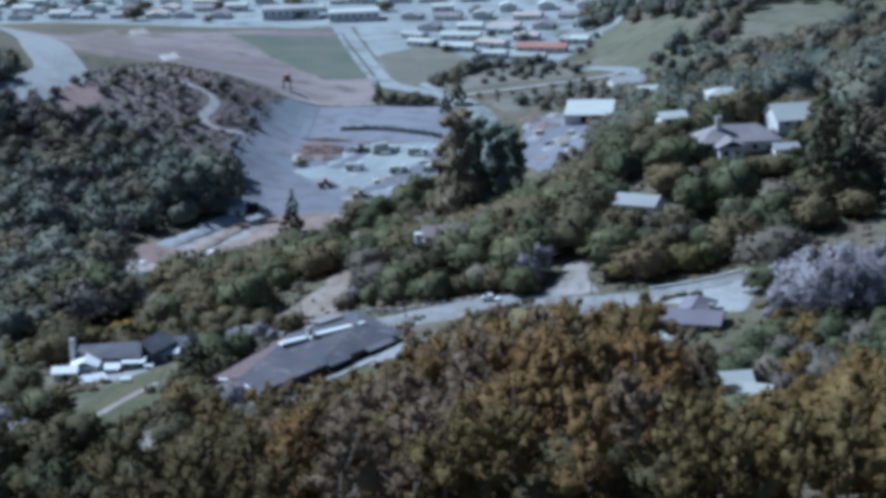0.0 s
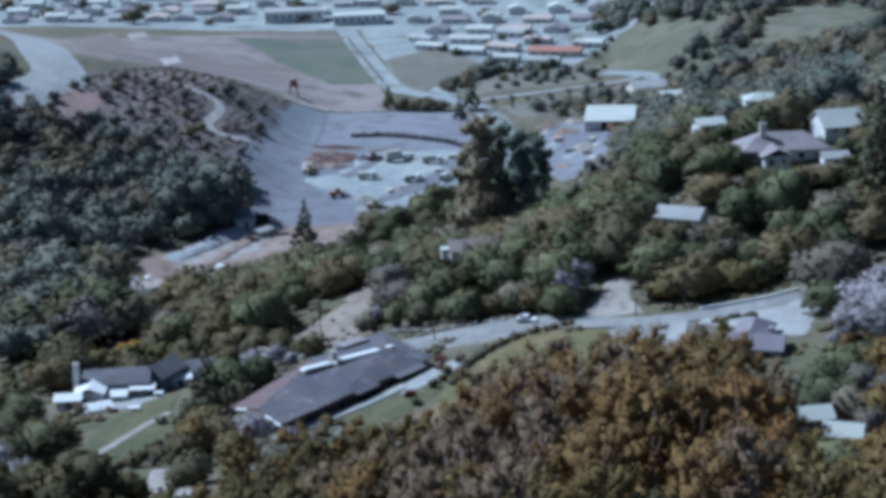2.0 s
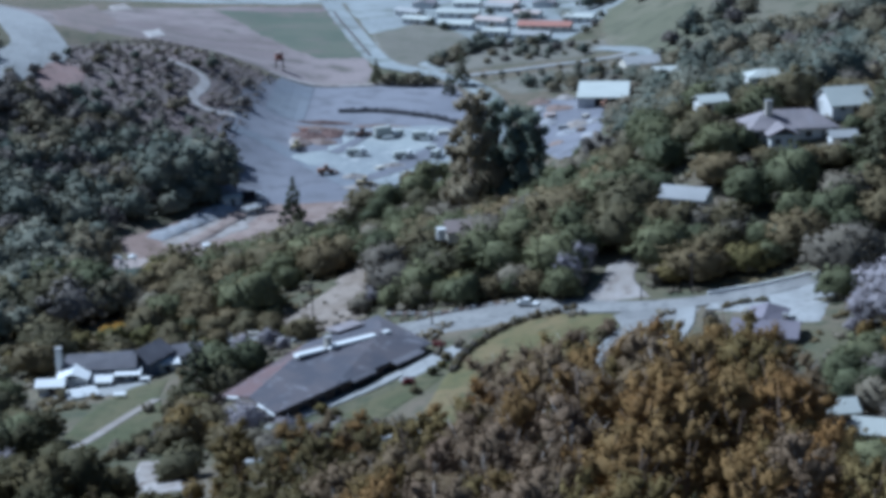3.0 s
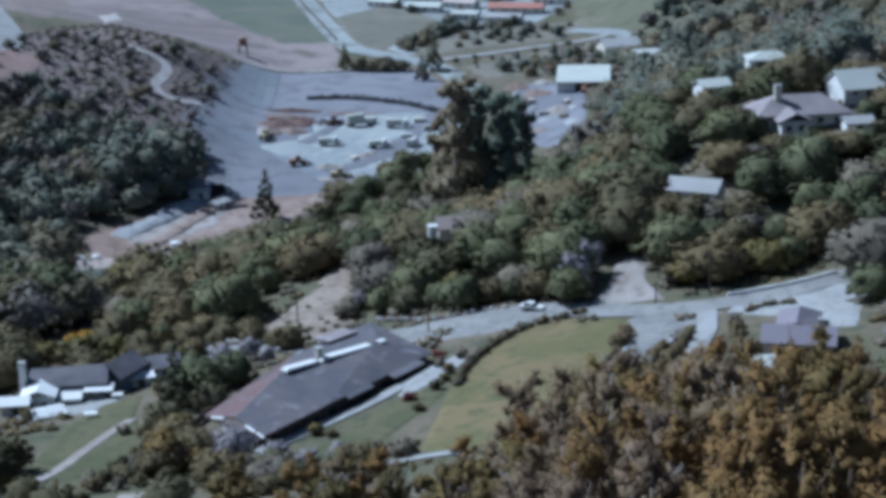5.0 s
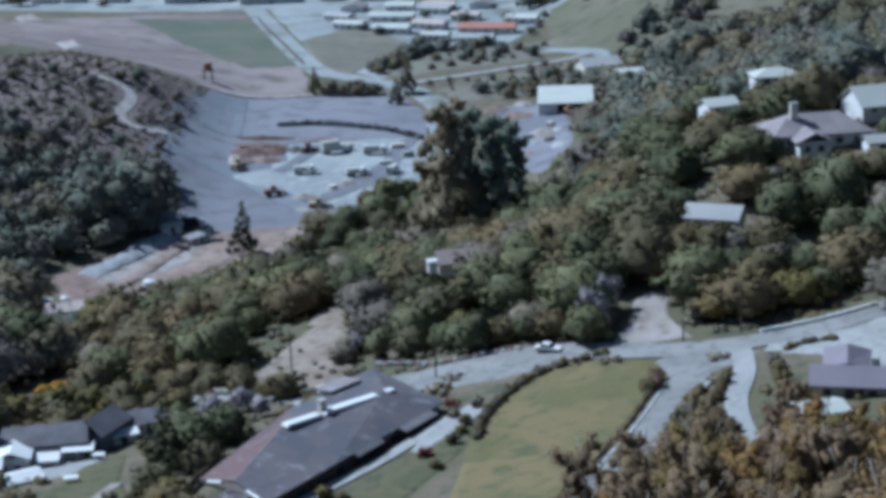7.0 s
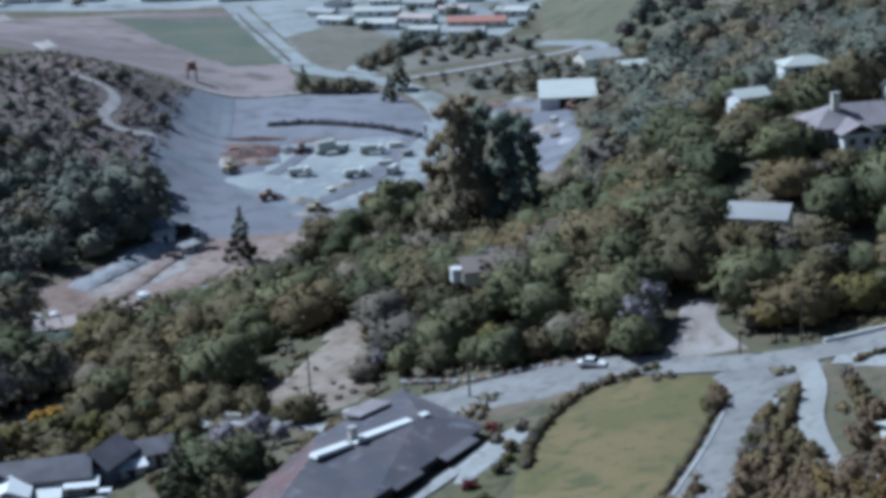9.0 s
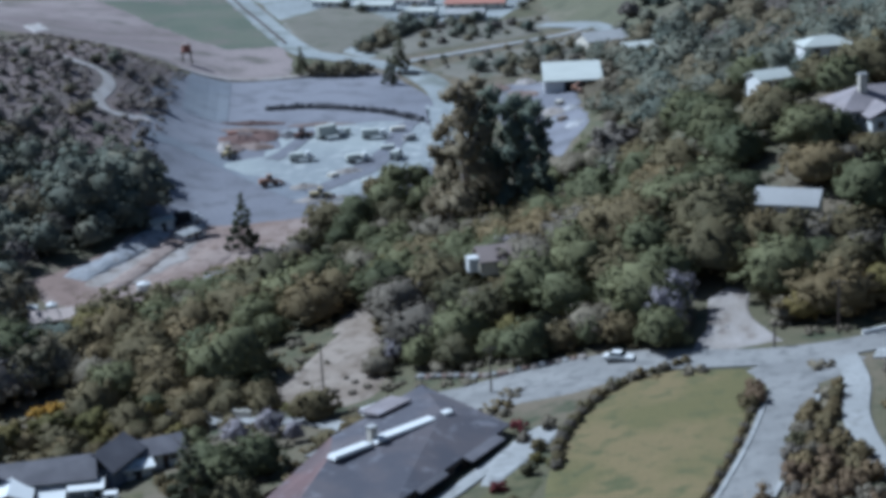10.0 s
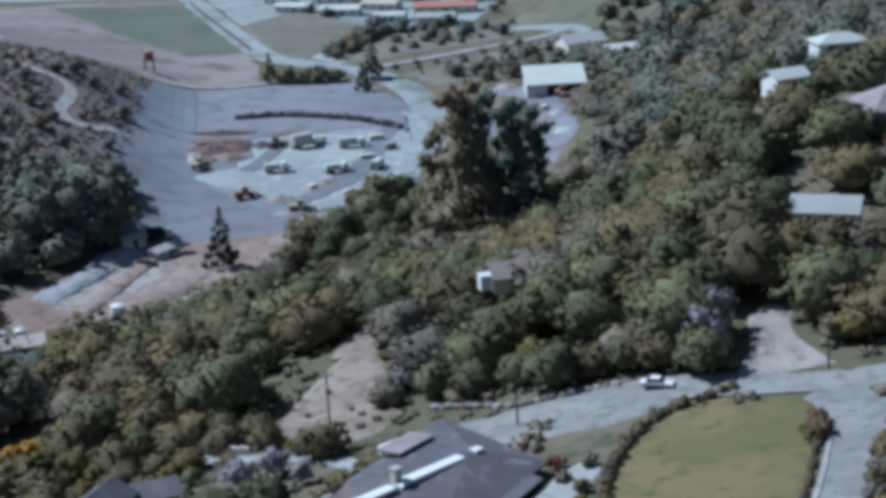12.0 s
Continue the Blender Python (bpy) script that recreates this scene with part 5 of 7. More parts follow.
for key, x, y, s in (
        ("rust_shrub", 30.4, 290, 1.0), ("rust_shrub", 31.0, 294, 0.9), ("shrub", 28.6, 288.5, 0.9), ("shrub", 29, 292, 0.7),
        ("shrub", 41.8, 291, 0.7), ("shrub", 40.6, 287, 0.8), ("shrub", 39.6, 284, 0.6), ("shrub", 38.2, 280, 0.9), ("shrub", 36.4, 276, 1.0), ("shrub", 35, 273, 0.8), ("shrub", 33.6, 270, 1.0), ("brown_shrub", 32.4, 267, 0.9), ("shrub", 34.8, 266, 1.0), ("rust_shrub", 32.6, 261, 1.2), ("rust_shrub", 30.6, 256, 1.1), ("shrub", 28.6, 253, 0.9), ("shrub", 35.5, 259, 1.0), ("rust_shrub", 33.5, 252, 1.2),
        ("shrub", 36.2, 283, 0.9), ("shrub", 34.4, 279, 1.0), ("brown_shrub", 33, 275, 1.0), ("shrub", 31.2, 271, 1.1), ("brown_shrub", 29.6, 267, 1.0), ("shrub", 30, 262, 1.1), ("rust_shrub", 27.8, 258, 1.2), ("shrub", 37, 270, 0.9), ("shrub", 37.2, 264, 1.0), ("rust_shrub", 36.6, 256, 1.1), ("brown_shrub", 26.6, 252, 1.1), ("rust_shrub", 30, 249, 1.3), ("rust_shrub", 25, 246, 1.1), ("brown_shrub", 34, 247, 1.2),
        ("rust_shrub", 44.5, 265, 1.4), ("rust_shrub", 48, 272, 1.3), ("rust_shrub", 46.5, 258, 1.5), ("rust_shrub", 43.6, 254, 1.2), ("yellow", 52, 259, 0.4), ("rust_shrub", 50.5, 276, 1.0), ("shrub", 49.6, 288, 0.9), ("shrub", 49.2, 284, 0.9), ("brown_shrub", 50, 292, 1.0), ("shrub", 48.8, 280, 0.8), ("rust_shrub", 41, 246, 1.3), ("rust_shrub", 37, 242, 1.4), ("rust_shrub", 48, 245, 1.6), ("rust_shrub", 54, 250, 1.5),
        ("red_shrub", -2.5, 298, 0.8), ("red_shrub", -7.5, 276, 0.7), ("yellow", -1.6, 284, 0.22), ("shrub", -3, 280, 0.8), ("shrub", -0.6, 288, 0.8), ("yellow", 0.4, 281, 0.2), ("yellow", -22.8, 264.6, 0.3), ("shrub", -20, 262.6, 0.7), ("shrub", -6, 270, 0.7), ("brown_shrub", 1.5, 296, 0.9), ("brown_shrub", -2.6, 292.4, 0.7), ("brown_shrub", -25, 250, 0.8), ("brown_shrub", -12, 254, 0.6),
        ("orange_shrub", -83, 356, 1.0), ("orange_shrub", -80.5, 357, 1.1), ("orange_shrub", -77.5, 357.5, 1.0), ("orange_shrub", -79, 358.5, 0.9), ("orange_shrub", 66, 428, 1.0), ("orange_shrub", -5.6, 366, 0.4),
        ("shrub", -76, 290, 0.9), ("shrub", -78, 294, 0.8), ("shrub", -55, 302, 0.9), ("shrub", -53, 296, 1.1), ("brown_shrub", -56, 272, 0.8), ("shrub", -52, 270, 1.0), ("shrub", -50, 264, 1.1), ("shrub", -70, 258, 1.0)):
    plant(key, x, y, x * 1.7 + y, s)
for i, p in enumerate(spline([(30.9, 292.5, 0), (27.5, 284, 0), (24.0, 275, 0), (19.9, 265.5, 0), (15.7, 256.5, 0), (8.8, 241, 0)], 1.35)):
    plant("shrub" if i % 4 else "brown_shrub", p.x, p.y, i, 0.36 + 0.08 * math.sin(i * 1.7), label="small dark bush of the border between lawn and street")
# the clipped hedge round the lawn, bush by bush
hedge_line = spline([(0.6, 280, 0), (1.8, 287, 0), (3.8, 293, 0), (7.4, 301, 0), (13, 308.6, 0), (17.5, 311, 0), (21, 312.4, 0)], 1.5)
for i, p in enumerate(hedge_line):
    plant("shrub" if i % 3 else "brown_shrub", p.x, p.y, i, 0.62 + 0.12 * math.sin(i * 2.1), label="low clipped bush of the hedge round the lawn")
for x, y in ((23.2, 313.2), (24.6, 313.6)):
    plant("shrub", x, y, x, 0.55)

for x, y, k in ((-30, 341, 0.45), (-27, 338, 0.5), (-26.5, 344, 0.4), (-33, 338, 0.4), (-24.5, 340, 0.5), (-28, 347, 0.35), (-36, 341, 0.5), (-35, 348, 0.4), (-31.5, 356, 0.35)):
    plant("brown_shrub", x, y, x, k, label="dry brown tuft on a bare earth bank")
for x, y, k in ((-22.5, 346, 0.55), (-21.6, 351, 0.5)):
    plant("grey", x, y, x, k * 0.85)
CLEAR.append([(-10, 276), (4, 290), (5, 300), (-4, 300)])
wood([(-112, 240), (-50, 236), (0, 236), (45, 236), (92, 236), (105, 330), (112, 430), (40, 436), (-40, 430), (-84, 420), (-112, 360)], 4.6, [("low_grey", 4), ("low_shrub", 5)], 41, (0.45, 1.0), 1.2, joined="undergrowth", label="low undergrowth of brush between trees and gardens", category="undergrowth")


# ---- buildings ----
def simple_house(name, x, y, turn, w, d, h, rise, wall_mat, roof_mat, label, category="house", hip=False, eave=0.6, sink=1.5, windows=2, z=None, group="", plain=False):
    """A small house: walls, roof of two or four slopes with thickness, windows and a door."""
    base = height(x, y) if z is None else z
    ob = thing(name, pose(x, y, base, 0, 0, math.degrees(turn)), label, category, group)
    part("wall", Shape().box(0, 0, -sink, w, d, h + sink), wall_mat, ob)
    a, b = w / 2 + eave, d / 2 + eave
    r = Shape()
    k = a - b if hip else a
    low = h - rise * eave / (d / 2) * 0.6
    r.slab([(-a, -b, low), (a, -b, low), (k, 0, h + rise), (-k, 0, h + rise)], 0.18)
    r.slab([(a, b, low), (-a, b, low), (-k, 0, h + rise), (k, 0, h + rise)], 0.18)
    if hip:
        r.slab([(a, -b, low), (a, b, low), (k, 0, h + rise)], 0.18)
        r.slab([(-a, b, low), (-a, -b, low), (-k, 0, h + rise)], 0.18)
    part("roof", r, roof_mat, ob)
    if not hip:
        for s in (-1, 1):
            g = Shape().add([(s * w / 2, -d / 2, h), (s * w / 2, d / 2, h), (s * w / 2, 0, h + rise * 0.95), (s * (w / 2 - 0.2), -d / 2, h), (s * (w / 2 - 0.2), d / 2, h), (s * (w / 2 - 0.2), 0, h + rise * 0.95)], [(0, 1, 2), (5, 4, 3), (0, 3, 4, 1), (1, 4, 5, 2), (2, 5, 3, 0)])
            part("gable", g, wall_mat, ob)
    if plain:
        return ob
    for side in (-1, 1):
        for i in range(windows):
            px = (i + 0.5) / windows * w - w / 2
            win = part("window", Shape().box(px, side * (d / 2 + 0.03), h * 0.38, 1.5, 0.1, h * 0.4), WHITE, ob)
            part("pane", Shape().box(px, side * (d / 2 + 0.08), h * 0.42, 1.25, 0.06, h * 0.32), PANE, win)
    part("door", Shape().box(w * 0.06, -(d / 2 + 0.04), 0, 0.95, 0.1, 2.05), DARK_WOOD, ob)
    return ob


def long_house():
    z0 = 0.3
    ob = thing("long_house", pose(-0.2, 3.0, -1.15), "long low house with a grey and brown shingle roof", "house")
    nl, nr, fr, mid, fl = (-30.4, 256.0), (-3.8, 293.8), (-15.8, 312.2), (-29.4, 294.2), (-41.5, 266.5)
    ra, rb, rc = (-35.8, 262.8, 4.7), (-29.5, 283.2, 5.5), (-13.4, 294.4, 6.4)
    sa, sc = Vector((-29.2, 281.4, 6.0)), Vector((-14.0, 293.4, 6.3))
    e = 4.0
    inset = [(-30.3, 257.4), (-5.2, 293.0), (-16.2, 307.4), (-30.2, 286.2), (-37.5, 266.5)]
    # The eave shadow is put into the dark colour of these boards.
    part("wall", Shape().prism(inset, -3.0, e - 0.15), DARK_WOOD, ob, "dark boards with the shade of the eaves put into their colour")
    for name, corners in (("front", [(*nl, e), (*nr, e), rc, rb, ra]), ("end", [(*nr, e), (*fr, e), rc]), ("back", [(*fr, e), (*mid, e - 0.1), rb, rc]), ("rear", [(*mid, e - 0.1), (*fl, e - 0.3), ra, rb])):
        slope = Shape()
        if name == "front":
            e1 = (nl[0] + (nr[0] - nl[0]) * 0.35, nl[1] + (nr[1] - nl[1]) * 0.35)
            slope.slab([(*nl, e), (*e1, e), rb, ra], 0.3).slab([(*e1, e), (*nr, e), rc, rb], 0.3)
        else:
            slope.slab(corners, 0.3)
        part("roof_slope", slope, RED_SHINGLE if name == "rear" else LONG_ROOF, ob, {"front": "grey shingles with worn pale spots", "rear": "red-brown weathered shingles"}.get(name, ""))
    part("gable", Shape().slab([(*nl, e - 0.1), (ra[0], ra[1], ra[2] - 0.3), (*fl, e - 0.4)], 0.5), DARK_WOOD, ob, "dark gable end under the eaves")
    low, top, far = Vector((*nl, e)), Vector(ra), Vector((*fl, e - 0.3))
    for a, b in ((low, low.lerp(top, 0.62)), (top.lerp(far, 0.35), top.lerp(far, 0.75))):
        part("barge_board", Shape().tube([a + Vector((0, -0.2, -0.25)), b + Vector((0, -0.2, -0.25))], [0.28, 0.28], 4), WHITE, ob, "white painted barge board")
    d = sc - sa
    turn = math.atan2(d.y, d.x)
    at = lambda k: sa.lerp(sc, k)
    for k, length in ((0.165, 7.0), (0.665, 11.6)):
        p = at(k)
        part("ridge_skylight", Shape().box(p.x, p.y, p.z - 0.3, length, 1.9, 0.5, turn, 0.9), WHITE, ob, "white raised strip along the ridge", rounded=0.05)
    p = at(0.385)
    chim = part("chimney", Shape().box(p.x - 0.3, p.y + 0.8, p.z - 0.6, 1.1, 1.1, 2.3, turn), CREAM, ob, "pale plastered chimney", rounded=0.06)
    part("chimney_cap", Shape().box(p.x - 0.3, p.y + 0.8, p.z + 1.7, 1.35, 1.35, 0.2, turn), GRAVEL_ROOF, chim)
    p = at(1.08)
    part("vent", Shape().box(p.x, p.y, p.z - 0.75, 1.7, 1.5, 0.9, turn, 0.9), WHITE, ob, "white roof vent at the end of the ridge", rounded=0.06)
    # lower roofs behind the ridge
    part("rear_parapet", Shape().box(-23.2, 303.6, 3.6, 4.6, 1.0, 1.0, turn), WHITE, ob, "low white parapet behind the flat roof")
    part("flat_roof", Shape().slab([(-22.6, 297.2, 5.5), (-17.6, 302.6, 5.5), (-20.6, 305.4, 5.2), (-25.6, 300.0, 5.2)], 0.3), LILAC_ROOF, ob, "pale gravelled flat roof")
    # stepped eaves over the entrance and glazed bays along the front
    along = Vector((nr[0] - nl[0], nr[1] - nl[1], 0)).normalized()
    out = Vector((along.y, -along.x, 0))
    for k, length, depth in ((33, 9, 1.6), (21, 7, 0.9)):
        a = Vector((*nl, 0)) + along * k
        b = a + along * length
        part("porch_roof", Shape().slab([(*(a + out * depth).xy, e - 0.35), (*(b + out * depth).xy, e - 0.35), (*b.xy, e + 0.02), (*a.xy, e + 0.02)], 0.2), SHINGLE, ob)
    w0 = Vector((*inset[0], 0))
    w1 = Vector((*inset[1], 0))
    ang = math.atan2((w1 - w0).y, (w1 - w0).x)
    for i in range(9):
        c = w0.lerp(w1, (i + 0.5) / 9) + out * 0.06
        win = part("window", Shape().box(c.x, c.y, 1.0, 2.6, 0.12, 1.9, ang), FENCE_WOOD, ob)
        c2 = c + out * 0.06
        part("pane", Shape().box(c2.x, c2.y, 1.12, 2.3, 0.08, 1.66, ang), PANE, win)
    for i in range(6):
        c = Vector((*nl, 0)).lerp(Vector((*nr, 0)), (i + 0.4) / 6) - out * 0.3
        part("post", Shape().box(c.x, c.y, height(c.x, c.y) - 0.5, 0.18, 0.18, e - height(c.x, c.y) + 0.3, ang), DARK_WOOD, ob)


long_house()


def white_house():
    ob = thing("white_house", pose(-71, 306.5, -6.2, 0, 0, 4), "white rambling house with a grey roof and chimney", "house")
    part("wall", Shape().box(-1.5, 0, -3, 13.5, 6.5, 5.8), WHITE, ob)
    r = Shape()
    for k in (-1, 1):
        pts = [(-9.2, k * 4.2, 2.5), (5.6 - 0.6 * k, k * 4.2, 2.5), (6.0, 0, 5.0), (-8.4, 0, 4.6)]
        r.slab(pts if k < 0 else pts[::-1], 0.2)
    part("roof", r, SHINGLE, ob, "grey shingle roof")
    # the wing that runs back from the end of the main block
    ang = math.atan2(8.0, 4.2)
    along, side = Vector((math.cos(ang), math.sin(ang), 0)), Vector((math.sin(ang), -math.cos(ang), 0))
    a, b = Vector((5.6, -0.6, 0)), Vector((5.6, -0.6, 0)) + along * 9.0
    m = (a + b) / 2
    # The shade below the eave is put into this wall's dark blue colour.
    part("rear_wing_wall", Shape().box(m.x, m.y, -3, 9.0, 5.6, 5.7, ang), BLUE_SHADE_WALL, ob, "wall with dark blue eave shade put into its colour")
    w = Shape()
    for k in (-1, 1):
        e0, e1 = a - along * 0.6 + side * 3.5 * k, b + along * 0.6 + side * 3.5 * k
        pts = [(e0.x, e0.y, 2.6), (e1.x, e1.y, 2.6), (b.x, b.y, 5.1), (a.x, a.y, 5.1)]
        w.slab(pts if k > 0 else pts[::-1], 0.2)
    part("rear_wing_roof", w, SHINGLE, ob, "grey shingle roof of the rear wing")
    # low white-roofed rooms along the front
    part("wing_wall", Shape().box(-6.2, -5.6, -3, 6.0, 6.0, 5.2), WHITE, ob)
    wr = Shape().slab([(-9.6, -9, 2.1), (-6.2, -9, 3.4), (-6.2, -2, 3.4), (-9.6, -2, 2.1)], 0.2).slab([(-6.2, -9, 3.4), (-2.8, -9, 2.1), (-2.8, -2, 2.1), (-6.2, -2, 3.4)], 0.2)
    part("wing_roof", wr, WHITE, ob, "white painted wing roof")
    part("sun_room_roof", Shape().slab([(-2.6, -7.4, 0.9), (1.6, -7.4, 0.9), (1.6, -3.2, 1.9), (-2.6, -3.2, 1.9)], 0.18), WHITE, ob, "white lean-to roof")
    part("sun_room_wall", Shape().box(-0.5, -5.2, -3, 3.6, 3.8, 3.9), WHITE, ob)
    part("porch_roof", Shape().slab([(1.8, -5.8, 1.7), (7.2, -5.8, 1.7), (7.2, -3.1, 2.3), (1.8, -3.1, 2.3)], 0.15), WHITE, ob, "white porch roof")
    for i in range(3):
        part("post", Shape().box(2.2 + i * 2.3, -5.6, -2, 0.16, 0.16, 3.7), WHITE, ob)
    part("terrace_wall", Shape().box(4.2, -8.6, -2.6, 9.0, 0.4, 1.9), WHITE, ob, "low white terrace wall")
    ch = part("chimney", Shape().box(-9.6, -2.2, -3, 1.5, 1.5, 9.6, 0, 0.8), WHITE, ob, "tall white tapered chimney", rounded=0.06)
    part("chimney_cap", Shape().box(-9.6, -2.2, 6.6, 1.4, 1.4, 0.25), GRAVEL_ROOF, ch)
    for x in (2.4, 4.6):
        win = part("window", Shape().box(x, -3.3, 0.2, 1.4, 0.12, 1.5), WHITE, ob)
        part("pane", Shape().box(x, -3.37, 0.3, 1.15, 0.06, 1.3), PANE, win)
    for x in (-7.4, -5.0):
        win = part("window", Shape().box(x, -8.65, -0.4, 1.3, 0.12, 1.5), WHITE, ob)
        part("pane", Shape().box(x, -8.72, -0.3, 1.05, 0.06, 1.3), PANE, win)
    win = part("window", Shape().box(-0.5, -7.13, -0.9, 2.6, 0.12, 1.2), WHITE, ob)
    part("pane", Shape().box(-0.5, -7.2, -0.8, 2.3, 0.06, 1.0), PANE, win)
    simple_house("garage", -57.0, 316.0, 0.35, 6.5, 5.5, 2.6, 1.5, WHITE, SHINGLE, "small white garage with a grey gabled roof", "garage", z=-7.0)
    simple_house("lean_to", -60.4, 311.4, 0.35, 4.6, 4.0, 1.9, 0.5, WHITE, WHITE, "low white lean-to beside the garage", "shed", z=-7.0, windows=1)
    simple_house("garden_shed", -80.5, 296.5, 0.1, 4.8, 4.0, 2.2, 0.8, WHITE, WHITE, "white garden shed with a white roof", "shed", z=-6.4, windows=1)
    simple_house("garden_shed", -73.6, 292.0, 0.5, 5.2, 4.2, 1.9, 0.7, WHITE, WHITE, "low white garden room with a white roof", "shed", z=-6.6, windows=1)


white_house()
simple_house("cottage", 52.2, 361.0, -0.42, 10.5, 8, 2.5, 1.9, WHITE, GRAVEL_ROOF, "small white cottage among oaks with a pale roof", z=13.6, sink=2.5)


def large_house():
    ob = thing("large_house", pose(81, 401, 20.5, 0, 0, 6), "large rambling house with a lilac-grey hipped roof", "house")
    part("wall", Shape().box(0, 0, -3, 20, 10, 6.4), WHITE, ob)
    r = Shape()
    a, b, k = 11.5, 6.8, 5.5
    for pts in ([(-a, -b, 3.2), (a, -b, 3.2), (k, 0, 6.8), (-k, 0, 6.8)], [(a, b, 3.2), (-a, b, 3.2), (-k, 0, 6.8), (k, 0, 6.8)], [(a, -b, 3.2), (a, b, 3.2), (k, 0, 6.8)], [(-a, b, 3.2), (-a, -b, 3.2), (-k, 0, 6.8)]):
        r.slab(pts, 0.25)
    part("roof", r, LILAC_ROOF, ob, "lilac-grey hipped shingle roof")
    part("wing_wall", Shape().box(-3.5, -7.5, -3, 6.5, 6, 5.6), WHITE, ob)
    part("wing_roof", Shape().slab([(-7.6, -11.2, 2.6), (-3.5, -11.2, 4.6), (-3.5, -3, 4.8), (-7.6, -5, 2.8)], 0.2).slab([(-3.5, -11.2, 4.6), (0.6, -11.2, 2.6), (0.6, -5, 2.8), (-3.5, -3, 4.8)], 0.2), LILAC_ROOF, ob)
    ch = part("chimney", Shape().box(-5.2, -1.5, 3, 1.6, 1.2, 6.2), CREAM, ob, "pale plastered chimney", rounded=0.06)
    part("chimney_cap", Shape().box(-5.2, -1.5, 9.2, 1.8, 1.4, 0.3), GRAVEL_ROOF, ch)
    for i in range(5):
        x = -8.2 + i * 4.1
        if abs(x + 3.5) > 3.4:
            win = part("window", Shape().box(x, -5.03, 0.6, 1.8, 0.12, 1.6), WHITE, ob)
            part("pane", Shape().box(x, -5.1, 0.7, 1.5, 0.06, 1.4), PANE, win)
    for x in (-5, -2):
        win = part("window", Shape().box(x, -10.53, 0.2, 1.6, 0.12, 1.6), WHITE, ob)
        part("pane", Shape().box(x, -10.6, 0.3, 1.3, 0.06, 1.4), PANE, win)


large_house()
simple_house("house", 84, 458, 0.05, 11, 7, 3.2, 1.6, WHITE, PALE_ROOF, "house with a pale low roof among dark trees", hip=True, z=22.6)
simple_house("house", 66, 436, 0.3, 7.5, 6, 3.0, 1.4, WHITE, PALE_ROOF, "small white house with a pale roof", z=20.3)
simple_house("house", 97, 412, 0.22, 11.0, 11, 2.6, 3.6, WHITE, PALE_ROOF, "tall white house with a pale gabled roof", z=24.6)
simple_house("house", 93, 392, 0.1, 6, 4.5, 2.6, 1.2, WHITE, GRAVEL_ROOF, "low white outbuilding with a grey roof", z=20.0, windows=1)


def open_shed():
    ob = thing("open_shed", pose(48.5, 648, -19.4, 0, 0, -5), "open-fronted shed with a pale green-white roof", "shed")
    part("wall", Shape().box(0, 12, -1, 19, 0.3, 6.2).box(-9.4, 0, -1, 0.3, 24, 6.0).box(9.4, 0, -1, 0.3, 24, 6.0).box(-6.2, -11.9, -1, 6.5, 0.3, 5.8), WHITE, ob)
    part("roof", Shape().slab([(-10, -13, 5.2), (10, -13, 5.2), (10, 13, 6.8), (-10, 13, 6.8)], 0.3), PALE_ROOF, ob, "pale sheet-metal roof")
    for x in (-3, 3, 9.2):
        part("post", Shape().box(x, -11.9, -1, 0.3, 0.3, 6.0), STEEL, ob)


open_shed()


def mauve_house():
    """A house in two parts: a gabled front block and a hipped block behind it."""
    ob = thing("mauve_house", pose(58.6, 277.0, 8.9, 0, 0, -14), "house with a mauve-grey roof beside a paved turning space", "house")
    part("wall", Shape().box(0, 0, -2.0, 11.2, 8.0, 4.6), CREAM, ob)
    r = Shape()
    for k in (-1, 1):
        pts = [(-6.3, k * 4.9, 2.45), (6.3, k * 4.9, 2.45), (6.3, 0, 4.3), (-6.3, 0, 4.3)]
        r.slab(pts if k < 0 else pts[::-1], 0.2)
    part("roof", r, MAUVE_ROOF, ob, "mauve-grey shingle roof")
    for k in (-1, 1):
        a, b = k * 5.6, k * 5.4
        part("gable", Shape().add([(a, -4, 2.6), (a, 4, 2.6), (a, 0, 4.12), (b, -4, 2.6), (b, 4, 2.6), (b, 0, 4.12)], [(0, 1, 2), (5, 4, 3), (0, 3, 4, 1), (1, 4, 5, 2), (2, 5, 3, 0)]), WHITE, ob, "white gable end")
    part("rear_wall", Shape().box(-0.6, 8.4, -2.0, 6.0, 8.8, 4.4), CREAM, ob)
    h = Shape()
    x0, x1, y0, y1, top = -4.4, 3.2, 3.6, 13.6, 4.5
    h.slab([(x0, y0, 2.6), (-0.6, 0.3, top), (-0.6, y1 - 3.8, top), (x0, y1, 2.3)], 0.2)
    h.slab([(x1, y1, 2.3), (-0.6, y1 - 3.8, top), (-0.6, 0.3, top), (x1, y0, 2.6)], 0.2)
    h.slab([(x0, y1, 2.3), (-0.6, y1 - 3.8, top), (x1, y1, 2.3)], 0.2)
    part("rear_roof", h, MAUVE_ROOF, ob, "darker hipped roof of the rear block")
    for x in (-3.6, -0.4, 3.2):
        win = part("window", Shape().box(x, -4.05, 0.5, 1.6, 0.12, 1.4), WHITE, ob)
        part("pane", Shape().box(x, -4.12, 0.6, 1.35, 0.06, 1.2), PANE, win)
    part("door", Shape().box(1.4, -4.05, -0.3, 0.95, 0.1, 2.05), DARK_WOOD, ob)
    ch = part("chimney", Shape().box(3.4, 0.8, 2.6, 0.9, 0.9, 2.6), CREAM, ob, "pale plastered chimney", rounded=0.05)
    part("chimney_cap", Shape().box(3.4, 0.8, 5.2, 1.05, 1.05, 0.15), GRAVEL_ROOF, ch)


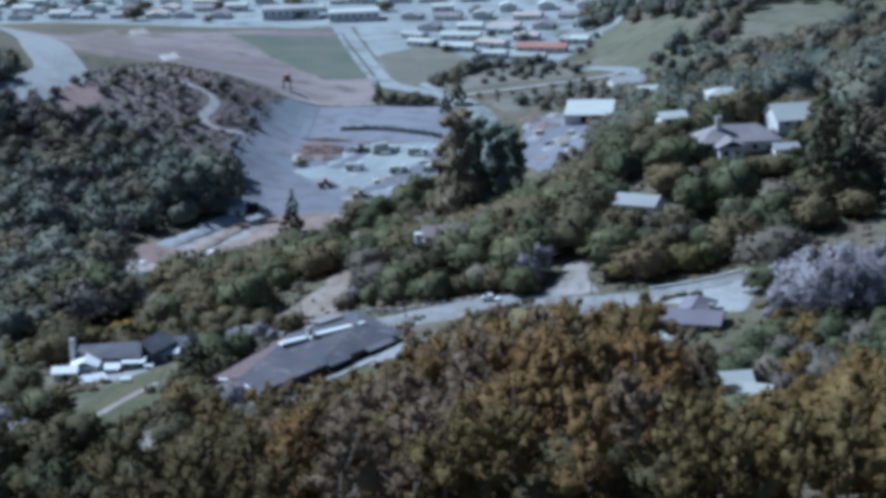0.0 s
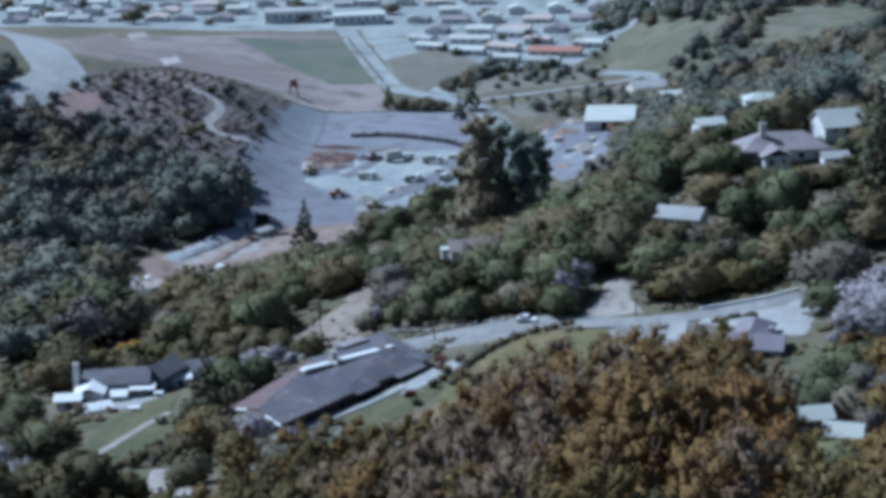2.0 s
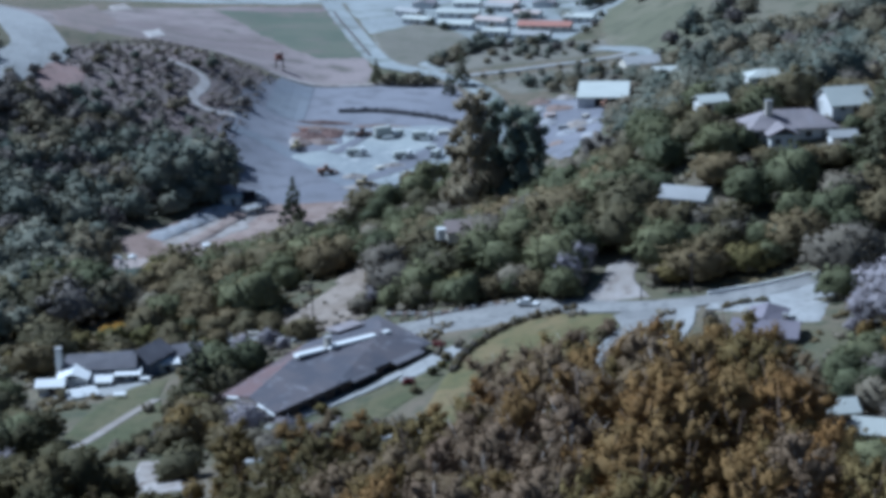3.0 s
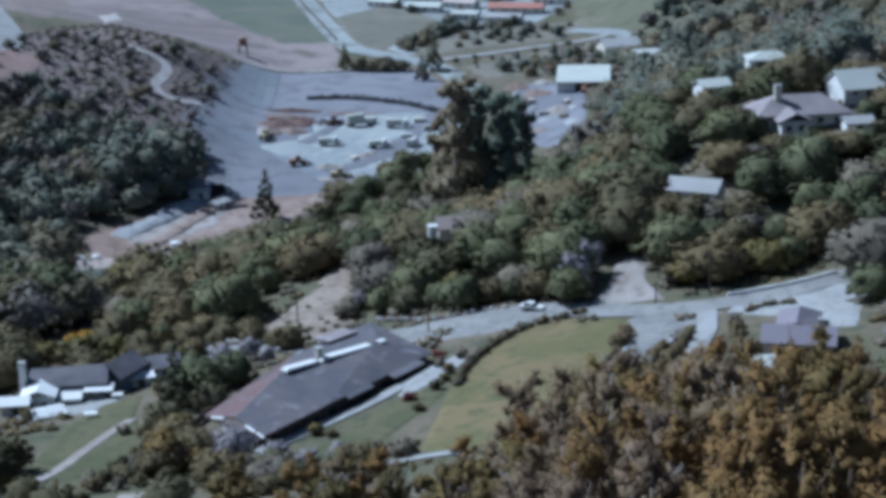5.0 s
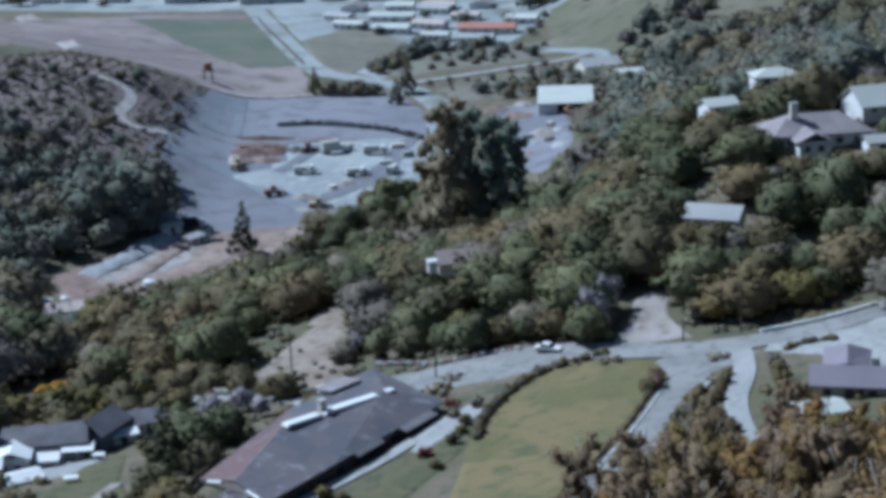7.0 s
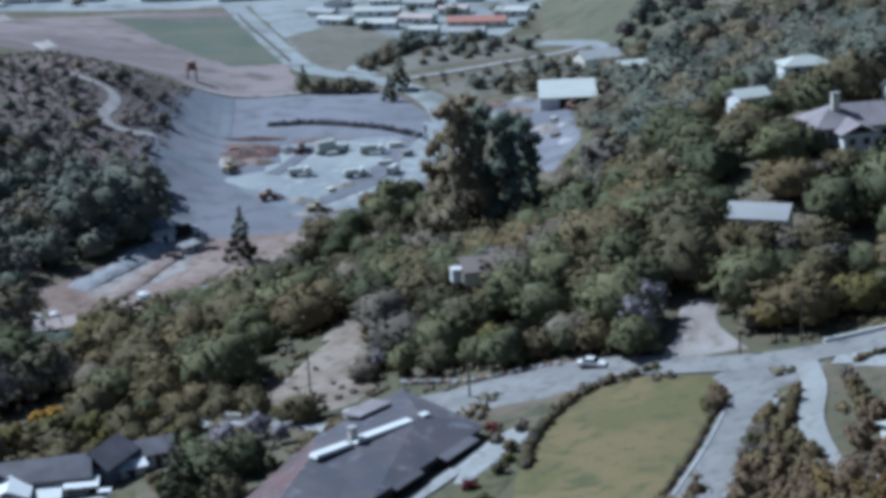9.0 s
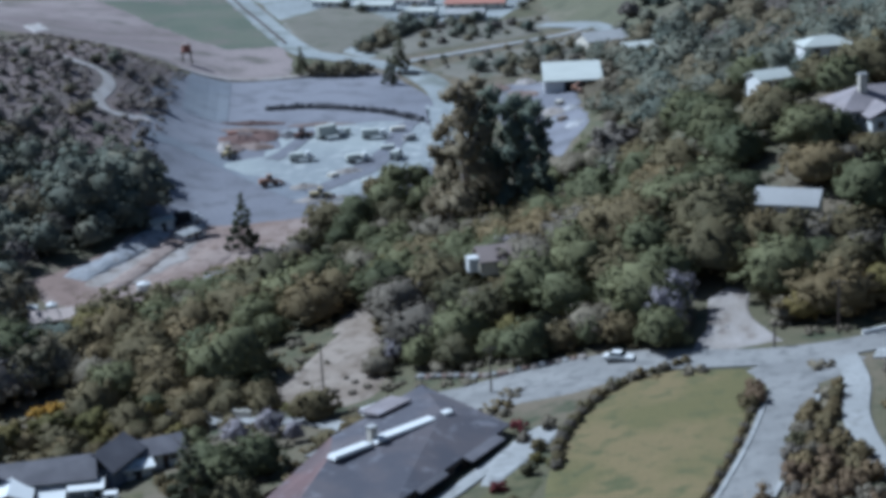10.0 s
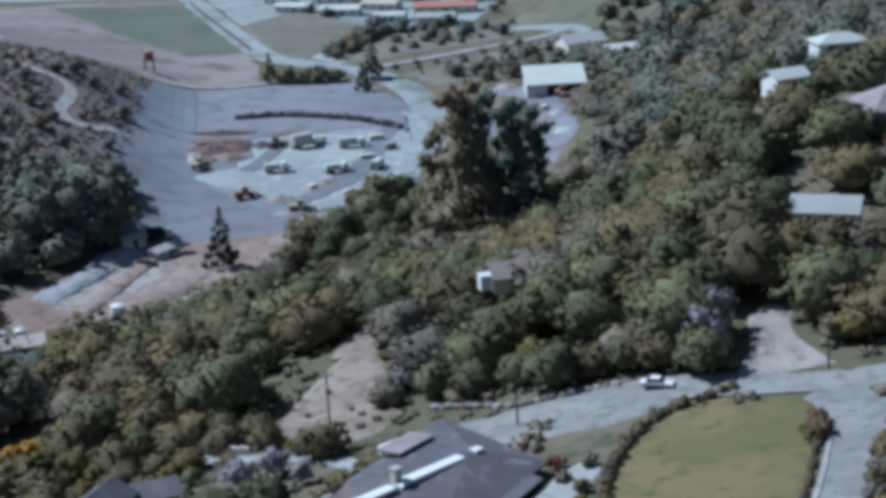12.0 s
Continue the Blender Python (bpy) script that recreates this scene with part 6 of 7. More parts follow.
mauve_house()
for i, p in enumerate(spline([(53.6, 300.6, 0), (56.0, 302.4, 0), (59.0, 303.2, 0), (62.0, 302.6, 0)], 1.2)):
    plant("shrub", p.x, p.y, i, 0.5 + 0.06 * math.sin(i * 2.3), label="dark clipped bush of the curved hedge by the turning space")
simple_house("house", 60.2, 214.5, 0.15, 4.6, 4.2, 2.8, 1.3, WHITE, PALE_ROOF, "small white house with a pale roof below the grove")
simple_house("house", 60.4, 189.5, -0.3, 4.8, 4.0, 2.8, 1.3, WHITE, PALE_ROOF, "small white house with a pale roof among brown trees")
simple_house("outbuilding", 51.5, 266.5, 0.2, 6, 5, 2.6, 0.7, WHITE, PALE_ROOF, "white flat-roofed outbuilding by the drive", "shed", z=8.2, windows=1)
simple_house("outbuilding", 43.5, 249.5, 0.1, 6, 4, 2.4, 0.5, WHITE, PALE_ROOF, "low white carport roof among brown shrubs", "shed", z=8.4, windows=1)
simple_house("hut", -0.4, 366.6, 0.15, 5.6, 5.6, 1.5, 1.9, CREAM, EARTH_ROOF, "small hut with a steep earth-brown roof", "hut", z=6.1, windows=1)
simple_house("annexe", -4.4, 364.6, 0.15, 1.9, 2.2, 1.1, 0.3, WHITE, WHITE, "little white shed beside a brown-roofed hut", "shed", z=6.9, eave=0.15, plain=True)
simple_house("house", 40.5, 351.5, 0.3, 8, 5.5, 2.8, 1.4, CREAM, TAN_ROOF, "low cream house half hidden in oaks", z=6.0)
simple_house("house", 34, 430, -0.2, 12, 6, 2.8, 1.2, DARK_WOOD, GRAVEL_ROOF, "low dark house with a grey roof in the woods", z=-2.5)
simple_house("house", -91.5, 425, 0.2, 8.5, 5.5, 2.8, 1.4, WHITE, TAN_ROOF, "small white house at the foot of the slope", z=-19.6)
simple_house("barn", 67, 708, 0.25, 15, 12, 4, 2.6, CREAM, GRAVEL_ROOF, "broad grey-roofed barn behind the open shed", "barn", plain=True)
simple_house("house", 76, 675, 0.2, 13, 8, 3, 1.5, WHITE, PALE_ROOF, "white house with a pale roof in the valley", z=-14, plain=True)


# ---- the quarry's machines and stores ----
def lorry(x, y, turn, cab_paint, load_paint, label, length=8.0, tall=2.6, group="lorries in the quarry"):
    ob = thing("lorry", pose(x, y, height(x, y) + 0.35, 0, 0, math.degrees(turn)), label, "truck", group)
    part("chassis", Shape().box(0, 0, 0.75, length, 1.0, 0.3), RUBBER, ob)
    cab = part("cab", Shape().box(length / 2 - 1.0, 0, 0.7, 2.0, 2.3, 1.0).box(length / 2 - 1.3, 0, 1.7, 1.5, 2.2, 0.95, 0, 0.9), cab_paint, ob, rounded=0.08)
    part("windscreen", Shape().box(length / 2 - 0.53, 0, 1.85, 0.06, 1.8, 0.6), PANE, cab)
    part("bonnet", Shape().box(length / 2 + 0.3, 0, 0.75, 1.0, 1.5, 0.75, 0, 0.92), cab_paint, ob, rounded=0.06)
    part("load_body", Shape().box(-1.2, 0, 1.05, length - 2.8, 2.4, tall), load_paint, ob, rounded=0.06)
    for wx in (length / 2 - 0.9, -length / 2 + 1.0, -length / 2 + 2.2):
        for s in (-1, 1):
            w = part("wheel", Shape().wheel(wx, s * 1.0, 0.5, 0.5, 0.32), RUBBER, ob)
            part("hub", Shape().wheel(wx, s * 1.17, 0.5, 0.22, 0.05, 0, 8), STEEL, w)
    return ob


def loader(x, y, turn, paint, label):
    ob = thing("wheel_loader", pose(x, y, height(x, y) + 0.35, 0, 0, math.degrees(turn)), label, "loader", "earthmovers in the quarry")
    part("rear_body", Shape().box(-1.4, 0, 0.8, 3.2, 1.9, 1.3, 0, 0.9), paint, ob, rounded=0.1)
    cab = part("cab", Shape().box(0.1, 0, 1.7, 1.5, 1.5, 1.5, 0, 0.92), paint, ob, rounded=0.06)
    part("cab_glass", Shape().box(0.1, 0, 2.15, 1.52, 1.52, 0.75, 0, 0.93), PANE, cab)
    part("front_frame", Shape().box(1.4, 0, 0.7, 1.8, 1.3, 0.8), paint, ob)
    for s in (-1, 1):
        part("arm", Shape().tube([(1.0, s * 0.6, 1.6), (2.4, s * 0.6, 1.3), (3.3, s * 0.6, 0.7)], [0.16, 0.16, 0.13], 4), paint, ob)
        for wx in (-1.6, 1.6):
            w = part("wheel", Shape().wheel(wx, s * 1.15, 0.75, 0.75, 0.55), RUBBER, ob)
            part("hub", Shape().wheel(wx, s * 1.42, 0.75, 0.35, 0.06, 0, 8), paint, w)
    part("bucket", Shape().add([(3.2, -1.3, 0.2), (4.3, -1.3, 0.15), (3.5, -1.3, 1.2), (3.2, 1.3, 0.2), (4.3, 1.3, 0.15), (3.5, 1.3, 1.2)], [(0, 1, 2), (5, 4, 3), (0, 3, 4, 1), (0, 2, 5, 3)]), RUST_IRON, ob)
    return ob


def spoil_heap(name, x, y, rx, ry, tall, material, label, seed):
    ob_shape = Shape()
    rings, n = 9, 28
    verts = [(0, 0, tall)]
    for r in range(1, rings + 1):
        k = r / rings
        for i in range(n):
            a = 2 * math.pi * i / n
            w = 1 + 0.28 * noise.noise(Vector((math.cos(a) * 1.6, math.sin(a) * 1.6, seed)))
            px, py = math.cos(a) * rx * k * w, math.sin(a) * ry * k * w
            h = tall * (1 - k) ** 0.85 + 0.25 * tall * (noise.noise(Vector((px * 0.5, py * 0.5, seed + 5)))) * (1 - k)
            ground = height(x + px, y + py) - height(x, y)
            h += 0.5 * tall * abs(noise.noise(Vector((px * 0.9, py * 0.9, seed + 9)))) * (1 - k)
            verts.append((px, py, h + ground if r < rings else ground - 0.3))
    faces = [(0, 1 + i, 1 + (i + 1) % n) for i in range(n)]
    for r in range(rings - 1):
        a = 1 + r * n
        faces += [(a + i, a + n + i, a + n + (i + 1) % n, a + (i + 1) % n) for i in range(n)]
    ob_shape.v, ob_shape.f = verts, faces
    ob = part(name, ob_shape, material)
    ob.matrix_world = pose(x, y, height(x, y) + 0.25)
    return tagged(ob, label, "mound", "mounds in the quarry")


def quarry_wall():
    """A dark stepped rock face along the foot of the grey bank, boulder by boulder."""
    ob = tagged(new("quarry_wall"), "long dark rock face at the foot of a grey bank", "quarry wall")
    line = spline([(-54, 643.6, 0), (-41, 643, 0), (-25, 635, 0), (-12.5, 624, 0), (-4.3, 611, 0)], 1.6)
    rng = np.random.default_rng(77)
    for i, p in enumerate(line):
        s = Shape()
        jig = ICO_V * rng.uniform(0.7, 1.25, (len(ICO_V), 1)) * np.array([1.5, 1.1, rng.uniform(1.1, 1.5)])
        s.add([(p.x + a, p.y + b, height(p.x, p.y) + 0.8 + c) for a, b, c in jig], ICO_F.tolist())
        part("rock", s, ROCK, ob)


quarry_wall()
lorry(-33, 591.6, 0.5, WHITE, PALE_ROOF, "pale box lorry with a white cab", 9.0, 3.2)
lorry(-19.5, 589.6, 0.1, WHITE, PALE_ROOF, "pale lorry parked on the quarry floor", 8.0, 2.0)
lorry(-24.9, 559.5, 0.3, WHITE, PALE_ROOF, "pale flat-sided lorry on the quarry floor", 7.0, 1.6)
lorry(-41.3, 563.3, 0.1, WHITE, PALE_ROOF, "pale lorry with a white cab", 7.0, 1.5)
lorry(-13.6, 561.4, 1.2, WHITE, PALE_ROOF, "small pale lorry at the edge of the yard", 6.0, 1.6)
lorry(-69.6, 507, 0.4, WHITE, RUBBER, "lorry with a black body at the quarry gate", 6.5, 2.4)
loader(-49.6, 540, 0.3, ORANGE_PAINT, "orange wheel loader at work on the gravel")
loader(-35.3, 523, 0.0, YELLOW_PAINT, "yellow wheel loader with its bucket down")
loader(-62.5, 569, 1.2, YELLOW_PAINT, "yellow wheel loader beside the rusty mounds")
loader(-41.5, 592.4, 0.9, RUST_IRON, "dark rusty loader beside a lorry")
spoil_heap("mound", -60, 590, 7, 9, 1.8, RUST_IRON, "mound of rusty scrap on the quarry floor", 1)
spoil_heap("mound", -53, 596, 5, 9, 1.5, RUST_IRON, "mound of reddish earth and scrap", 2)
spoil_heap("mound", -58, 605, 10, 3, 1.4, DIRT, "low bank of red earth and rusty iron", 3)
spoil_heap("mound", -55, 581, 6, 4, 1.2, DIRT, "low mound of tawny earth and scrap", 21)
spoil_heap("mound", -64, 580, 3, 8, 1.0, PALE_DIRT, "low ridge of pale gravel beside rusty mounds", 22)
spoil_heap("mound", -27.6, 549, 5, 2.5, 1.2, PALE_DIRT, "small mound of pale sand", 23)
spoil_heap("mound", -35.5, 523, 7, 3, 1.1, PALE_DIRT, "low mound of pale yellowish sand", 24)
spoil_heap("mound", -62, 578, 4, 5, 1.4, DIRT, "low mound of brown earth", 11)
spoil_heap("mound", -46, 597, 3, 6, 1.3, ROCK, "dark mound of stone", 12)
spoil_heap("mound", -57, 618, 12, 2.2, 1.3, RUST_IRON, "long low bank of dark red earth", 13)
spoil_heap("mound", -36, 613, 11, 1.8, 0.9, DIRT, "long low bank of grey-brown earth", 25)
spoil_heap("mound", -40, 536, 4.5, 3, 1.2, PALE_DIRT, "low mound of pale gravel", 4)
spoil_heap("mound", -31, 516, 6, 3, 1.0, PALE_DIRT, "low spread mound of pale gravel", 5)
spoil_heap("mound", 24, 655, 5, 5, 1.6, DIRT, "mound of reddish rubble by the shed", 14)
spoil_heap("mound", 34, 662, 4, 4, 1.4, PALE_DIRT, "mound of pale rubble behind the yard", 15)
spoil_heap("mound", 36, 600, 5, 8, 1.5, PALE_DIRT, "mound of pale gravel before the shed", 8)
spoil_heap("mound", 30, 640, 6, 8, 1.5, DIRT, "low mound of brown earth by the shed", 9)
for x, y, rx, ry, tall, mat, seed in ((26, 612, 4, 6, 1.6, RUBBLE, 31), (32, 585, 4, 5, 1.2, RUBBLE, 32), (39, 566, 3, 6, 1.0, RUBBLE, 33), (28, 568, 3, 4, 1.1, DIRT, 34), (42, 600, 3, 4, 1.3, RUBBLE, 35), (24, 640, 4, 5, 1.8, RUBBLE, 36)):
    spoil_heap("mound", x, y, rx, ry, tall, mat, "heap of grey rubble in the gravel yard" if mat is RUBBLE else "heap of brown earth in the gravel yard", seed)
simple_house("site_hut", -76, 501, 0.6, 6, 3.5, 2.6, 0.6, WHITE, PALE_ROOF, "white site hut at the quarry gate", "hut", windows=1)
simple_house("site_hut", -68, 494, 0.9, 8, 3.5, 2.4, 0.5, WHITE, GRAVEL_ROOF, "long white hut on the earth slope", "hut", windows=2)
loader(48.5, 632, -1.2, ORANGE_PAINT, "orange loader before the open shed")


def water_tower():
    x, y = -86.0, 713
    ob = thing("tank_stand", pose(x, y, height(x, y)), "small red-brown tank on a timber stand", "tank")
    for a, b in ((-1.4, -1.4), (1.4, -1.4), (1.4, 1.4), (-1.4, 1.4)):
        part("leg", Shape().tube([(a * 1.2, b * 1.2, -0.3), (a, b, 4.2)], [0.18, 0.15], 5), DARK_WOOD, ob)
    part("platform", Shape().box(0, 0, 4.2, 4.2, 4.2, 0.25), DARK_WOOD, ob)
    part("tank", Shape().tube([(0, 0, 4.45), (0, 0, 7.3)], [1.8, 1.7], 14), BRICK_RED, ob)
    part("lid", Shape().tube([(0, 0, 7.3), (0, 0, 8.0)], [1.95, 0.2], 14), EARTH_ROOF, ob)


water_tower()


# ---- beside the roads ----
def car(x, y, turn, paint, label):
    ob = thing("car", pose(x, y, height(x, y) + 0.27, 0, 0, math.degrees(turn)), label, "car")
    body = Shape()
    side = [(-2.5, 0.45), (-2.45, 0.85), (-1.3, 0.98), (0.9, 0.98), (2.35, 0.85), (2.5, 0.45)]
    n = len(side)
    body.add([(a, -0.92, b) for a, b in side] + [(a, 0.92, b) for a, b in side], [tuple(range(n)), tuple(range(2 * n - 1, n - 1, -1))] + [(i, n + i, n + (i + 1) % n, (i + 1) % n) for i in range(n)])
    part("body", body, paint, ob, rounded=0.06)
    roof = Shape().add([(-1.6, -0.85, 0.97), (1.1, -0.85, 0.97), (1.1, 0.85, 0.97), (-1.6, 0.85, 0.97), (-1.0, -0.7, 1.48), (0.4, -0.7, 1.48), (0.4, 0.7, 1.48), (-1.0, 0.7, 1.48)], [(4, 5, 6, 7), (0, 1, 5, 4), (1, 2, 6, 5), (2, 3, 7, 6), (3, 0, 4, 7)])
    top = part("cabin", roof, PANE, ob, "dark glazed cabin")
    part("roof", Shape().box(-0.3, 0, 1.47, 1.45, 1.45, 0.06), paint, top)
    for wx in (-1.55, 1.5):
        for s in (-1, 1):
            w = part("wheel", Shape().wheel(wx, s * 0.8, 0.34, 0.34, 0.2), RUBBER, ob)
            part("hub", Shape().wheel(wx, s * 0.91, 0.34, 0.18, 0.03, 0, 8), STEEL, w)
    for s in (-1, 1):
        part("headlight", Shape().box(2.42, s * 0.65, 0.62, 0.1, 0.24, 0.16), WHITE, ob)


car(15.2, 319.8, -0.4, WHITE, "white saloon car on the hillside road")
car(88, 292, 0.6, BLUE_PAINT, "blue saloon car parked under a bare tree")


def utility_pole(x, y, tall, label="tarred wooden utility pole with a crossarm", arm=True, turn=0.3):
    ob = thing("utility_pole", pose(x, y, height(x, y), 0, 0, math.degrees(turn)), label, "pole", "utility poles")
    part("shaft", Shape().tube([(0, 0, -0.8), (0, 0, tall)], [0.19, 0.13], 8), DARK_WOOD, ob)
    if arm:
        bar = part("crossarm", Shape().box(0, 0.16, tall - 0.8, 2.4, 0.12, 0.14), DARK_WOOD, ob)
        for k in (-1.05, -0.45, 0.45, 1.05):
            part("insulator", Shape().tube([(k, 0.16, tall - 0.66), (k, 0.16, tall - 0.5)], [0.05, 0.04], 6), STEEL, bar)


for x, y, tall in ((-31.6, 333, 11.5), (49, 316.5, 9.0), (38.5, 314.5, 4.5), (-5, 320, 8.0), (-12, 500, 11), (44, 700, 11)):
    utility_pole(x, y, tall)


def rock_border():
    ob = tagged(new("rock_border"), "row of pale boulders along the road", "boulders")
    rng = np.random.default_rng(9)
    for i, p in enumerate(spline([(-16, 339.5, 0), (-10.6, 334.4, 0), (-5, 329.0, 0), (0, 326.6, 0), (5, 325.8, 0), (10, 324.6, 0)], 1.15)):
        s = Shape()
        jig = ICO_V * rng.uniform(0.7, 1.2, (len(ICO_V), 1)) * rng.uniform(0.55, 1.0) * np.array([1, 1, 0.8])
        s.add([(p.x + a + rng.normal() * 0.05, p.y + b, height(p.x, p.y) + 0.35 + c) for a, b, c in jig], ICO_F.tolist())
        part("boulder", s, (PALE_DIRT, CONCRETE, DIRT)[i % 3], ob)


rock_border()


def low_wall(points, tall, thick, material, label, name="garden_wall"):
    line = spline([(x, y, 0) for x, y in points], 1.5)
    s = Shape()
    for a, b in zip(line, line[1:]):
        m, d = (a + b) / 2, b - a
        s.box(m.x, m.y, min(height(a.x, a.y), height(b.x, b.y)) - 0.4, d.length + 0.04, thick, tall + 0.4, math.atan2(d.y, d.x))
    ob = thing(name, pose(0, 0, 0), label, "wall")
    part("masonry", s, material, ob)
    return ob


low_wall([(-62, 345.5), (-53, 341), (-44, 335.6)], 1.5, 0.4, CREAM, "low cream wall along a drive")
low_wall([(52, 313.8), (58, 315), (66, 317), (74, 320)], 0.9, 0.4, WHITE, "low white wall along the road")


def board_fence(points, tall, label):
    ob = tagged(new("board_fence"), label, "fence")
    line = spline([(x, y, 0) for x, y in points], 2.4)
    for a, b in zip(line, line[1:]):
        m, d = (a + b) / 2, b - a
        t = math.atan2(d.y, d.x)
        part("panel", Shape().box(m.x, m.y, height(m.x, m.y) + 0.1, d.length - 0.1, 0.06, tall, t), FENCE_WOOD, ob)
        part("post", Shape().box(a.x, a.y, height(a.x, a.y) - 0.4, 0.14, 0.14, tall + 0.6, t), FENCE_WOOD, ob)


board_fence([(-42, 262), (-44, 272), (-40, 284), (-33, 292)], 1.6, "weathered board fence behind the long house")
low_wall([(-52, 774), (-62, 822), (-73, 872), (-82, 918)], 1.4, 0.5, DARK_WOOD, "dark hedge-like fence along the playing field", "field_fence")


# ---- the distant town ----
def town():
    rng = np.random.default_rng(12)
    protos = []
    for i, (w, d, h, rise, roof) in enumerate(((14, 11, 2.8, 1.6, PALE_ROOF), (12, 11, 2.8, 1.8, GRAVEL_ROOF), (16, 12, 2.8, 1.5, TAN_ROOF), (13, 10, 4.2, 1.6, PALE_ROOF), (15, 11, 2.8, 1.8, LILAC_ROOF))):
        word = ("pale", "grey", "tan", "white-walled two-storey", "lilac-grey")[i]
        # Walls all white: haze paling their shaded sides is put into the colour.
        protos.append(simple_house("town_house", -300 + i * 22, 1340, 0.2, w, d, h, rise, WHITE, roof, word + " roofed house in a distant town street", group="town houses", sink=2))
    rows = [((-320, 1010), (-110, 1000)), ((-330, 1045), (-80, 1030)), ((-330, 1085), (0, 1060)), ((-320, 1125), (80, 1100)), ((-60, 985), (60, 960)), ((-40, 935), (70, 920)), ((-40, 1010), (150, 1000)), ((100, 930), (250, 900)), ((90, 955), (270, 930)), ((110, 905), (225, 880)), ((90, 1000), (280, 975)), ((60, 1060), (290, 1030)), ((-320, 1170), (240, 1150)), ((-300, 1215), (280, 1190))]
    for (x0, y0), (x1, y1) in rows:
        n = int(math.dist((x0, y0), (x1, y1)) / 21)
        for k in range(n):
            t = (k + rng.uniform(0.2, 0.6)) / n
            x, y = x0 + (x1 - x0) * t, y0 + (y1 - y0) * t + rng.uniform(-2, 2)
            if any(inside(x, y, q) for q in ([(-150, 970), (-75, 970), (-75, 1030), (-150, 1030)],)):
                continue
            ob = copy_thing(protos[rng.integers(len(protos))], pose(x, y, height(x, y), 0, 0, math.degrees(math.atan2(y1 - y0, x1 - x0)) + rng.choice((0, 90)) + rng.uniform(-4, 4)))


town()
simple_house("school_building", -122, 1000, 0.1, 34, 20, 7, 1.0, WHITE, GRAVEL_ROOF, "long two-storey school building with a grey roof", "school", windows=8, eave=0.3)
simple_house("school_building", -82, 985, 0.1, 30, 18, 6, 0.8, WHITE, PALE_ROOF, "broad white school building with a pale roof", "school", windows=7, eave=0.3)
simple_house("red_roofed_house", 30, 838, -0.25, 26, 8, 3.4, 1.8, CREAM, TILE_ROOF, "long house with a red tile roof in the valley", windows=5)
for x, y, t, w, mat in ((-34, 872, -0.5, 18, PALE_ROOF), (-14, 853, -0.5, 20, PALE_ROOF), (6, 826, -0.55, 20, PALE_ROOF), (24, 812, -0.3, 18, GRAVEL_ROOF), (-40, 900, -0.5, 18, GRAVEL_ROOF), (4, 862, -0.35, 18, TAN_ROOF), (48, 862, -0.3, 16, PALE_ROOF), (22, 884, -0.3, 18, TAN_ROOF), (-14, 892, -0.4, 20, PALE_ROOF), (8, 912, -0.3, 16, GRAVEL_ROOF)):
    simple_house("long_shed", x, y, t + 0.22 * math.sin(x * 1.3), w * (0.85 + 0.25 * math.cos(y)), 7, 3.2, 1.0 + 0.5 * abs(math.sin(x)), WHITE, mat, "long low white building with a pale roof", "building", windows=4, group="long low buildings in the valley")


# ---- clutter of the terrace and the yards ----
def white_slab(x, y, w, d, tall, turn, label, name="garden_table"):
    """A low table with a thick top on four legs."""
    ob = thing(name, pose(x, y, height(x, y) + 0.25, 0, 0, math.degrees(turn)), label, "table", "white garden furniture")
    part("tabletop", Shape().box(0, 0, tall - 0.12, w, d, 0.12), WHITE, ob, rounded=0.03)
    for a in (-1, 1):
        for b in (-1, 1):
            part("leg", Shape().box(a * (w / 2 - 0.12), b * (d / 2 - 0.12), -0.1, 0.1, 0.1, tall), WHITE, ob)


for x, y, w, d, t in ((-64.5, 286.5, 2.4, 1.6, 0.2), (-62.4, 300.5, 2.0, 1.4, 0.0), (-81, 297.5, 2.6, 1.8, 0.3)):
    white_slab(x, y, w, d, 0.9, t, "white garden table standing on grass and paving")


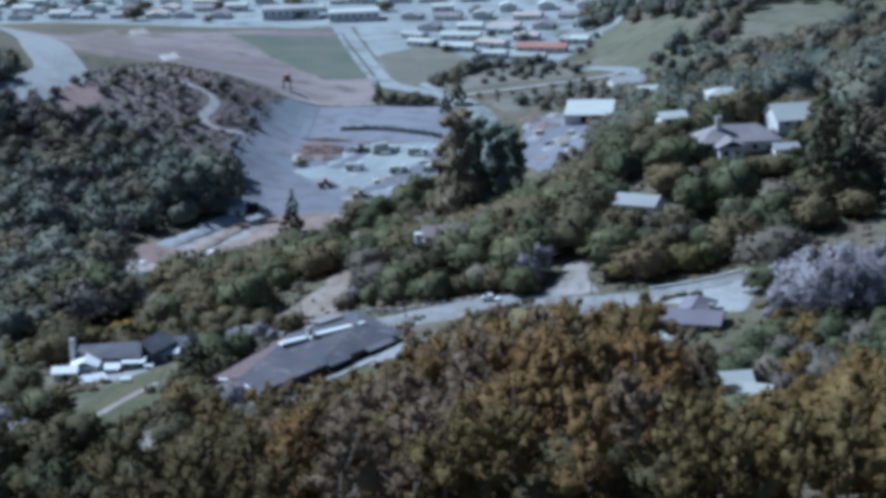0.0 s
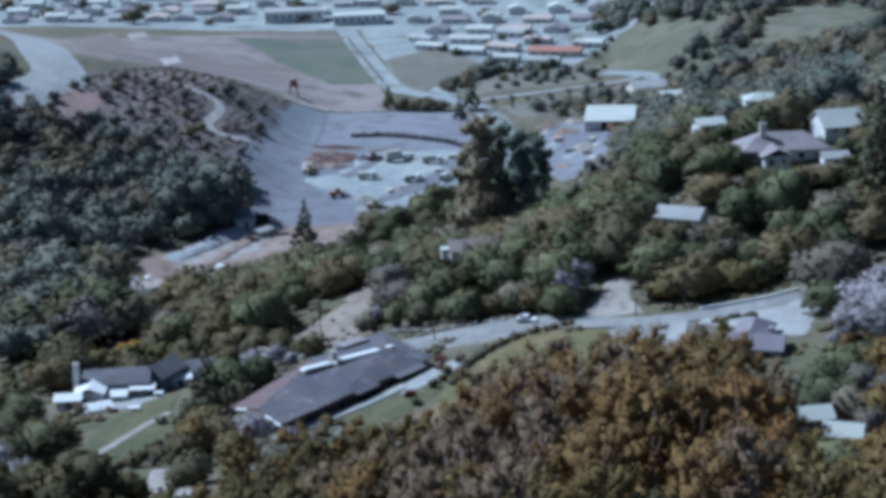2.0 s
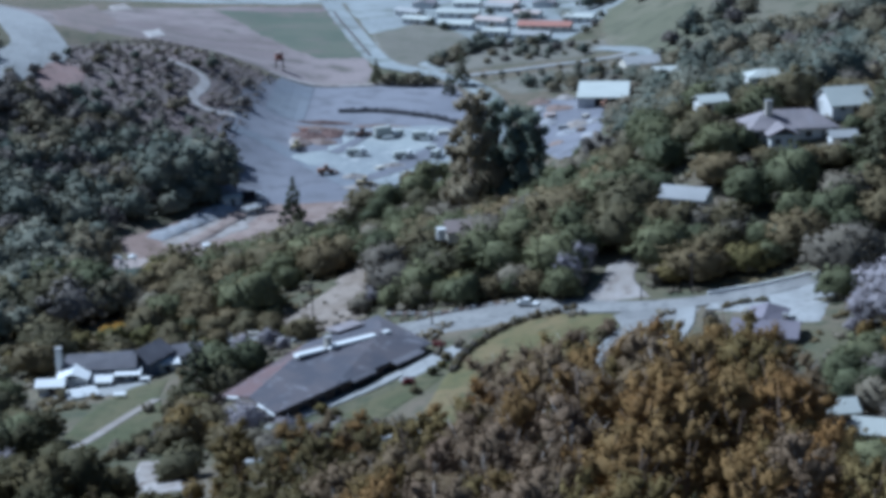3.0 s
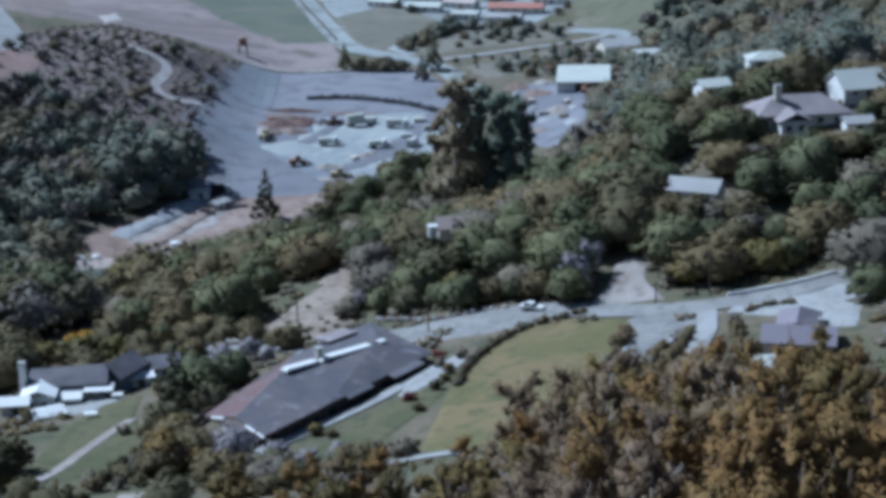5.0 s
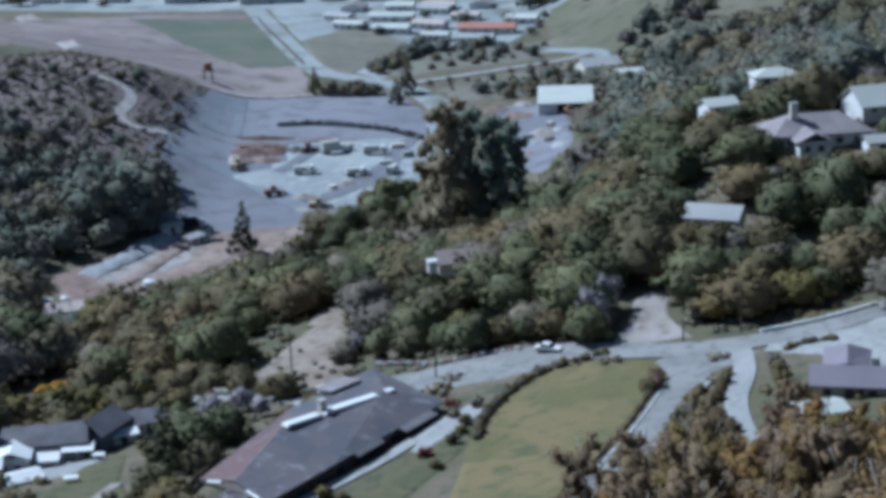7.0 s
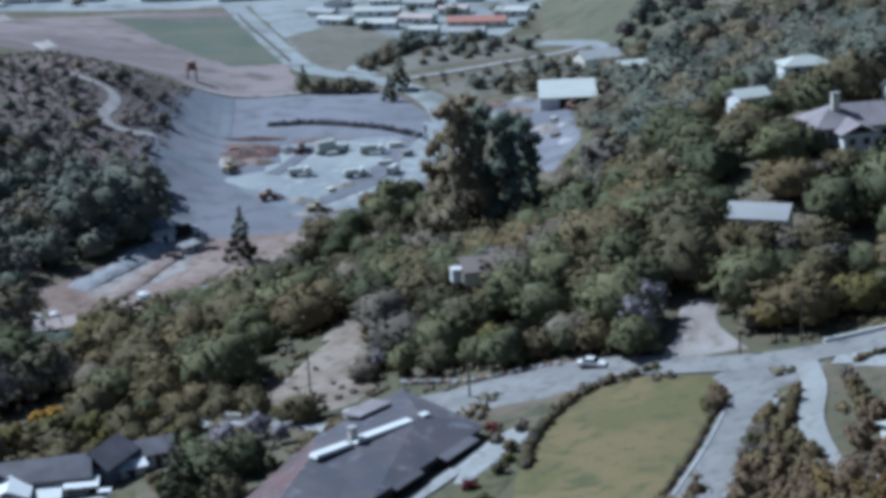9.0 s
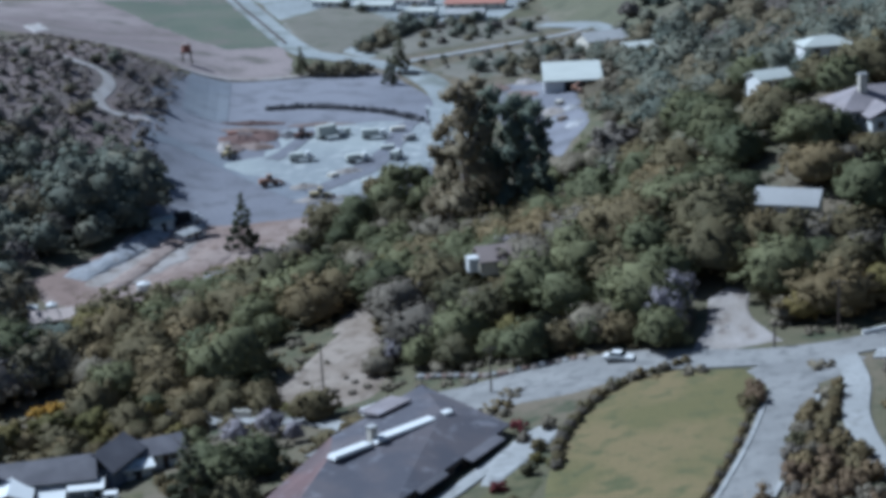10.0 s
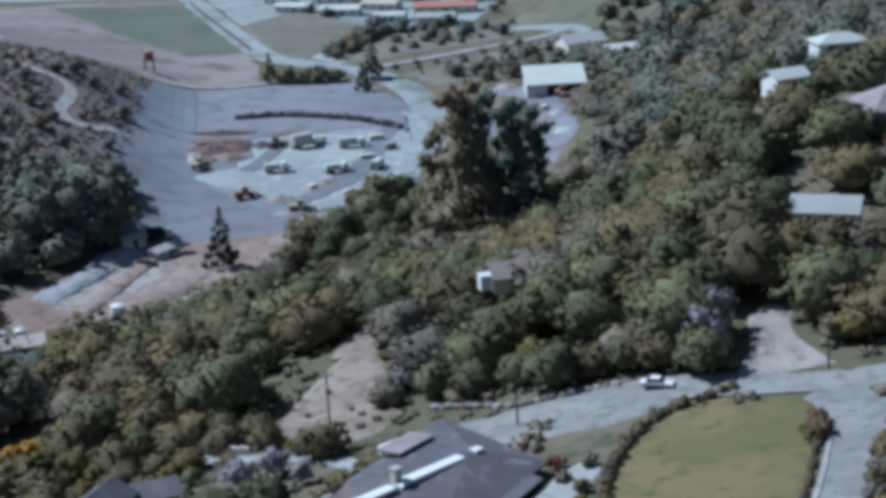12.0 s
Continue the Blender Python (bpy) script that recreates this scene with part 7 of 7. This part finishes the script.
def stack(x, y, w, d, tall, turn, material, label):
    """A pile of boards or blocks in uneven courses."""
    ob = thing("stack", pose(x, y, height(x, y) + 0.35, 0, 0, math.degrees(turn)), label, "stack", "stacks in the quarry")
    rng = np.random.default_rng(int(abs(x * 7 + y)))
    courses = max(2, int(tall / 0.5))
    for k in range(courses):
        part("course", Shape().box(rng.normal() * 0.12, rng.normal() * 0.12, k * tall / courses - (0.2 if k == 0 else 0), w * rng.uniform(0.85, 1.05), d * rng.uniform(0.85, 1.05), tall / courses + (0.2 if k == 0 else 0) - 0.02, rng.normal() * 0.03), material, ob)


for x, y, w, d, tall, t, mat, word in ((-29, 597, 4, 2.5, 2.0, 0.4, PALE_ROOF, "pale sheet material"), (-16, 574, 4, 2, 1.4, 0.1, PALE_ROOF, "pale sheet material"), (-9, 585, 4, 2.2, 1.8, 0.5, GRAVEL_ROOF, "grey blocks"), (-32, 545, 3, 2, 1.0, 0.8, CREAM, "cream blocks"), (-12, 598, 5, 2, 1.6, 0.2, CREAM, "cream blocks"), (-22, 537, 4, 2, 1.0, 0.3, PALE_ROOF, "pale sheet material"), (-55, 598, 3, 2, 1.4, 0.6, RUST_IRON, "rusty iron"), (-63, 597, 3, 1.5, 1.2, 0.2, BRICK_RED, "red iron plates"), (27, 622, 4, 3, 1.5, 0.3, TAN_ROOF, "tan blocks"), (40, 612, 3, 2, 1.4, 0.9, CREAM, "cream blocks"), (31, 596, 4, 2, 1.2, 0.1, GRAVEL_ROOF, "grey blocks"), (37, 580, 3, 2, 1.2, 0.7, FENCE_WOOD, "brown timber")):
    stack(x, y, w, d, tall, t, mat, "stack of " + word + " on the yard floor")


def round_tank(x, y, r, tall, label):
    ob = thing("tank", pose(x, y, height(x, y) + 0.2), label, "tank")
    part("shell", Shape().tube([(0, 0, -0.4), (0, 0, tall)], [r, r], 18), WHITE, ob)
    part("lid", Shape().tube([(0, 0, tall), (0, 0, tall + 0.5)], [r * 1.03, r * 0.3], 18), WHITE, ob)
    part("rim", Shape().tube([(0, 0, tall - 0.15), (0, 0, tall + 0.02)], [r * 1.05, r * 1.05], 18), STEEL, ob)


round_tank(-74.9, 450.7, 1.6, 1.7, "squat white tank at the foot of the slope")
round_tank(-97, 431, 1.6, 3.0, "white round tank beside a cream house")
round_tank(-93, 434, 1.2, 2.6, "smaller white round tank beside a cream house")
